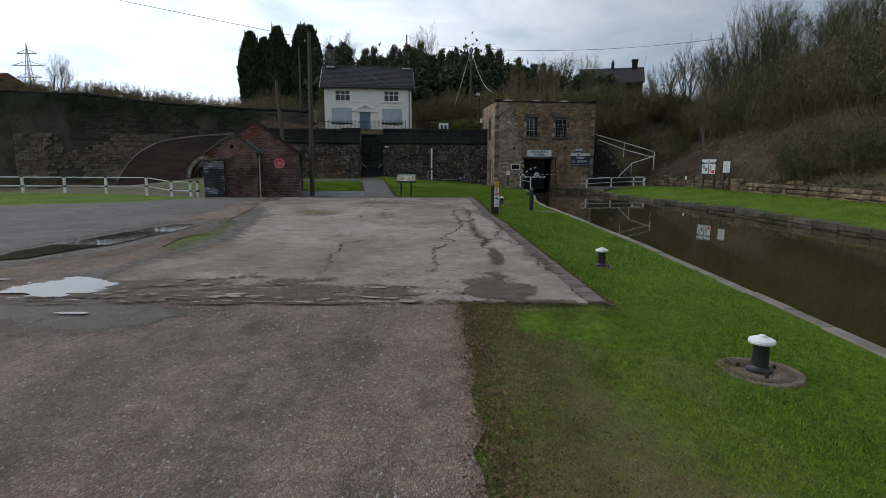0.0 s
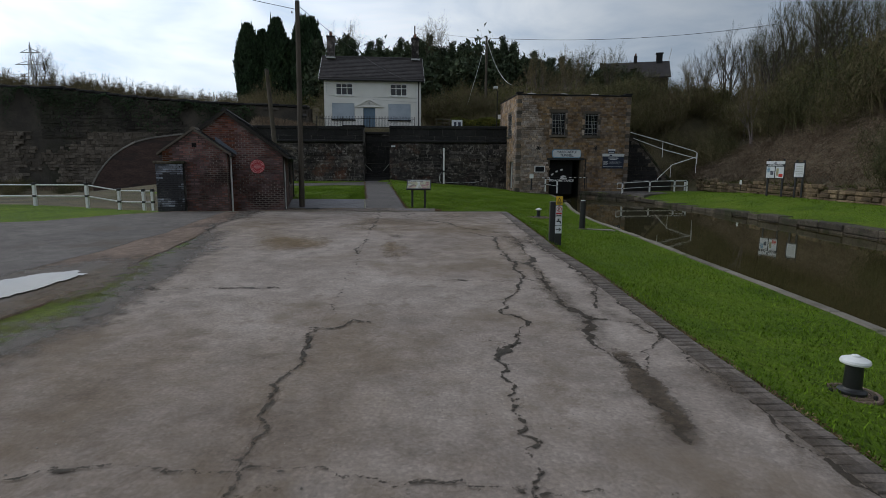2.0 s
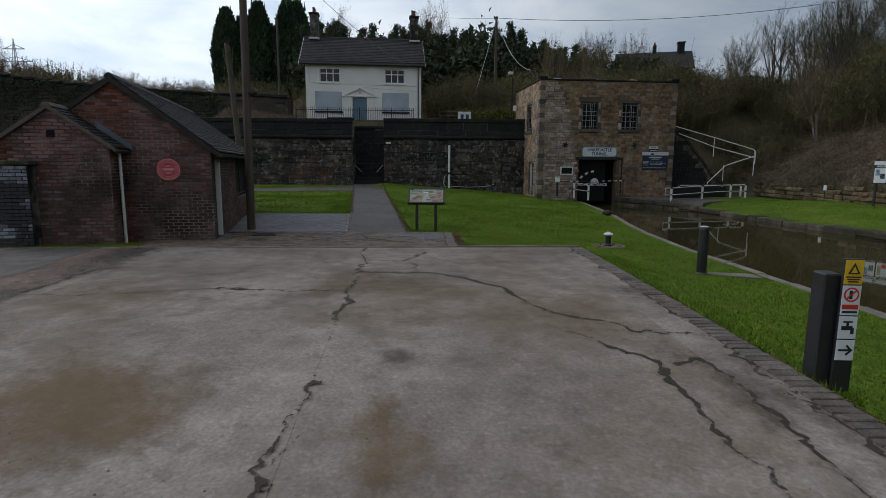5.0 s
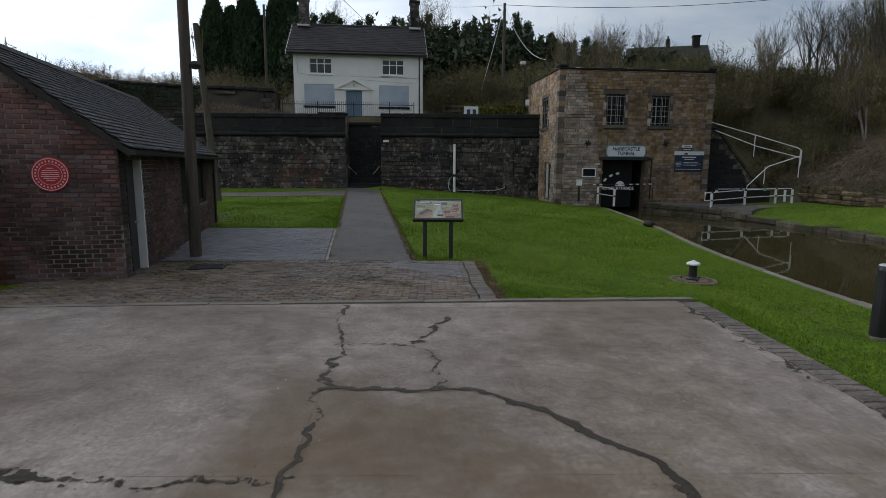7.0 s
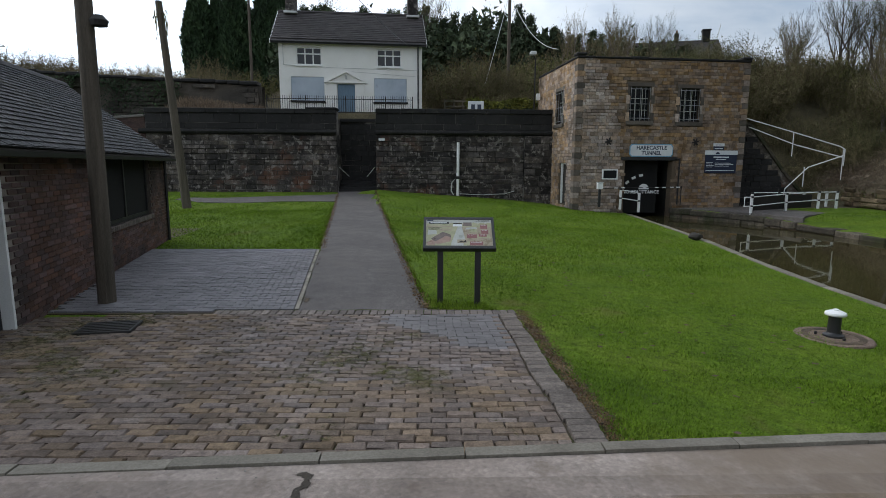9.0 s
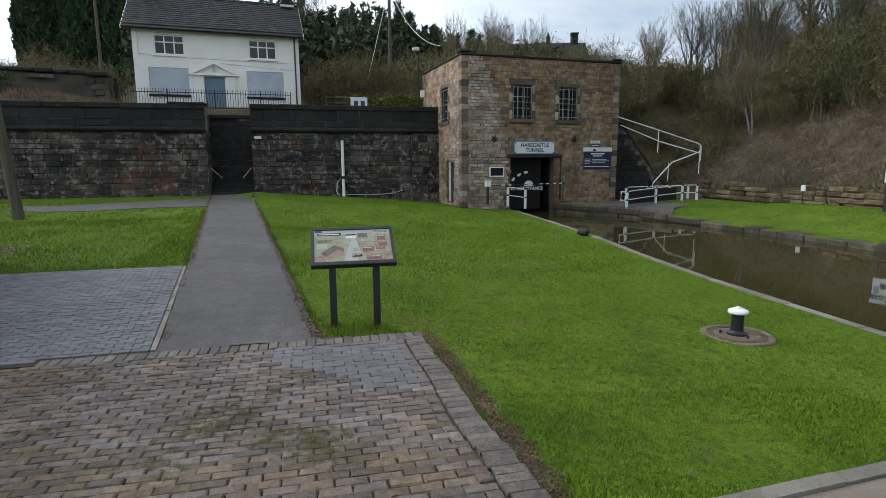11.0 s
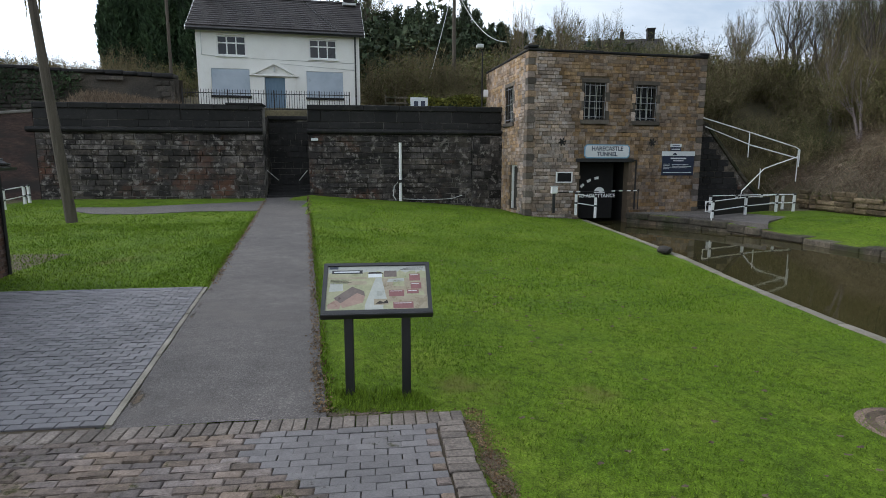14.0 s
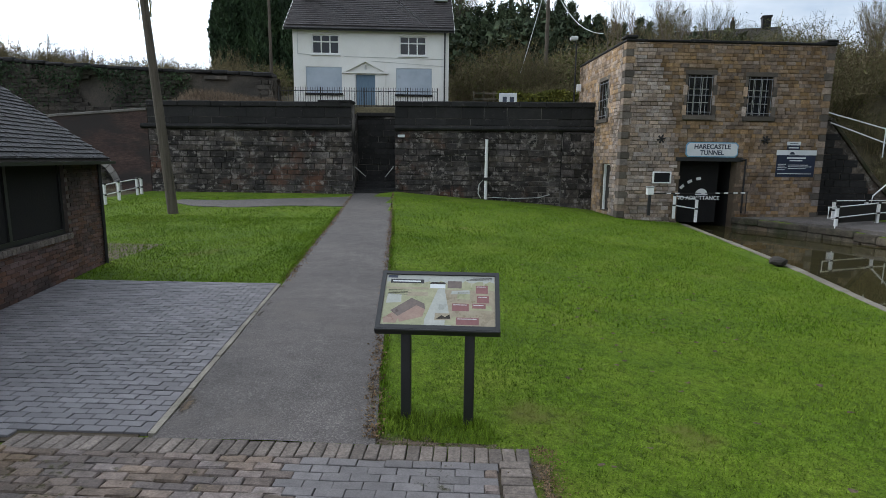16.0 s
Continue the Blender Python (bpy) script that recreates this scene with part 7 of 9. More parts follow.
part("pilaster", Shape().box(hd[1] + 0.04, hd[1] + 0.62, -0.05, 0.02, 0, pz, 0.01), M["render"], por)
part("cornice", Shape().box(-1.55, 1.22, -0.16, 0.02, pz, pz + 0.09, 0.015), M["render"], por)
for sx in (-1, 1):
    m = Matrix.Translation((-0.15, 0, pz + 0.72)) @ Matrix.Rotation(radians(27 * sx), 4, "Y")
    a, b_ = (0, 1.45) if sx > 0 else (-1.45, 0)
    part("pediment_rail", Shape().box(a, b_, -0.16, 0.01, -0.05, 0.06, 0.01, m), M["render"], por)
part("lamp", Shape().box(-0.2, -0.1, -0.12, 0.0, pz + 0.25, pz + 0.5, 0.02), M["galv"], por)
part("downpipe", Shape().tube((HU1 - 0.25, -0.08, 0.0), (HU1 - 0.25, -0.08, HE - 0.1), 0.045), M["black"], house)
part("cable", Shape().path([(-4.1, -0.01, HE), (-4.1, -0.01, 3.2), (-3.3, -0.01, 3.15)], 0.012), M["galv"], house)
part("cable", Shape().path([(-1.4, -0.01, 3.08), (4.5, -0.01, 3.02)], 0.012), M["galv"], house)
part("cable", Shape().path([(0.2, -0.01, 2.85), (4.5, -0.01, 2.62)], 0.012), M["galv"], house)

# iron railings in front of it
rail = thing("house_railings", "black iron railings with upright spikes before the house", "fence")
rail.matrix_world = pose(-7.2, 58.6, 5.3, 0, 0, 2)
RU0, RU1 = -4.9, 4.2
for zz in (0.25, 1.08):
    part("top_rail" if zz > 1 else "bottom_rail", Shape().box(RU0, RU1, -0.02, 0.02, zz, zz + 0.04), M["iron"], rail)
bar = Shape().tube((0, 0, 0), (0, 0, 1.24), 0.014, 0.014, 5).tube((0, 0, 1.24), (0, 0, 1.33), 0.022, 0.002, 5).mesh("bar")
bar.materials.append(M["iron"])
i = 0
u = RU0
while u <= RU1:
    ob = part("bar", bar, M["iron"], rail)
    ob.location = (u, 0, 0)
    u += 0.14
for u in (RU0, -2.5, 0, 2.5, RU1):
    part("standard", Shape().box(u - 0.03, u + 0.03, -0.03, 0.03, 0, 1.3), M["iron"], rail)

# ---- trees and scrub ----
R5 = np.random.RandomState(5)


def unit(v):
    return v / np.maximum(1e-6, np.linalg.norm(v, axis=-1, keepdims=True))


def slivers(p0, p1, w):
    """Thin tapering triangles from p0 to p1, w wide at the foot."""
    d = unit(p1 - p0)
    s = unit(np.cross(d, R5.normal(size=d.shape)))
    w = np.asarray(w).reshape(-1, 1)
    return np.stack([p0 - s * w, p0 + s * w, p1], axis=1)


def leaf_tris(c, size, n_dir=None):
    """Small leaf-like triangles about the points c."""
    k = len(c)
    a = unit(R5.normal(size=(k, 3)))
    if n_dir is not None:
        a = unit(a * 0.7 + n_dir)
    b = unit(np.cross(a, R5.normal(size=(k, 3))))
    s = size * R5.uniform(0.6, 1.4, size=(k, 1))
    return np.stack([c - b * s * 0.5, c + b * s * 0.5, c + a * s * 1.3], axis=1)


def stem_tubes(segs):
    """Joined tapering tubes for (p0, p1, r0, r1) segments: five-sided."""
    s = Shape()
    for p0, p1, r0, r1 in segs:
        s.tube(p0, p1, r0, r1, 5, False)
    return s


def bare_tree(height, seed, spread=0.5, depth=5, twigs=True, stems=1):
    """Limbs as tubes and fine twigs as slivers."""
    rs = np.random.RandomState(seed)
    segs, tw0, tw1, tww = [], [], [], []

    def grow(p, d, length, r, lev):
        n = 3
        for i in range(n):
            d2 = unit(d + rs.normal(size=3) * 0.10 + np.array([0, 0, 0.06]))
            q = p + d2 * length / n
            r2 = r * 0.82
            if lev <= 2:
                segs.append((tuple(p), tuple(q), r, r2))
            else:
                tw0.append(p), tw1.append(p + (q - p) * 1.3), tww.append(max(0.007, r * 0.55))
            p, d, r = q, d2, r2
            if lev < depth and (i > 0 or lev > 0):
                for _ in range(2 if lev < 3 else 3):
                    ax = unit(rs.normal(size=3))
                    side = unit(np.cross(d, ax))
                    dd = unit(d * (1 - spread * 0.6) + side * spread * rs.uniform(0.6, 1.3) + np.array([0, 0, 0.15]))
                    grow(p, dd, length * rs.uniform(0.5, 0.72), r * 0.6, lev + 1)
    for k in range(stems):
        d = unit(np.array([rs.normal() * 0.06 + (0 if stems == 1 else rs.normal() * 0.25), rs.normal() * 0.06, 1.0]))
        grow(np.array([rs.normal() * 0.1 * (stems > 1), rs.normal() * 0.1 * (stems > 1), -0.3]), d, height * 0.42, height * 0.017, 0)
    return segs, (np.array(tw0), np.array(tw1), np.array(tww))


def make_bare(name, label, height, seed, spread=0.5, depth=5, mat="bark", twig="twig_dark", stems=1):
    t = thing(name, label, "tree")
    segs, (a, b, w) = bare_tree(height, seed, spread, depth, True, stems)
    part("trunk", stem_tubes(segs), M[mat], t)
    tri_bulk("crown", slivers(a, b, w * 0.8), M[twig], t)
    return t


def bush_tris(r, h, seed, leaves=0, stems=54, per=13, leaf=0.06, wk=1.0):
    """Upright, forking stems with ever finer twigs: arrays of sliver and leaf triangles."""
    rs = np.random.RandomState(seed)
    ang = rs.uniform(0, 2 * math.pi, stems)
    lean = rs.uniform(0.0, 1.0, stems) ** 0.7
    foot = rs.rand(stems) * 0.7
    base = np.stack([np.cos(ang) * r * foot, np.sin(ang) * r * foot, np.full(stems, -0.2)], 1)
    hgt = h * rs.uniform(0.45, 1.05, stems) * (1 - 0.35 * lean)
    tip = base + np.stack([np.cos(ang) * r * 0.55 * lean, np.sin(ang) * r * 0.55 * lean, hgt], 1) + rs.normal(size=(stems, 3)) * np.array([0.2, 0.2, 0.1])
    mid = base * 0.5 + tip * 0.5 + rs.normal(size=(stems, 3)) * 0.12
    out = [slivers(base, mid + (mid - base) * 0.15, np.full(stems, 0.024 * wk)), slivers(mid, tip, np.full(stems, 0.018 * wk))]
    f = rs.uniform(0.3, 1.0, (stems, per))[..., None]
    pts = np.where(f < 0.5, base[:, None] + (mid - base)[:, None] * f * 2, mid[:, None] + (tip - mid)[:, None] * (f * 2 - 1)).reshape(-1, 3)
    k = len(pts)
    d = unit(rs.normal(size=pts.shape) * 0.8 + np.array([0, 0, 1.1]))
    ln = rs.uniform(0.3, 1.0, (k, 1)) * h * 0.3
    ends = pts + d * ln
    out.append(slivers(pts, ends, np.full(k, 0.012 * wk)))
    for _ in range(3):
        p2 = pts + (ends - pts) * rs.uniform(0.2, 0.95, (k, 1))
        e2 = p2 + unit(rs.normal(size=p2.shape) * 0.8 + np.array([0, 0, 0.8])) * ln * 0.6
        out.append(slivers(p2, e2, np.full(k, 0.0095 * wk)))
    lv = None
    if leaves:
        idx = rs.randint(0, k, leaves)
        c = pts[idx] + (ends[idx] - pts[idx]) * rs.uniform(0.3, 1.1, (leaves, 1)) + rs.normal(size=(leaves, 3)) * 0.2
        lv = leaf_tris(c, leaf)
    return np.concatenate(out), lv


def make_bush(name, label, r, h, seed, stem_mat, leaf_mat=None, leaves=0, **kw):
    t = thing(name, label, "shrub")
    tw, lv = bush_tris(r, h, seed, leaves, **kw)
    tri_bulk("twig_mass", tw, M[stem_mat], t)
    if lv is not None:
        tri_bulk("foliage", lv, M[leaf_mat], t)
    return t


def far_bushes(name, label, spots, protos, seed, stem="twig", leaf="leaf_olive", leaf_words="sparse olive leaves of "):
    """Woods far off, which nobody could count: joined copies."""
    rs = random.Random(seed)
    tw, lv = [], []
    for x, y, sc in spots:
        a, b = rs.choice(protos)
        q = rs.uniform(0, 6.28)
        m = np.array([[math.cos(q), -math.sin(q), 0], [math.sin(q), math.cos(q), 0], [0, 0, rs.uniform(0.85, 1.2)]]) * sc
        o = np.array([x, y, land(x, y) - 0.05])
        tw.append(a @ m.T + o)
        if b is not None:
            lv.append(b @ m.T + o)
    tri_bulk(name, np.concatenate(tw), M[stem], None, label, "scrub")
    if lv:
        tri_bulk(name + "_leafage", np.concatenate(lv), M[leaf], None, leaf_words + label, "scrub")


def make_cypress(h, r, seed, n=8000):
    rs = np.random.RandomState(seed)
    t = thing("cypress", "tall dark green columnar cypress", "tree", group="cypress row")
    part("trunk", Shape().tube((0, 0, -0.3), (0, 0, h * 0.9), 0.2, 0.04, 8), M["bark"], t)
    z = rs.uniform(0.02, 1.0, n) ** 0.9
    a = rs.uniform(0, 2 * math.pi, n)
    prof = r * (0.72 + 0.28 * np.minimum(1, z * 5)) * np.clip(1 - (z - 0.6).clip(0) ** 2 * 5.2, 0.05, 1)
    lump = 1 + 0.07 * np.sin(a * 3 + z * 9 + seed) + 0.05 * np.sin(a * 7 - z * 21) + rs.normal(size=n) * 0.05
    rr = prof * lump * rs.uniform(0.55, 1.02, n) ** 0.4
    c = np.stack([rr * np.cos(a), rr * np.sin(a), z * h + rs.normal(size=n) * 0.1], 1)
    up = np.stack([np.cos(a) * 0.35, np.sin(a) * 0.35, np.full(n, 1.1)], 1)
    tri_bulk("crown", leaf_tris(c, 0.3, up), M["evergreen"], t)
    tops = np.stack([rs.normal(size=40) * r * 0.25, rs.normal(size=40) * r * 0.25, h * rs.uniform(0.9, 0.99, 40)], 1)
    tri_bulk("crown_tip", slivers(tops, tops + np.array([0, 0, 1]) * rs.uniform(0.4, 1.1, (40, 1)), np.full(40, 0.13)), M["evergreen"], t)
    return t


def make_pine(h, r, seed, n=4200):
    rs = np.random.RandomState(seed)
    t = thing("pine", "dark ragged evergreen pine on the wooded hill", "tree", group="hill pines")
    part("trunk", Shape().tube((0, 0, -0.5), (0, 0, h * 0.97), 0.17, 0.03, 6), M["bark"], t)
    nb = 150
    bz = rs.uniform(0.12, 0.98, nb)
    ba = rs.uniform(0, 2 * math.pi, nb)
    bl = r * (1.03 - bz) ** 0.9 * rs.uniform(0.6, 1.15, nb)
    i = rs.randint(0, nb, n)
    f = rs.uniform(0.1, 1.0, n)
    c = np.stack([np.cos(ba[i]) * bl[i] * f, np.sin(ba[i]) * bl[i] * f, bz[i] * h + f * bl[i] * 0.12 - 0.25 * f ** 2 * bl[i]], 1) + rs.normal(size=(n, 3)) * np.array([0.3, 0.3, 0.28])
    tri_bulk("crown", leaf_tris(c, 0.2, np.stack([np.cos(ba[i]) * 0.6, np.sin(ba[i]) * 0.6, np.full(n, 0.7)], 1)), M["pine_needles"], t)
    return t


def plant(proto, spots, jitter=0.2, seed=1):
    """Copies of a prototype at (x, y, scale) spots; the prototype itself takes the first."""
    rs = random.Random(seed)
    for k, (x, y, sc) in enumerate(spots):
        m = Matrix.Translation((x, y, land(x, y) - 0.05)) @ Matrix.Rotation(rs.uniform(0, 6.28), 4, "Z")
        q = sc * (1 + rs.uniform(-jitter, jitter))
        if k == 0:
            proto.matrix_world = m @ Matrix.Diagonal((q, q, q, 1))
            first = m
        else:
            c = copy_thing(proto, m)
            c.scale = (q, q, q * rs.uniform(0.9, 1.15))


# cypress row behind and beside the house
cyp = [make_cypress(10.6, 1.4, 3, 12000), make_cypress(10.7, 1.35, 8, 12000)]
cs = [(-30.4, 95.0), (-28.4, 96.0), (-25.9, 95.0), (-24.9, 96.4), (-21.9, 95.0), (-20.9, 96.6)]
plant(cyp[0], [(x, y, (23.1 - land(x, y)) / 10.6) for x, y in cs[0::2]], 0.03, 3)
plant(cyp[1], [(x, y, (22.8 - land(x, y)) / 10.7) for x, y in cs[1::2]], 0.03, 4)

# pines over the hill's crest
rs = random.Random(14)
pin = [make_pine(9.0, 2.7, 2), make_pine(10.0, 2.5, 6)]
sp = [(-18 + i * 0.55 + rs.uniform(-0.6, 0.6), (89, 93.5, 98)[i % 3] + rs.uniform(-1.5, 1.5), (rs.uniform(0.8, 0.95) if i < 38 else rs.uniform(0.68, 0.82))) for i in range(67)]
plant(pin[0], sp[0::2], 0.1, 5)
plant(pin[1], sp[1::2], 0.1, 6)

# bare trees: tall ones on the crest and the right-hand ridge
bt = [make_bare("bare_tree", "leafless broad winter tree against the sky", 9.0, 11, 0.42, 4, "bark", "twig_dark", 3),
      make_bare("bare_tree", "leafless slender winter tree against the sky", 10.0, 27, 0.34, 4, "bark", "twig_dark", 2),
      make_bare("birch_tree", "leafless pale-stemmed birch among scrub", 8.0, 33, 0.3, 4, "birch", "twig", 2)]
rs = random.Random(30)
crest = [(-17.2, 96, 1.6), (-1.6, 93, 1.25), (14, 92, 0.8), (19.3, 84.3, 1.12), (23, 84, 1.0), (28, 96, 0.8), (16, 88, 0.9), (21, 90, 0.95), (23, 82, 0.6), (26.5, 88, 0.95), (31, 84, 0.55)]
ridge = [(33, 56, 1.2), (35, 60, 1.3), (37.5, 54, 1.15), (38, 62, 1.35), (41, 58, 1.2), (31.5, 64, 1.0), (34, 70, 1.05), (44, 64, 1.2), (40, 70, 1.15), (30.5, 72, 0.9), (46, 52, 1.05), (36, 48, 0.9), (39, 44, 0.9), (36, 66, 1.2), (43, 72, 1.15), (29.5, 65, 1.0), (32, 61, 1.1), (30, 58, 1.0), (34.5, 52, 1.1), (40, 51, 1.1)]
lt = [(-62, 75, 0.8), (-56, 84, 0.85), (-47, 80, 0.45)]
plant(bt[0], crest[0::3] + ridge[0::2] + lt, 0.12, 7)
plant(bt[1], crest[1::3] + ridge[1::2], 0.12, 8)
plant(bt[2], crest[2::3] + [(9, 70, 0.8), (10.2, 71, 0.85), (12.8, 70, 0.8), (14, 71, 0.85), (15, 72, 0.8), (27.5, 56, 0.9), (29, 60, 0.9), (26, 66, 0.85)], 0.12, 9)

# scrub
bu = [make_bush("scrub_bush", "dense leafless brown thicket on the bank", 2.2, 3.4, 41, "twig", "leaf_olive", 1100),
      make_bush("scrub_bush", "dense dark twiggy thicket on the bank", 2.4, 3.8, 42, "twig_dark", "leaf_olive", 1500),
      make_bush("scrub_bush", "olive-leaved shrub on the bank", 2.2, 3.5, 43, "twig", "leaf_olive", 1900),
      make_bush("gorse_bush", "ochre winter gorse bush on the skyline", 2.0, 2.8, 44, "twig_ochre", "hedge", 900)]
rs = random.Random(51)
sets = [[], [], [], []]
# right-hand hillside
for k in range(160):
    y = rs.uniform(7, 66)
    d = 1.6 + 21 * rs.random() ** 0.85
    x = foot_x(y) + d
    if 33 < y < 54 and d < 6.5 + 1.2 * math.sin(y):
        continue
    sets[rs.choice([1, 1, 1, 2, 0]) if y < 36 else rs.choice([0, 0, 1, 2, 2])].append((x, y, rs.uniform(1.15, 1.7) * (0.72 if d < 4 else 1.0) * (0.85 if y > 50 else 1.0)))
# the lowest row, hanging over the rubble wall
for k in range(28):
    y = rs.uniform(8, 34.5)
    sets[rs.choice([0, 1, 1, 2])].append((foot_x(y) + rs.uniform(0.7, 2.6), y, rs.uniform(0.55, 0.85)))
# beside the tunnel house
for k in range(40):
    sets[rs.choice([0, 0, 1, 2])].append((rs.uniform(15.8, 29), 56.5 + 0.32 * k, rs.uniform(0.55, 0.9) if k < 14 else rs.uniform(0.85, 1.25)))
sets[3] += [(24.5, 72, 0.9), (26.5, 74, 1.0), (28.5, 73, 1.0), (30.5, 75, 1.0), (23, 64, 0.6), (32, 72, 0.9), (21.5, 70, 0.8)]
# beside the house
sets[2] += [(0.2, 63.8, 1.15), (1.6, 65.0, 1.2), (-0.8, 66, 1.1), (1.0, 66.5, 1.2)]
sets[0] += [(3.0, 61.2, 0.5), (4.2, 61.6, 0.45), (4.6, 64.5, 0.8), (3.0, 65.5, 0.9)]
# at the foot of the old wall and behind the fence
for k in range(22):
    sets[rs.choice([0, 1])].append((-46 + 1.25 * k + rs.uniform(-0.5, 0.5), rs.uniform(58.5, 61) if k > 12 else rs.uniform(45, 60), rs.uniform(0.3, 0.5)))
for k, s_ in enumerate(sets):
    plant(bu[k], s_, 0.15, 60 + k)
# woods on the slope behind, behind the house, and on the left skyline
fp = [bush_tris(2.4, 3.8, 81, 500, 46, 12, 0.12), bush_tris(2.2, 3.4, 82, 150, 46, 12, 0.1), bush_tris(2.3, 3.6, 83, 1100, 40, 11, 0.13)]
fs = []
for k in range(115):
    x, y = rs.uniform(-1, 38), rs.uniform(63, 96)
    if x < 6 and y < 66:
        continue
    fs.append((x, y, rs.uniform(0.75, 1.25) * (0.86 if 17 < x < 34 else 1.0)))
for k in range(40):
    fs.append((rs.uniform(-27, 0), rs.uniform(74, 92), rs.uniform(0.7, 1.15)))
far_bushes("hill_scrub", "leafless brown scrub covering the hill", fs, fp, 5)
fs = [(-19.5 - 0.8 * k + rs.uniform(-0.6, 0.6), rs.uniform(65, 70), rs.uniform(0.55, 0.85)) for k in range(54)]
far_bushes("skyline_scrub", "leafless thin scrub above the old wall", fs, [bush_tris(2.2, 3.4, 85, 60, 40, 11, 0.1, 1.9)], 6)

# young dark conifers between the pines
fs = [(-17 + 0.85 * k + rs.uniform(-0.5, 0.5), rs.uniform(87, 95), rs.uniform(1.65, 2.0) * (1.0 if k < 26 else 0.85)) for k in range(50)]
far_bushes("conifer_thicket", "dark young conifers on the hill", fs, [bush_tris(2.0, 3.6, 91, 1500, 24, 8, 0.26, 1.5), bush_tris(1.8, 3.8, 92, 1500, 24, 8, 0.26, 1.5)], 7, "twig_dark", "pine_needles", "dark needles of ")

# bramble and dead bracken on the open bank: long arching canes
n = 30000
rs = np.random.RandomState(71)
yy = np.where(rs.rand(n) < 0.8, rs.uniform(31, 57, n), rs.uniform(12, 31, n))
dd = rs.uniform(0.4, 10, n) ** 1.0
xx = 21.3 + 0.02 * (yy - 40) + dd
zz = np.array([land(a, b) for a, b in zip(xx, yy)])
p0 = np.stack([xx, yy, zz], 1)
az = rs.uniform(0, 2 * math.pi, n)
ln = rs.uniform(0.3, 1.25, n)
dr_v = np.stack([np.cos(az), np.sin(az), np.zeros(n)], 1)
ln *= np.where(yy > 34, 1.0, 0.75)
p1 = p0 + dr_v * (ln * 0.4)[:, None] + np.stack([np.zeros(n), np.zeros(n), ln * 0.5], 1)
p2 = p0 + dr_v * (ln * 0.95)[:, None] + np.stack([-0.2 * ln, np.zeros(n), ln * rs.uniform(0.05, 0.5, n)], 1)
R5.seed(9)
tri_bulk("bramble_bank", np.concatenate([slivers(p0, p1 + (p1 - p0) * 0.15, rs.uniform(0.006, 0.017, n)), slivers(p1, p2, rs.uniform(0.005, 0.014, n))]), M["bracken"], None, "tangle of dead brown bramble on the bank", "bramble")
n = 8000
xx, yy = rs.uniform(-40, -13, n), rs.uniform(56.8, 61.6, n)
xx[:4500], yy[:4500] = rs.uniform(-19, -12.6, 4500), rs.uniform(57, 61.8, 4500)
zz = np.array([land(a, b) for a, b in zip(xx, yy)])
p0 = np.stack([xx, yy, zz], 1)
p1 = p0 + np.stack([rs.normal(size=n) * 0.15, rs.normal(size=n) * 0.15, rs.uniform(0.15, 0.5, n)], 1)
tri_bulk("dead_grass", slivers(p0, p1, np.full(n, 0.02)), M["bracken"], None, "tufts of dead straw-coloured grass on the embankment", "grass")
# grass and bramble leaves hanging over the rubble wall
n = 9000
yy = rs.uniform(8, 53.5, n)
xx = 21.3 + 0.02 * (yy - 40) + rs.uniform(-0.08, 0.9, n)
zz = np.array([land(21.2 + 0.02 * (b - 40), b) for b in yy]) + 0.62 + rs.uniform(0, 0.2, n) + 0.12 * np.sin(yy * 1.3) * np.sin(yy * 0.37)
p0 = np.stack([xx, yy, zz], 1)
p1 = p0 + np.stack([-rs.uniform(0.0, 0.3, n), rs.normal(size=n) * 0.15, rs.uniform(-0.3, 0.28, n)], 1)
tri_bulk("wall_top_grass", slivers(p0[:5500], p1[:5500], np.full(5500, 0.022)), M["leaf_olive"], None, "rough olive grass along the rubble wall's top", "grass")
tri_bulk("wall_top_bramble", slivers(p0[5500:], p1[5500:], np.full(n - 5500, 0.02)), M["bracken"], None, "dead brown stems hanging over the rubble wall", "bramble")
# weeds along the top of the old wall
n = 5200
xx = rs.uniform(-60, -17, n)
yy = rs.uniform(61.9, 63.5, n)
zz = np.array([old_wall_top(a) for a in xx]) + 0.05
p0 = np.stack([xx, yy, zz], 1)
p1 = p0 + np.stack([rs.normal(size=n) * 0.15, rs.normal(size=n) * 0.1, rs.uniform(0.1, 0.65, n) ** 1.3], 1)
tri_bulk("wall_weeds", slivers(p0, p1, np.full(n, 0.02)), M["twig"], None, "dry weeds along the old wall's top", "weeds")
# ivy and creepers hanging down the old wall
n = 9000
xx = rs.uniform(-60, -18.8, n)
tt = np.array([old_wall_top(a) for a in xx])
zz = tt - np.abs(rs.normal(size=n)) * 1.2 * (1 + 0.7 * np.sin(xx * 0.8) + 0.4 * np.sin(xx * 2.3))
keep = zz > 0.5
c = np.stack([xx, 61.62 + rs.uniform(-0.12, 0.12, n), zz], 1)[keep]
tri_bulk("wall_creeper", leaf_tris(c, 0.10, np.tile(np.array([[0, -0.5, -0.6]]), (len(c), 1))), M["evergreen"], None, "dark creeper hanging over the old wall", "ivy")

# clipped hedge on the terrace
hedge = thing("hedge", "low clipped yellow-green hedge on the terrace", "hedge")
part("core", Shape().box(0.7, 5.0, 59.2, 60.2, 5.3, 6.25, 0.3), M["evergreen"], hedge)
n = 9000
c = np.stack([rs.uniform(0.5, 5.2, n), rs.uniform(59.05, 60.35, n), rs.uniform(5.5, 6.5, n)], 1)
c[:, 2] += 0.12 * np.sin(c[:, 0] * 2)
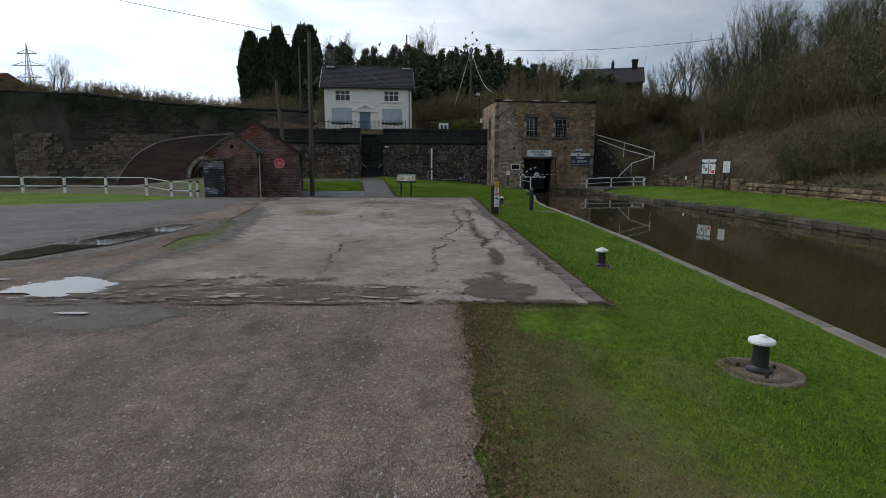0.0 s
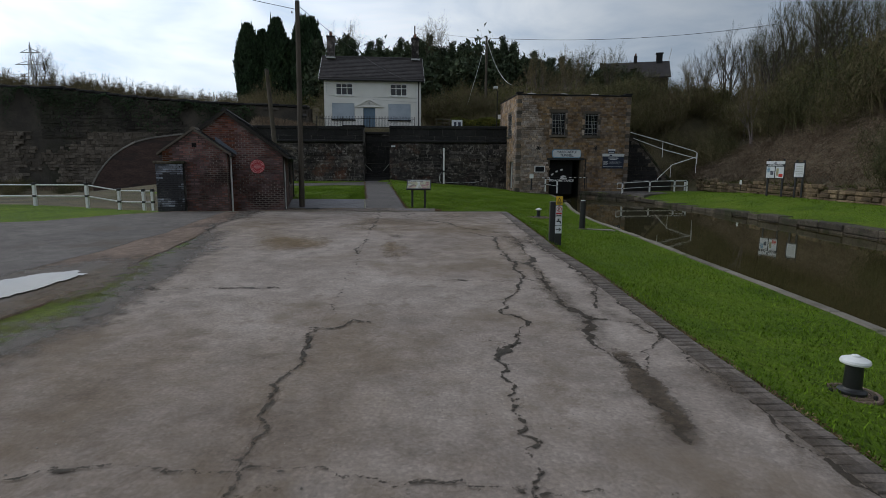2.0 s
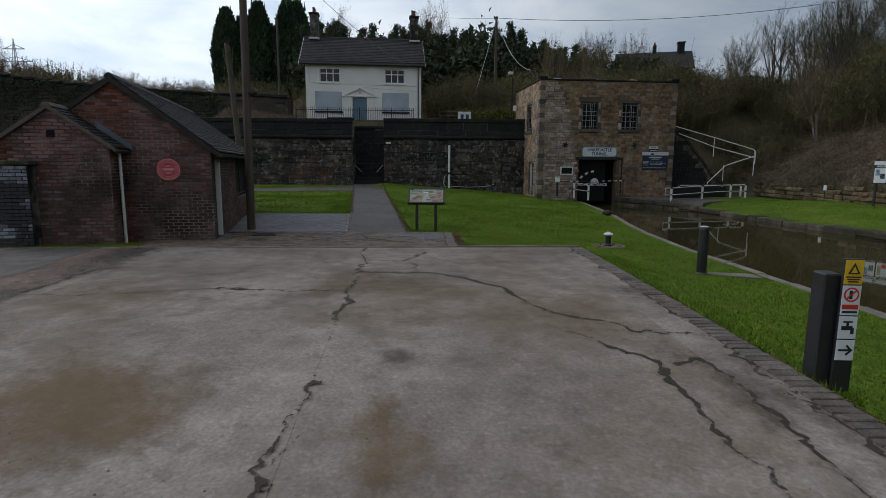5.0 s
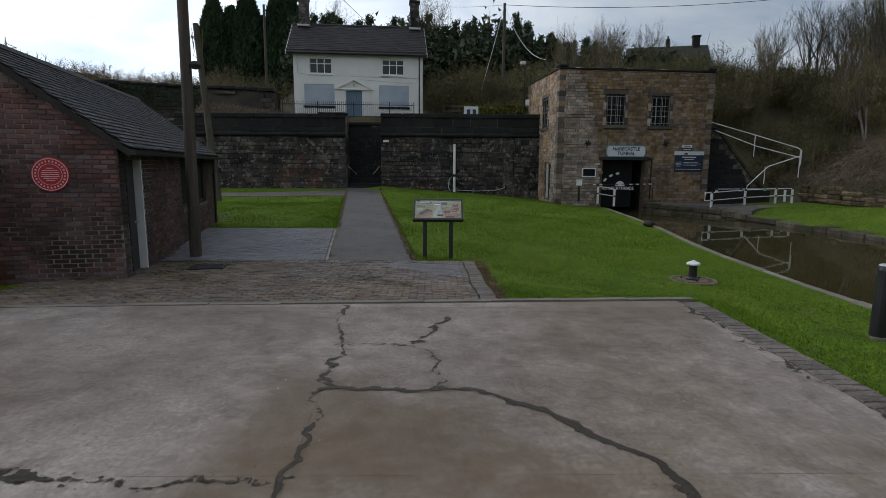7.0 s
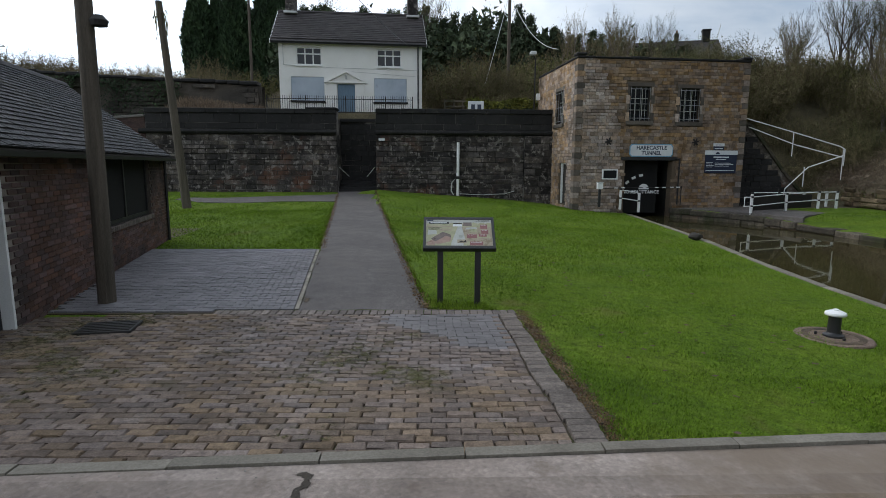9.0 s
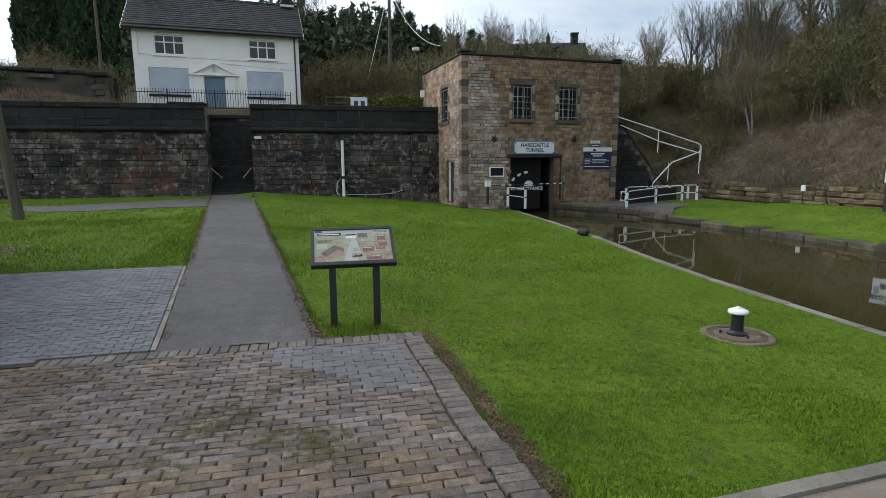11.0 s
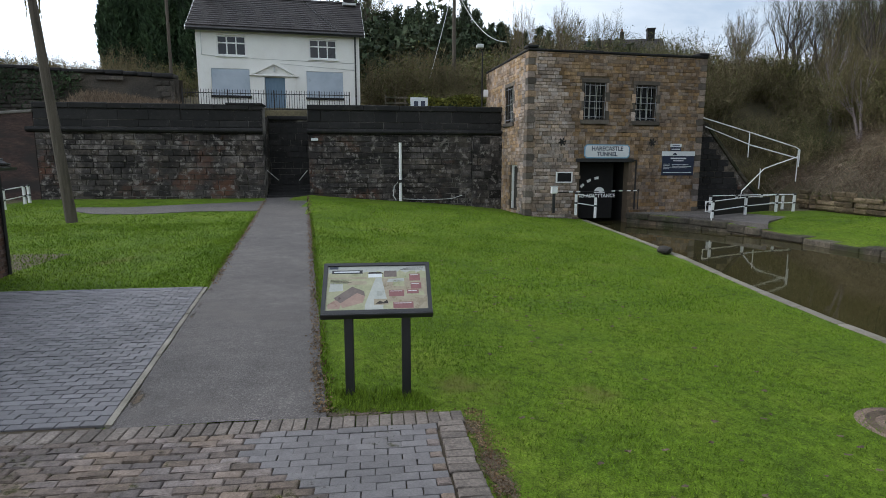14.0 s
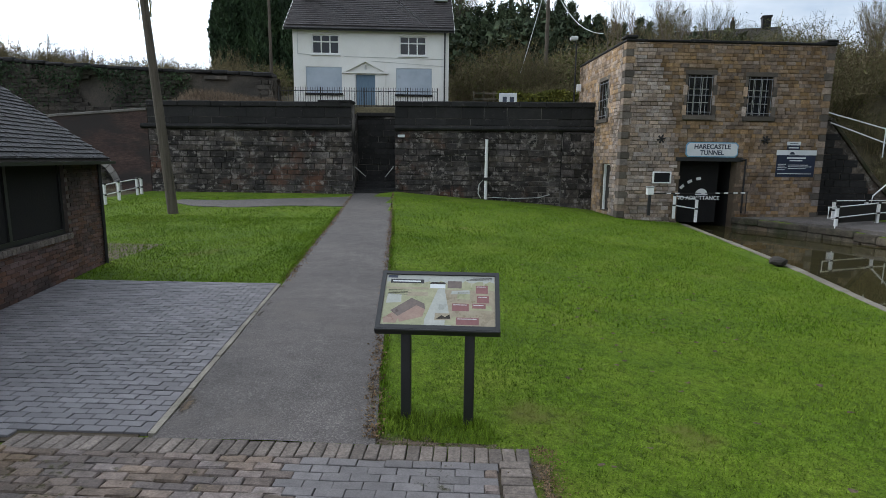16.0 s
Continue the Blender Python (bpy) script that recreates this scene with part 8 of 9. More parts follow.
keep = (c[:, 1] < 59.3) | (c[:, 2] > 6.2)
tri_bulk("foliage", leaf_tris(c[keep], 0.11), M["hedge"], hedge)

# ---- things on the lawns ----
# interpretation board on two legs
BZ = land(-1.55, 31.1)
lec = thing("lectern_board", "slanted printed interpretation board on two black legs", "sign", (-1.555, 31.1, BZ), -1)
for u in (-0.285, 0.285):
    part("leg", Shape().box(u - 0.045, u + 0.045, -0.04, 0.04, -0.2, 0.98, 0.006), M["black"], lec)
BM = Matrix.Translation((0, 0.06, 1.045)) @ Matrix.Rotation(radians(40), 4, "X")
fr = part("board_frame", holed(-0.545, 0.545, -0.235, 0.40, [(-0.505, 0.505, -0.195, 0.365)], -0.03, 0.03), M["black"], lec)
fr.matrix_local = BM @ Matrix.Rotation(radians(-90), 4, "X")
bk = part("back_panel", Shape().box(-0.535, 0.535, -0.225, 0.39, -0.028, 0.0), M["black"], lec)
bk.matrix_local = BM
part("front_lip", Shape().box(-0.55, 0.55, -0.255, -0.236, -0.045, 0.034, 0.006), M["black"], lec).matrix_local = BM
pr = part("printed_panel", Shape().box(-0.51, 0.51, -0.2, 0.37, 0.001, 0.014), M["paper"], lec, "printed bird's-eye picture panel")
pr.matrix_local = BM


def patch(poly, key, nm="print_patch", z=0.0155):
    """A printed area: a box (x0, x1, y0, y1) or an outline."""
    if not isinstance(poly[0], tuple):
        x0, x1, y0, y1 = poly
        poly = [(x0, y0), (x1, y0), (x1, y1), (x0, y1)]
    part(nm, Shape().prism(poly, 0.012, z, "z"), M[key], pr)


rq = random.Random(63)
patch((-0.5, 0.5, 0.285, 0.362), "print_grey", "print_sky")
for k in range(9):
    x = -0.5 + k * 0.112
    patch([(x, 0.2), (x + 0.12, 0.2), (x + 0.11, 0.27 + rq.uniform(0, 0.03)), (x + 0.06, 0.29 + rq.uniform(0, 0.02)), (x + 0.01, 0.265)], "print_green", "print_tree", 0.0156 + 0.0001 * (k % 2))
patch([(-0.5, -0.19), (-0.1, -0.19), (-0.02, 0.2), (-0.5, 0.2)], "print_green", "print_field", 0.0155)
patch([(0.1, -0.19), (0.5, -0.19), (0.5, 0.2), (0.04, 0.2)], "print_brown", "print_field", 0.0155)
patch([(-0.14, -0.19), (0.12, -0.19), (0.045, 0.21), (-0.015, 0.21)], "print_grey", "print_path", 0.0158)
for (x, y, w_, h_, key) in ((-0.48, 0.04, 0.14, 0.1, "print_grey"), (-0.3, 0.12, 0.2, 0.05, "print_brown"), (0.16, 0.1, 0.12, 0.08, "print_green"), (0.28, -0.02, 0.2, 0.05, "print_green"), (0.06, -0.18, 0.1, 0.09, "print_green"), (0.1, 0.15, 0.18, 0.05, "print_grey"), (-0.2, -0.18, 0.08, 0.1, "print_green")):
    patch([(x, y), (x + w_, y + rq.uniform(-0.01, 0.01)), (x + w_ * 0.95, y + h_), (x + w_ * 0.06, y + h_ * rq.uniform(0.8, 1.1))], key, "print_patch", 0.0161)
patch([(-0.43, -0.04), (-0.25, 0.1), (-0.2, 0.02), (-0.36, -0.1)], "print_roof", "print_roof", 0.0164)
patch([(-0.25, 0.1), (-0.13, 0.04), (-0.12, -0.02), (-0.2, 0.02)], "print_roof", "print_roof", 0.0166)
patch([(-0.36, -0.1), (-0.2, 0.02), (-0.12, -0.02), (-0.14, -0.1), (-0.34, -0.16)], "print_wall", "print_wall", 0.0164)
patch([(-0.49, -0.12), (-0.41, -0.06), (-0.35, -0.11), (-0.37, -0.17), (-0.48, -0.17)], "print_wall", "print_wall", 0.0163)
patch((-0.09, 0.05, 0.215, 0.262), "reflective", "print_house", 0.0164)
patch([(-0.1, 0.262), (0.06, 0.262), (0.04, 0.285), (-0.08, 0.285)], "wood_dark", "print_roof", 0.0166)
patch((0.07, 0.2, 0.22, 0.3), "print_roof", "print_house", 0.0164)
patch((-0.49, -0.1, 0.2, 0.222), "print_brown", "print_wall", 0.0163)
for q in ((0.33, 0.44, 0.165, 0.255), (0.34, 0.45, 0.06, 0.14), (0.12, 0.27, -0.03, 0.05), (0.16, 0.36, -0.175, -0.1), (0.3, 0.42, 0.0, 0.05)):
    patch(q, "print_red", "print_caption", 0.0166)
    patch((q[0] + 0.01, q[1] - 0.02, q[3] - 0.018, q[3] - 0.012), "reflective", "text_line", 0.017)
patch((-0.03, 0.12, -0.13, -0.06), "print_brown", "print_sketch", 0.0164)
patch([(-0.02, -0.12), (0.03, -0.08), (0.06, -0.1), (0.1, -0.07), (0.11, -0.115)], "wood_dark", "print_sketch", 0.0167)
patch((-0.49, -0.4, 0.328, 0.358), "navy", "logo_block", 0.0164)
patch((-0.46, -0.15, 0.268, 0.312), "black", "title_bar", 0.0168)
patch((-0.44, -0.18, 0.283, 0.298), "reflective", "text_line", 0.0172)
for k in range(4):
    patch((-0.47, -0.26 - 0.03 * (k % 2), 0.185 - 0.016 * k, 0.19 - 0.016 * k), "wood_dark", "text_line", 0.0167)
for k in range(3):
    patch((0.3 - 0.03 * k, 0.48, 0.34 - 0.014 * k, 0.345 - 0.014 * k), "wood_dark", "text_line", 0.0164)

# mooring bollards with white mushroom caps, on concrete pads


def bollard(x, y, pad_r, tilt, label):
    b = thing("mooring_bollard", label, "bollard", (x, y, land(x, y)), 0, group="canal bollards")
    z = 0.02
    part("pad", Shape().lathe([(pad_r, -0.2), (pad_r, 0.0), (pad_r * 0.97, 0.02)], 28), M["gravel"], b, "round concrete pad")
    part("ring_stain", ring(pad_r * 0.62, pad_r * 0.8, 0.015, 0.026, 28), M["earth"], b)
    part("base_plate", Shape().lathe([(0.15, z), (0.15, z + 0.03), (0.11, z + 0.05), (0.098, z + 0.07)], 24), M["black"], b)
    part("shaft", Shape().lathe([(0.096, z + 0.05), (0.09, z + 0.30), (0.096, z + 0.345)], 24), M["black"], b, smooth=True)
    part("cap", Shape().lathe([(0.10, z + 0.34), (0.148, z + 0.355), (0.155, z + 0.375), (0.145, z + 0.40), (0.09, z + 0.425), (0.045, z + 0.432), (0.042, z + 0.45), (0.02, z + 0.458)], 28), M["white"], b, "white painted cap", True)
    for a in range(3):
        part("bolt", Shape().lathe([(0.022, 0), (0.022, 0.04), (0.012, 0.05)], 8, (0.24 * math.cos(a * 2.1 + tilt), 0.24 * math.sin(a * 2.1 + tilt), z)), M["iron"], b)
    b.scale = (0.88, 0.88, 0.88)
    return b


bollard(3.53, 5.6, 0.5, 0.3, "black bollard with white cap on a worn pad")
bollard(3.6, 11.5, 0.30, 1.0, "black bollard with white cap beside the kerb lawn")
bollard(3.76, 30.28, 0.56, 0.5, "black bollard with white cap on a round concrete pad")
deposit("worn_patch", 2.5, 4.3, 5.2, 6.4, 0.0, lambda x, y: 0.3 + 1.0 * fbm(x, y, 2.4, 81) - ((x - 3.45) / 0.28) ** 2 - ((y - 5.8) / 0.2) ** 2, M["soilcrust"], None, "bare muddy patch worn in the lawn", "mud", 0.05, "structure", -0.6, 0.03)

# water-point post with four small signs
wp = thing("sign_post", "dark timber post and board carrying four small signs", "sign post", (2.17, 18.98, path_z(18.98) + 0.02), -4)
part("post", Shape().box(-0.19, -0.04, 0.02, 0.2, -0.1, 0.92, 0.012), M["black"], wp, "square black timber post")
part("board", Shape().box(-0.075, 0.085, -0.03, 0.0, -0.1, 1.06, 0.006), M["black"], wp)
for k, (z0, z1, key, nm) in enumerate(((0.845, 1.05, "yellow", "warning_sign"), (0.58, 0.835, "reflective", "prohibition_sign"), (0.375, 0.57, "reflective", "tap_sign"), (0.185, 0.365, "reflective", "arrow_sign"))):
    pl_ = part(nm, Shape().box(-0.07, 0.08, -0.036, -0.031, z0, z1, 0.002), M[key], wp)
    c_ = (z0 + z1) / 2
    if k == 0:
        part("triangle", Shape().prism([(-0.045, c_ - 0.015), (0.055, c_ - 0.015), (0.005, c_ + 0.08)], -0.039, -0.036), M["black"], pl_)
        part("triangle_inner", Shape().prism([(-0.022, c_ - 0.003), (0.032, c_ - 0.003), (0.005, c_ + 0.052)], -0.0405, -0.039), M["yellow"], pl_)
        for j in range(3):
            part("text_line", Shape().box(-0.055 + 0.01 * j, 0.065 - 0.01 * j, -0.039, -0.036, c_ - 0.045 - 0.02 * j, c_ - 0.034 - 0.02 * j), M["black"], pl_)
    elif k == 1:
        rg = part("ring", ring(0.049, 0.062, -0.001, 0.002, 28), M["signred"], pl_, "red prohibition ring")
        rg.matrix_local = Matrix.Translation((0.005, -0.0365, c_ + 0.05)) @ UP
        part("figure_bar", Shape().box(-0.012, 0.014, -0.0385, -0.036, c_ + 0.012, c_ + 0.085), M["black"], pl_)
        m = Matrix.Translation((0.005, 0, c_ + 0.05)) @ Matrix.Rotation(radians(45), 4, "Y")
        part("slash", Shape().box(-0.006, 0.006, -0.0395, -0.0375, -0.05, 0.05, 0, m), M["signred"], pl_)
        part("band", Shape().box(-0.06, 0.07, -0.0385, -0.036, c_ - 0.075, c_ - 0.035), M["signred"], pl_)
        part("text_line", Shape().box(-0.055, 0.065, -0.0385, -0.036, c_ - 0.108, c_ - 0.09), M["black"], pl_)
    elif k == 2:
        part("tap_body", Shape().box(-0.045, 0.045, -0.0385, -0.036, c_ - 0.02, c_ + 0.015), M["black"], pl_)
        part("tap_spout", Shape().box(0.03, 0.058, -0.0386, -0.036, c_ - 0.055, c_ - 0.0), M["black"], pl_)
        part("tap_stem", Shape().box(-0.008, 0.012, -0.0386, -0.036, c_ + 0.015, c_ + 0.045), M["black"], pl_)
        part("tap_handle", Shape().box(-0.035, 0.04, -0.0386, -0.036, c_ + 0.043, c_ + 0.058), M["black"], pl_)
    else:
        part("arrow_shaft", Shape().box(-0.05, 0.045, -0.0385, -0.036, c_ - 0.009, c_ + 0.009), M["black"], pl_)
        for sg in (1, -1):
            m = Matrix.Translation((0.055, 0, c_)) @ Matrix.Rotation(radians(45 * sg), 4, "Y")
            part("arrow_head", Shape().box(-0.06, 0.008, -0.0386, -0.036, -0.009, 0.009, 0, m), M["black"], pl_)
# black post by the water with its stone landing
bp = thing("mooring_post", "plain black timber post at the canal edge", "post", (4.76, 26.67, land(4.76, 26.67)))
part("post", Shape().lathe([(0.11, -0.2), (0.105, 1.02), (0.09, 1.08)], 16), M["black"], bp)
part("cap", Shape().lathe([(0.095, 1.08), (0.07, 1.1)], 16), M["galv"], bp)
part("collar", ring(0.11, 0.135, 0.0, 0.05, 16), M["coping"], bp)
s = Shape().prism([(4.85, 26.55), (5.85, 26.1), (5.87, 26.6), (4.85, 26.8)], land(5.3, 26.5) - 0.2, land(5.1, 26.5) + 0.03, "z")
solid("landing_slab", s, M["coping"], "flat stone slab beside the canal coping", "slab", "structure")


def pr_fence(name, posts, label, h=0.95, rails=(0.45, 0.88), caps=True, w=0.055, ends=(), bow=None):
    """White post-and-rail fence with black bands on the posts."""
    f = thing(name, label, "fence")
    for x, y, z in posts:
        p = part("post", Shape().box(x - w, x + w, y - w, y + w, z - 0.15, z + h, 0.012), M["white"], f)
        part("cap_band", Shape().box(x - w - 0.006, x + w + 0.006, y - w - 0.006, y + w + 0.006, z + h - 0.09, z + h + 0.015, 0.01), M["black"], p, "black painted top")
        part("rail_band", Shape().box(x - w - 0.006, x + w + 0.006, y - w - 0.006, y + w + 0.006, z + rails[0] - 0.04, z + rails[0] + 0.04, 0.006), M["black"], p, "black band")
    for a, b_ in zip(posts, posts[1:]):
        for rz in rails:
            part("rail", Shape().tube((a[0], a[1], a[2] + rz), (b_[0], b_[1], b_[2] + rz), 0.024, n=8), M["white"], f)
    return f


lf = [(-28.0, 26.9), (-26.0, 27.0), (-24.1, 27.1), (-22.1, 27.2), (-20.1, 27.25), (-18.1, 27.3), (-16.15, 27.4), (-14.25, 27.55)]
pr_fence("white_fence", [(x, y, 0.43) for x, y in lf] + [(-13.1, 27.7, 0.22), (-12.15, 27.7, 0.2), (-11.8, 27.7, 0.2)], "white post-and-rail fence with black-topped posts")
pr_fence("white_fence", [(-15.9, 47.2, 0.45), (-16.6, 49.1, 0.47), (-17.2, 51.0, 0.5), (-17.9, 53.6, 0.55), (-18.1, 54.3, 0.55)], "white railing beside the brick bridge")
FR = [(13.65, 49.0), (16.35, 50.5), (18.8, 51.55), (19.9, 51.7)]
pr_fence("white_fence", [(x, y, land(x, y)) for x, y in FR], "white railing on the paved towpath by the tunnel", 0.92)
fe = thing("rail_end", "squared white rail end beside the canal", "railing")
zz = land(13.65, 49.0)
part("rail", Shape().path([(13.65, 49.0, zz + 0.88), (13.15, 48.75, zz + 0.88), (13.15, 48.75, zz + 0.45), (13.65, 49.0, zz + 0.45)], 0.024, 8), M["white"], fe)
pr_fence("white_fence", [(x, y, 0.05) for x, y in ((15.4, 51.9), (17.1, 52.3), (18.8, 52.7), (20.3, 53.0))], "white railing behind the towpath", 0.9)
pr_fence("white_fence", [(8.1, 51.45, 0.2), (9.05, 51.35, 0.06)], "short white railing beside the tunnel mouth", 0.95)
so = thing("solid_panel", "dark mesh panel fixed behind white railings", "panel", (16.3, 50.55, 0.05), 27.0)
part("panel", Shape().box(-2.6, 2.6, 0.05, 0.08, 0.12, 0.82), M["iron"], so)

# dark wing wall and the white stair rail right of the tunnel house
wing = thing("wing_wall", "dark sloping stone wing wall beside the tunnel house", "wall", kind="structure")
part("wall_core", Shape().prism([(15.0, -0.3), (19.6, -0.3), (19.4, 0.8), (18.3, 1.95), (17.2, 3.3), (16.1, 4.6), (15.0, 4.75)], 54.0, 54.5), M["soot"], wing)
wb = [k for k in courses(15.1, 19.4, 0.0, 4.7, 0.3, 0.6, random.Random(3), 0.35, 0.2) if k[1] + 0.15 < 4.75 - max(0, (k[0] + 0.25 - 16.0)) * 1.2]
LAYING.append((wb, Matrix.Translation((0, 54.0, 0)), wing, "stone", "sootcap", 0.04, 0.014, 0.01))
for (x0, z0), (x1, z1) in zip([(15.0, 4.8), (16.1, 4.65), (17.2, 3.35), (18.3, 2.0)], [(16.1, 4.65), (17.2, 3.35), (18.3, 2.0), (19.5, 0.75)]):
    d = Vector((x1 - x0, 0, z1 - z0))
    m = Matrix.Translation((x0, 53.9, z0)) @ Matrix.Rotation(-math.atan2(d.z, d.x), 4, "Y")
    part("coping_stone", Shape().box(0.005, d.length - 0.005, 0, 0.7, -0.02, 0.14, 0.02, m), M["bankstone"], wing)
st = thing("stair_rail", "long white tubular stair handrail on the bank", "handrail")
part("upper_rail", Shape().path([(15.6, 53.6, 5.0), (18.4, 53.6, 4.25), (21.1, 53.4, 3.45), (21.35, 53.4, 3.3), (21.35, 53.4, 2.4)], 0.03, 8), M["white"], st)
part("lower_rail", Shape().path([(15.9, 53.6, 4.5), (18.6, 53.6, 3.55), (21.3, 53.4, 2.85)], 0.03, 8), M["white"], st)
part("return_rail", Shape().path([(21.2, 53.3, 2.95), (19.2, 53.2, 2.3), (18.0, 53.2, 1.1), (17.9, 53.2, 0.4)], 0.03, 8), M["white"], st)
for x, z0, z1 in ((18.4, 2.9, 4.25), (19.2, 1.2, 2.3), (21.35, 1.6, 3.3)):
    part("upright", Shape().tube((x, 53.5, z0), (x, 53.5, z1), 0.026), M["white"], st)

# towpath apron
sheet("towpath_apron", [(11.4, 52.3), (12.5, 51.0), (13.75, 48.7), (14.4, 46.3), (15.4, 47.6), (17.5, 49.2), (20.5, 50.6), (21.3, 52.6), (20.5, 54.0), (15.2, 53.9), (15.2, 52.9)], 0.085, M["tarmac"], "grey tarmac towpath apron by the tunnel", "pavement", 0.2, 0.03, 0.5)

# information boards on the far bank
def info(x, y, rz, w, z0, z1, label, papers, header):
    b = thing("information_board", label, "sign", (x, y, land(x, y)), rz)
    for u in (-w / 2 + 0.12, w / 2 - 0.12):
        part("leg", Shape().box(u - 0.05, u + 0.05, 0.0, 0.09, -0.2, z1 + 0.14, 0.008), M["black"], b)
    part("board", Shape().box(-w / 2, w / 2, -0.05, 0.0, z0, z1, 0.006), M["black"], b)
    if header:
        hd_ = part("header", Shape().box(-w / 2, w / 2, -0.06, -0.051, z1 - 0.18, z1, 0.002), M["reflective"], b, "white header strip")
        part("emblem", Shape().prism([(0.09 * math.cos(math.pi * i / 8), z1 - 0.15 + 0.08 * math.sin(math.pi * i / 8)) for i in range(9)], -0.064, -0.06), M["navy"], hd_)
        words("INFORMATION", 0.13, Matrix.Translation((0, -0.054, z1 - 0.255)) @ UP, M["reflective"], b, 0.002, 0.003)
    for u0, u1, a, c, key in papers:
        part("notice", Shape().box(u0, u1, -0.056, -0.051, a, c, 0.001), M[key], b)
    return b


info(20.4, 40.65, -60, 1.14, 1.12, 2.2, "black information board with white header and notices", [(-0.53, -0.03, 1.16, 1.86, "reflective"), (0.03, 0.53, 1.16, 1.86, "reflective"), (-0.48, -0.3, 1.5, 1.8, "signblue"), (-0.28, -0.09, 1.35, 1.6, "navy")], True)
b2 = info(20.9, 39.1, -60, 0.64, 1.2, 2.12, "narrow notice board with one white sheet", [(-0.26, 0.26, 1.26, 2.06, "reflective")], False)
for k in range(6):
    part("text_line", Shape().box(-0.2, 0.2, -0.059, -0.056, 1.36 + k * 0.1, 1.39 + k * 0.1), M["print_grey"], b2)
rb = [o for o in bpy.data.objects if o.name == "information_board"][0]
part("red_notice", Shape().box(0.24, 0.48, -0.06, -0.0565, 1.22, 1.42), M["signred"], rb)
part("green_notice", Shape().box(0.08, 0.22, -0.06, -0.0565, 1.3, 1.75), M["print_green"], rb)
sm = thing("small_marker", "small white marker plate on the rubble wall", "sign", (21.0, 45.6, land(21.0, 45.6)))
part("plate", Shape().box(-0.02, 0.02, -0.12, 0.12, 0.6, 0.88, 0.004), M["white"], sm)
part("stem", Shape().box(-0.015, 0.015, -0.02, 0.02, -0.1, 0.6), M["wood_dark"], sm)

# rocks at the canal bend and stray bits on the yard
def rock(name, x, y, z, r, seed, key, label, cat, flat=0.6):
    rs = random.Random(seed)
    b = bmesh.new()
    bmesh.ops.create_icosphere(b, subdivisions=2, radius=r)
    for v in b.verts:
        v.co *= 1 + 0.3 * noise.noise(v.co / r * 1.3 + Vector((seed, 0, 0)))
        v.co.z *= flat
    me = bpy.data.meshes.new(name)
    b.to_mesh(me)
    b.free()
    me.materials.append(M[key])
    ob = new(name, me)
    ob.location = (x, y, z)
    return tagged(ob, label, cat)


rock("rock", 7.2, 41.4, -0.08, 0.22, 4, "wood_dark", "dark clump of stones at the canal bend", "rock")
rock("rock", 7.5, 41.75, -0.12, 0.15, 9, "wood_dark", "dark stone at the canal bend", "rock")

# ---- poles, wires and lamps ----


def wood_pole(x, y, z0, top, r0, r1, lean, label):
    p = thing("utility_pole", label, "pole", (x, y, z0), 0, group="wooden poles")
    part("shaft", Shape().tube((0, 0, -0.3), (lean[0], lean[1], top - z0), r0, r1, 14), M["pole"], p)
    part("cap", Shape().lathe([(r1 * 1.1, 0), (r1 * 0.9, 0.06)], 12, (lean[0], lean[1], top - z0)), M["iron"], p)
    return p


p1 = wood_pole(-6.82, 31.0, 0.25, 9.0, 0.125, 0.095, (0.08, 0, 0), "weathered wooden pole beside the brick shed")
part("fitting", Shape().lathe([(0.02, -0.09), (0.1, -0.07), (0.12, 0.0), (0.06, 0.07)], 12, (0.24, -0.02, 4.0)), M["iron"], p1)
part("bracket", Shape().tube((0.02, 0, 4.02), (0.24, -0.02, 4.05), 0.015), M["iron"], p1)
part("insulator", Shape().lathe([(0.03, 0), (0.04, 0.06), (0.02, 0.1)], 8, (-0.16, 0, 8.3)), M["galv"], p1)
p2 = wood_pole(-12.3, 46.6, 0.42, 8.75, 0.19, 0.13, (-0.62, 0, 0), "leaning old wooden pole on the lawn")
s = Shape()
for k in range(26):
    a = rnd.uniform(0, 6.28)
    s.tube((-0.6 + 0.2 * math.cos(a), 0.2 * math.sin(a), 8.1 - rnd.random() * 1.1), (-0.6 + 0.28 * math.cos(a), 0.28 * math.sin(a), 8.3 - rnd.random() * 1.4), 0.02, 0.01, 4)
part("ivy_stub", s, M["twig_dark"], p2)
p3 = wood_pole(4.45, 68.4, land(4.45, 68.4), 15.9, 0.15, 0.12, (0, 0, 0), "dark pole carrying the overhead wires")
p4 = wood_pole(-4.4, 92, land(-4.4, 92), 22.6, 0.13, 0.1, (0, 0, 0), "distant pole among the pines")
p5 = wood_pole(-16.5, 70.0, land(-16.5, 70), 16.0, 0.12, 0.1, (0, 0, 0), "thin pole before the cypresses")


def wire(a, b_, sag, r=0.014, label="overhead wire across the sky", n=14, key="black"):
    a, b_ = Vector(a), Vector(b_)
    pts = [a + (b_ - a) * (i / n) - Vector((0, 0, sag * 4 * (i / n) * (1 - i / n))) for i in range(n + 1)]
    t = thing("overhead_wire", label, "cable")
    part("strand", Shape().path([tuple(p) for p in pts], r, 5), M[key], t)


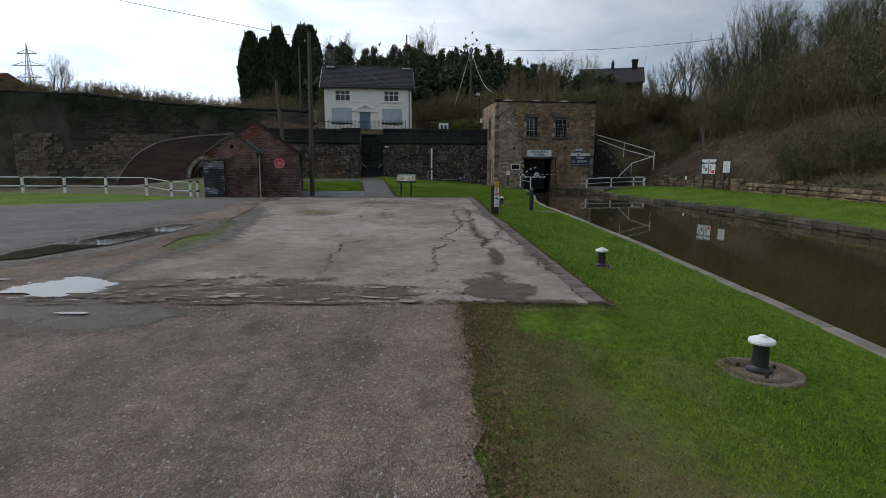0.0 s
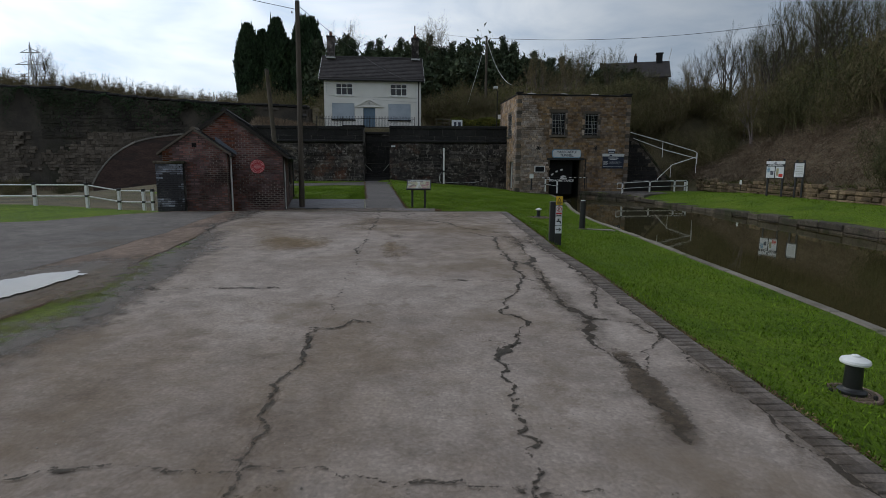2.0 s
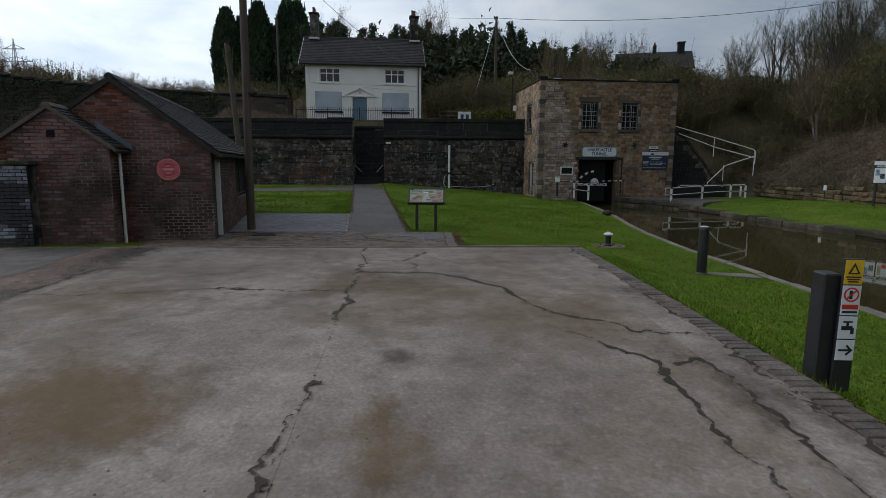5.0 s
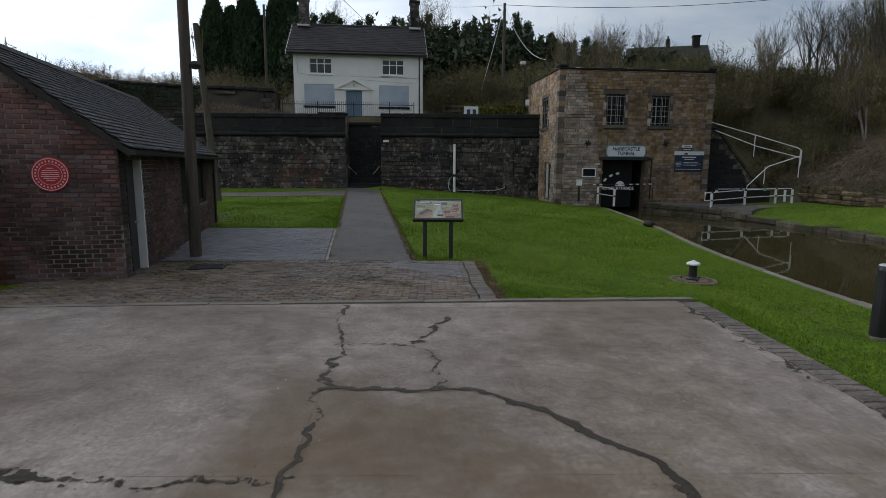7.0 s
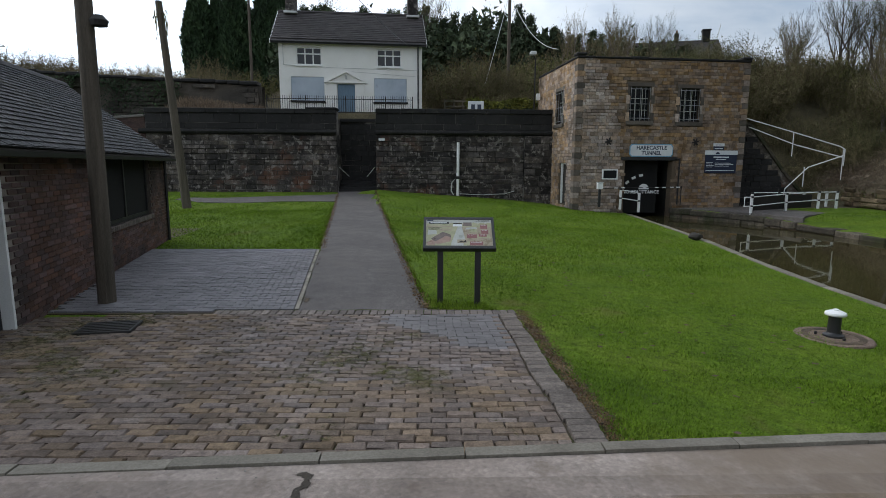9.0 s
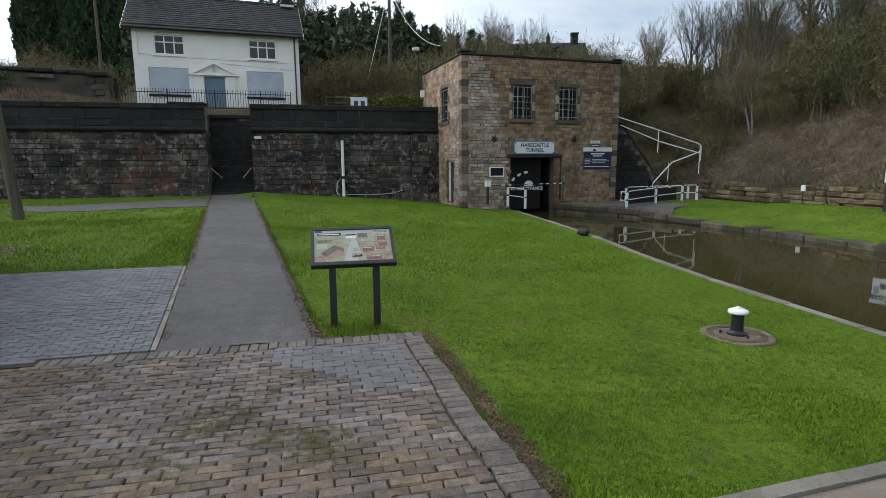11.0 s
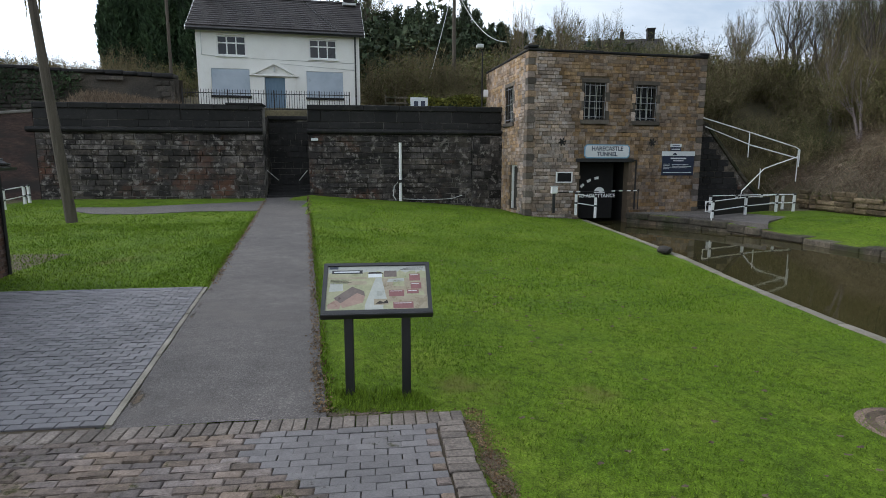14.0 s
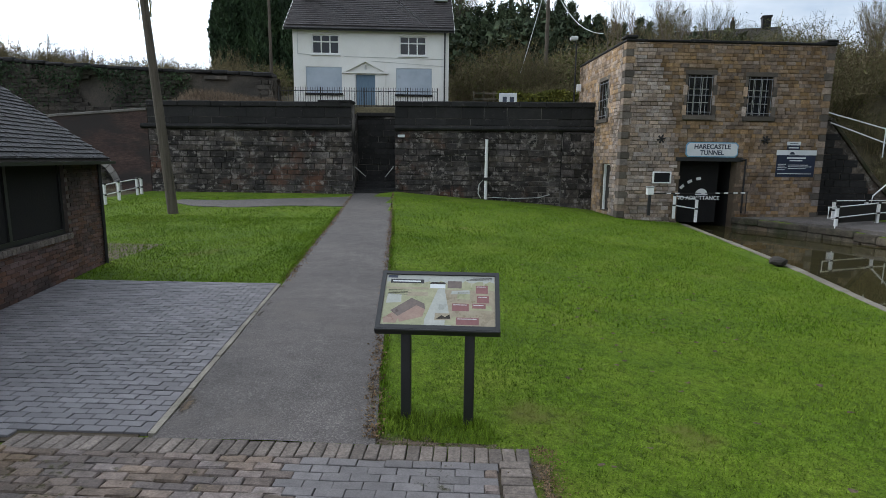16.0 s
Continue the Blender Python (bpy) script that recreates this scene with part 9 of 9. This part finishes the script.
wire((4.45, 68.3, 15.8), (48, 66, 19.4), 1.5, 0.022)
wire((4.45, 68.3, 15.8), (-4.4, 92, 22.4), 0.3, 0.015)
wire((4.45, 68.3, 15.7), (6.0, 57.8, 9.4), 1.0, 0.018, "pale service cable dropping to the building", 12, "galv")
wire((4.35, 68.3, 15.5), (2.2, 64.5, 8.2), 0.1, 0.02, "stay wire of a pole", 8, "galv")
wire((-6.75, 31.0, 8.9), (-3.2, 61.0, 10.1), 0.5, 0.012)
wire((-6.75, 31.0, 8.7), (-60, 10, 17), 0.6, 0.012)
wire((48, 66, 19.4), (90, 64, 25), 0.8, 0.012)
fl = thing("flood_lamp", "floodlight on a slim bracket pole by the parapet", "lamp", (4.7, 58.3, 5.3))
part("pole", Shape().tube((0, 0, -0.2), (0, 0, 3.6), 0.05, 0.04), M["iron"], fl)
part("arm", Shape().tube((0, 0, 3.55), (-0.15, -0.1, 3.85), 0.03), M["iron"], fl)
part("head", Shape().box(-0.38, 0.02, -0.3, 0.05, 3.8, 4.02, 0.04), M["galv"], fl)
part("box", Shape().box(0.1, 0.35, -0.1, 0.1, 1.1, 1.5, 0.02), M["white"], fl)
# white pipe and cables on the terrace wall
wp_ = thing("white_pipe", "white painted vent pipe against the dark wall", "pipe", (-0.22, WALL_Y - 0.12, 0.5))
part("pipe", Shape().tube((0, 0, 0), (0, 0, 3.15), 0.085, 0.085, 14), M["white"], wp_)
part("clamp", Shape().box(-0.16, 0.2, -0.1, 0.1, 1.0, 1.16, 0.01), M["iron"], wp_)
part("hose", Shape().path([(-0.08, -0.05, 1.1), (-0.35, -0.05, 0.8), (-0.4, -0.06, 0.3), (-0.25, -0.06, 0.05)], 0.03), M["galv"], wp_)
part("cable", Shape().path([(0.1, -0.05, 0.12), (1.5, -0.05, 0.06), (2.8, -0.05, 0.12), (3.4, -0.06, 0.3)], 0.02), M["galv"], wp_)
wt = thing("wall_tag", "small white plate under the moulding", "sign", (-4.75, WALL_Y - 0.07, 3.72))
part("plate", Shape().box(-0.18, 0.18, -0.02, 0.02, 0, 0.14, 0.004), M["reflective"], wt)
ib = thing("notice_box", "small white and blue notice behind the parapet", "sign", (1.0, 58.2, 5.35))
part("panel", Shape().box(-0.5, 0.5, 0, 0.04, 0.25, 0.95, 0.01), M["reflective"], ib)
for u in (-0.3, 0.1):
    part("picture", Shape().box(u, u + 0.24, -0.006, 0, 0.35, 0.75), M["navy"], ib)
for u in (-0.42, 0.42):
    part("leg", Shape().box(u - 0.03, u + 0.03, 0.045, 0.1, -0.1, 1.0), M["wood_dark"], ib)
gt = thing("garden_fence", "low weathered timber fence beside the house", "fence", (-0.9, 60.0, 5.5))
for k in range(4):
    part("post", Shape().box(k * 0.6 - 0.04, k * 0.6 + 0.04, -0.04, 0.04, -0.2, 1.1, 0.01), M["bankstone"], gt)
for zz in (0.3, 0.65, 0.98):
    part("rail", Shape().box(0, 1.8, -0.06, -0.042, zz - 0.05, zz + 0.05), M["bankstone"], gt)
# pale concrete shed and rail on the bank left of the house
cb = thing("concrete_wall", "pale concrete block and rail on the embankment", "wall", (-17.6, 66.5, land(-17.6, 66.5)))
part("block", Shape().box(-1.8, 1.6, 0, 0.4, -0.3, 0.9, 0.03), M["coping"], cb)
part("block_top", Shape().box(-1.8, -0.9, -0.01, 0.41, 0.9, 1.2, 0.03), M["coping"], cb)
part("rail", Shape().path([(-0.8, -0.3, 0.6), (0.3, -0.3, 1.1), (1.8, -0.3, 1.0)], 0.04), M["galv"], cb)
part("post", Shape().tube((0.3, -0.3, -0.2), (0.3, -0.3, 1.1), 0.035), M["galv"], cb)
part("post", Shape().tube((1.6, -0.3, -0.2), (1.6, -0.3, 1.0), 0.035), M["galv"], cb)

# far house beyond the ridge
fh = thing("far_house", "distant dark-roofed brick house beyond the trees", "house", (35.6, 96.6, 11.9), 74)
part("wall", Shape().prism([(-3, -1), (3, -1), (3, 4.2), (0, 6.6), (-3, 4.2)], 0, 10), M["brick_far"], fh)
for sx in (-1, 1):
    part("roof", Shape().prism([(0, 6.62), (0, 6.85), (sx * 3.5, 4.0), (sx * 3.5, 3.8)], -0.3, 10.3), M["slate"], fh)
ch = part("chimney", Shape().box(-0.5, 0.5, 0.8, 1.7, 5.5, 7.9, 0.03), M["sootcap"], fh, "dark brick chimney stack")
part("cap", Shape().box(-0.6, 0.6, 0.7, 1.8, 7.9, 8.1, 0.03), M["sootcap"], ch)
ch = part("chimney", Shape().box(-0.3, 0.3, 4.6, 5.1, 5.5, 7.8, 0.03), M["sootcap"], fh, "slim chimney stack")
part("pot", Shape().lathe([(0.15, 0), (0.12, 0.4)], 10, (0, 4.85, 7.8)), M["terracotta"], ch)
part("aerial", Shape().path([(0.9, -0.1, 6.0), (0.9, -0.6, 8.8), (1.3, -0.6, 9.1)], 0.03), M["galv"], fh)
# red roof at the far left above the wall
lb = thing("brick_outbuilding", "long low red-brown building above the old wall", "building", (-62, 70.0, 11.0), 0)
part("wall", Shape().box(-8, 7.5, 0, 6, -2, 1.3), M["brick_far"], lb)
part("roof", Shape().prism([(-0.4, 1.3), (3, 2.3), (6.4, 1.3)], -8.3, 7.8, "x"), M["terracotta"], lb)
# pylon far off
py_ = thing("pylon", "distant steel lattice power pylon", "pylon", (-285, 404, land(-285, 404)))
s = Shape()
for sx in (-1, 1):
    for sy in (-1, 1):
        s.tube((sx * 5, sy * 5, -10), (sx * 1.2, sy * 1.2, 38), 0.35, 0.25, 4)
        s.tube((sx * 1.2, sy * 1.2, 38), (0, 0, 55), 0.25, 0.2, 4)
for k in range(8):
    z0, z1 = k * 5, (k + 1) * 5
    w0, w1 = 4.3 - 3.1 * z0 / 40, 4.3 - 3.1 * z1 / 40
    for sy in (-1, 1):
        s.tube((-w0, sy * w0, z0), (w1, sy * w1, z1), 0.18, 0.18, 4).tube((w0, sy * w0, z0), (-w1, sy * w1, z1), 0.18, 0.18, 4)
part("tower", s, M["galv"], py_)
for zz, ww in ((32, 9), (40, 11), (48, 7)):
    part("crossarm", Shape().tube((-ww, 0, zz), (ww, 0, zz), 0.35, 0.35, 4).tube((-ww, 0, zz), (0, 0, zz + 3), 0.22, 0.22, 4).tube((ww, 0, zz), (0, 0, zz + 3), 0.22, 0.22, 4), M["galv"], py_)
# transformer frame on the right-hand ridge
tf = thing("pole_frame", "two poles joined by a crossbeam on the ridge", "pole", (35.5, 38.0, land(35.5, 38)))
for u in (-1.6, 1.6):
    part("pole", Shape().tube((u, 0, -0.3), (u, 0, 8.0 if u < 0 else 9.5), 0.15, 0.12, 10), M["pole"], tf)
part("beam", Shape().box(-2.0, 1.8, -0.1, 0.1, 7.3, 7.55), M["pole"], tf)
for u in (-1.7, -0.8, 0.2):
    part("insulator", Shape().lathe([(0.06, 0), (0.1, 0.1), (0.05, 0.35)], 8, (u, 0, 7.55)), M["terracotta"], tf)

# ---- grass blades, worn edges and loose stones ----
rs = np.random.RandomState(101)


def blades(n, x0, x1, y0, y1, h, keep_fn, w=0.006):
    x, y = rs.uniform(x0, x1, n), rs.uniform(y0, y1, n)
    ok = np.array([keep_fn(a, b) for a, b in zip(x, y)])
    x, y = x[ok], y[ok]
    z = np.array([land(a, math.floor(b)) * (1 - b % 1) + land(a, math.floor(b) + 1) * (b % 1) for a, b in zip(x, y)])
    p = np.stack([x, y, z - 0.004], 1)
    k = len(p)
    hh = h * rs.uniform(0.5, 1.3, k) * (1 + 0.35 * np.sin(x * 1.7 + 0.6 * np.sin(y * 1.3)) * np.sin(y * 1.1))
    a = rs.uniform(0, 2 * math.pi, k)
    side = np.stack([np.cos(a), np.sin(a), np.zeros(k)], 1) * (w * rs.uniform(0.7, 1.4, (k, 1)))
    tip = p + np.stack([rs.normal(size=k) * 0.5 * hh, rs.normal(size=k) * 0.5 * hh, hh], 1)
    return np.stack([p - side, p + side, tip], 1)


def on_lawn(x, y):
    if x > near_bank(y) - 0.3:
        return False
    if y < 7.25:
        return x > 0.38 + 0.22 * noise.noise((x * 3, y * 1.2, 1)) + 0.1 * noise.noise((x * 9, y * 5, 1))
    if y < 26.4:
        return x > edge_x(y) + 0.28
    if y < 30.55:
        return x > -0.66 + 0.1 * noise.noise((x * 3, y * 2.1, 6)) + 0.06 * noise.noise((x * 9, y * 8, 6))
    e = path_edges(y)
    if x > e[1] + 0.03:
        return True
    return y > 36.0 and -18 < x < e[0] - 0.04 and not (x < -6.95 - 0.229 * (y - 28.4) and y < 38.0) and not (-14.6 < x < -6.3 and strip_near(x) < y < strip_far(x))


g = [blades(80000, -2.2, 6.2, 28.5, 34.5, 0.03, on_lawn, 0.0045), blades(70000, -6, 7, 34.5, 44, 0.045, on_lawn, 0.008), blades(44000, -14, -4.5, 36.0, 46, 0.045, on_lawn, 0.009), blades(40000, -18, 8.2, 44, 53.4, 0.05, on_lawn, 0.014), blades(16000, 15.2, 21.2, 20, 49, 0.05, lambda x, y: True, 0.014),
     blades(32000, -0.8, 3.6, 26.35, 28.6, 0.03, on_lawn, 0.0045), blades(70000, 0.4, 5.6, 1.5, 8.5, 0.03, on_lawn, 0.005), blades(46000, 1.9, 6.2, 8.5, 28.5, 0.045, on_lawn, 0.008)]
tri_bulk("lawn_grass", np.concatenate(g), M["blade"], None, "short mown green lawn grass", "grass")
def straw_at(x, y):
    return x > 0.28 + 0.35 * noise.noise((x * 5, y * 3, 9)) and x < 1.5 + 1.1 * noise.noise((x * 1.1, y * 0.8, 4)) + 0.5 * noise.noise((x * 4, y * 4, 4)) + 0.25


tri_bulk("straw_grass", np.concatenate([blades(36000, 0.1, 2.8, 1.5, 7.2, 0.03, straw_at, 0.004)]), M["thatch"], None, "yellowed worn grass beside the gravel", "grass")
# longer unmown tufts round legs and edges
tt = []
for cx, cy, rr_, n_ in ((-1.84, 31.1, 0.16, 260), (-1.27, 31.1, 0.16, 260), (-1.5, 30.9, 0.5, 900), (2.14, 19.0, 0.28, 300), (4.76, 26.7, 0.2, 120)):
    a, q = rs.uniform(0, 6.28, n_), rs.uniform(0, 1, n_) ** 0.5 * rr_
    x, y = cx + q * np.cos(a), cy + q * np.sin(a) * 0.6
    z = np.array([land(u, v) for u, v in zip(x, y)])
    p = np.stack([x, y, z - 0.01], 1)
    tt.append(slivers(p, p + np.stack([rs.normal(size=n_) * 0.03, rs.normal(size=n_) * 0.03, rs.uniform(0.04, 0.12, n_)], 1), np.full(n_, 0.006)))
for ex in range(2):
    n_ = 2600
    y = rs.uniform(30.6, 48, n_)
    x = np.array([path_edges(v)[ex] for v in y]) + (0.05 if ex else -0.06) + rs.normal(size=n_) * 0.03
    ok = (y > 36.0) | (ex == 1)
    x, y = x[ok], y[ok]
    z = np.array([land(u, v) for u, v in zip(x, y)])
    p = np.stack([x, y, z - 0.005], 1)
    tt.append(slivers(p, p + np.stack([rs.normal(size=len(p)) * 0.03, rs.normal(size=len(p)) * 0.03, rs.uniform(0.03, 0.09, len(p))], 1), np.full(len(p), 0.006)))
tri_bulk("edge_tufts", np.concatenate(tt), M["blade"], None, "longer grass tufts round posts and path edges", "grass")


deposit("bare_soil", -2.05, -0.2, 26.4, 30.9, 0.0, lambda x, y: 0.5 + 0.9 * fbm(x, y, 3.0, 70) - 5.0 * near_line([(-0.74, 26.4), (-0.68, 27.8), (-0.66, 29.2), (-0.72, 30.3), (-1.4, 30.62), (-2.0, 30.62)], x, y), M["soilcrust"], None, "bare brown soil between setts and lawn", "soil", 0.05, "structure")


def pebbles(n, x0, x1, y0, y1, z, r0, r1, ok):
    v, f = [], []
    for _ in range(n):
        x, y = rs.uniform(x0, x1), rs.uniform(y0, y1)
        if not ok(x, y):
            continue
        r = r0 + (r1 - r0) * rs.rand() ** 3
        a = rs.uniform(0, 6.28)
        k = len(v)
        for i in range(5):
            q = a + i * 1.2566
            rr_ = r * rs.uniform(0.7, 1.2)
            v.append((x + rr_ * math.cos(q), y + rr_ * math.sin(q), z - 0.004 + float(yard_lift(y))))
        v.append((x + rs.uniform(-0.3, 0.3) * r, y + rs.uniform(-0.3, 0.3) * r, z + r * rs.uniform(0.5, 0.9) + float(yard_lift(y))))
        f += [(k + i, k + (i + 1) % 5, k + 5) for i in range(5)]
    return v, f


deposit("worn_grass", 0.3, 4.0, -2.5, 7.2, 0.0, lambda x, y: 0.75 + 1.3 * fbm(x, y, 1.1, 53) - np.abs(x - 1.0) * 0.62, M["thatchcrust"], None, "thin yellowed grass worn by feet", "grass", 0.1, "structure", -1.6, 0.012)
deposit("kerb_litter", 1.7, 2.7, 7.2, 26.2, 0.0, lambda x, y: 0.1 + 1.0 * fbm(x, y * 0.6, 2.0, 57) - 4.5 * np.abs(x - 0.29 - np.array([[edge_x(b) for b in y[0]]])), M["soilcrust"], None, "dead leaves and soil along the kerb", "soil", 0.06, "structure", -0.9, 0.03)
deposit("moss_patch", -8.0, -1.3, 26.4, 30.4, 0.2535, lambda x, y: 1.1 * fbm(x, y, 1.4, 61) - 0.42, M["mosscrust"], setts, cell=0.06)
for ex in range(2):
    deposit("edge_litter", -8.5, -0.2, 30.6, 55.5, 0.0, lambda x, y: 0.02 + 0.9 * fbm(x, y, 2.6, 90 + ex) - 9.0 * np.abs(x - np.array([[path_edges(b)[ex] for b in y[0]]]) + (0.05 if ex else -0.05)), M["soilcrust"], None, "dead leaves and soil along the path's edge", "soil", 0.06, "structure", -0.8, 0.034)
# dead leaves and stalks: over the worn grass, along the kerb, the setts and the path
def flecks(x, y, lift, size, spread):
    z = np.array([land(a, b) for a, b in zip(x, y)]) + lift
    t = leaf_tris(np.stack([x, y, z], 1), size, np.stack([rs.normal(size=len(x)) * spread, rs.normal(size=len(x)) * spread, np.full(len(x), 0.25)], 1))
    return t


n_ = 15000
x, y = 0.36 + np.abs(rs.normal(size=n_)) * 0.8, rs.uniform(1.0, 7.35, n_)
lit = [flecks(x, y, 0.028, 0.012, 0.5)]
n_ = 5200
y = rs.uniform(1.0, 7.2, n_)
lit.append(flecks(0.42 + rs.normal(size=n_) * 0.1, y, 0.036, 0.016, 0.6))
n_ = 4200
y = rs.uniform(7.3, 26.2, n_)
lit.append(flecks(np.array([edge_x(q) for q in y]) + 0.31 + np.abs(rs.normal(size=n_)) * 0.07, y, 0.03, 0.017, 0.6))
n_ = 4200
y = rs.uniform(26.4, 30.7, n_)
lit.append(flecks(-0.68 + rs.normal(size=n_) * 0.07, y, 0.03, 0.012, 0.6))
for ex in range(2):
    n_ = 2600
    y = 30.6 + 24 * rs.rand(n_) ** 1.3
    x = np.array([path_edges(v)[ex] for v in y]) + (-0.02 if ex else 0.03) + rs.normal(size=n_) * 0.05
    ok = (y > 36.0) | (ex == 1)
    lit.append(flecks(x[ok], y[ok], 0.045, 0.02, 0.6))
tri_bulk("leaf_litter", np.concatenate(lit), M["litter"], None, "dead brown leaves and stalks lying in the grass", "leaf litter")
v, f = pebbles(16000, -6.5, 0.25, 2.2, 7.4, 0.249, 0.004, 0.02, lambda x, y: rs.rand() < 0.3 + 0.7 * max(0, noise.noise((x * 0.8, y * 0.5, 2)) + 0.4))
bulk("loose_gravel", v, f, M["stone_bit"], None, "loose pale gravel stones on the yard", "gravel", "stuff")
v, f = pebbles(4200, -5.2, 1.6, 8, 26.0, 0.254, 0.003, 0.014, lambda x, y: rs.rand() < 0.35 + 0.65 * (noise.noise((x * 0.5, y * 0.4, 6)) > 0))
bulk("yard_grit", v, f, M["stone_bit"], None, "scattered grit and crumbs on the concrete", "gravel", "stuff")
v, f = [], []
for _ in range(160):
    x, y = rs.uniform(-0.5, 3.3), rs.uniform(24, 42)
    if not on_lawn(x, y):
        continue
    a, r = rs.uniform(0, 6.28), rs.uniform(0.02, 0.045)
    z = land(x, y) + 0.035
    k = len(v)
    v += [(x + r * math.cos(a + q), y + r * 0.6 * math.sin(a + q), z + rs.uniform(-0.008, 0.012)) for q in (0, 1.2, 2.2, 3.14, 4.3, 5.3)]
    f.append(tuple(range(k, k + 6)))
bulk("fallen_leaves", v, f, M["earth"], None, "small dead brown leaves on the lawn", "leaves", "stuff")

# ---- masonry pieces, setts and kerbs, laid last ----
for blocks, m, parent, name, mat_key, depth, cham, rough in LAYING:
    lay(blocks, m, parent, name, M[mat_key], depth, cham, rough, (-2.0, 28.0, 2.0), 300 if name in ("brick", "stone") else 120)
pave("sett", spots, 0.208, 0.092, 0.07, 0.010, M["sett"], 0.007, setts, (-2.4, 29.9), 300, "setts_field")
pave("blue_sett", blue_spots, 0.210, 0.0945, 0.07, 0.004, M["bluesett"], 0.0015, setts, (-2.0, 30.0), 150, "blue_setts_field")
pave("half_sett", half_spots, 0.1, 0.092, 0.07, 0.010, M["sett"], 0.005, setts, (-2.0, 30.0), 60, "half_setts_field")
pave("edge_sett", edge_spots, 0.225, 0.100, 0.07, 0.007, M["kerbbrick"], 0.003, setts, (-2.0, 30.0), 100, "edge_setts_field")
pave("half_block", bhalf, 0.096, 0.098, 0.065, 0.004, M["blockpave"], 0.001, bpave, (-4.2, 31.5), 60, "half_blocks_field")
pave("paving_block", bspots, 0.194, 0.094, 0.065, 0.004, M["blockpave"], 0.001, bpave, (-4.2, 31.5), 300, "blocks_field")
pave("kerb_brick", kspots, 0.26, 0.104, 0.105, 0.008, M["kerbbrick"], 0.004, kerb, (2, 15), 300, "kerb_field")
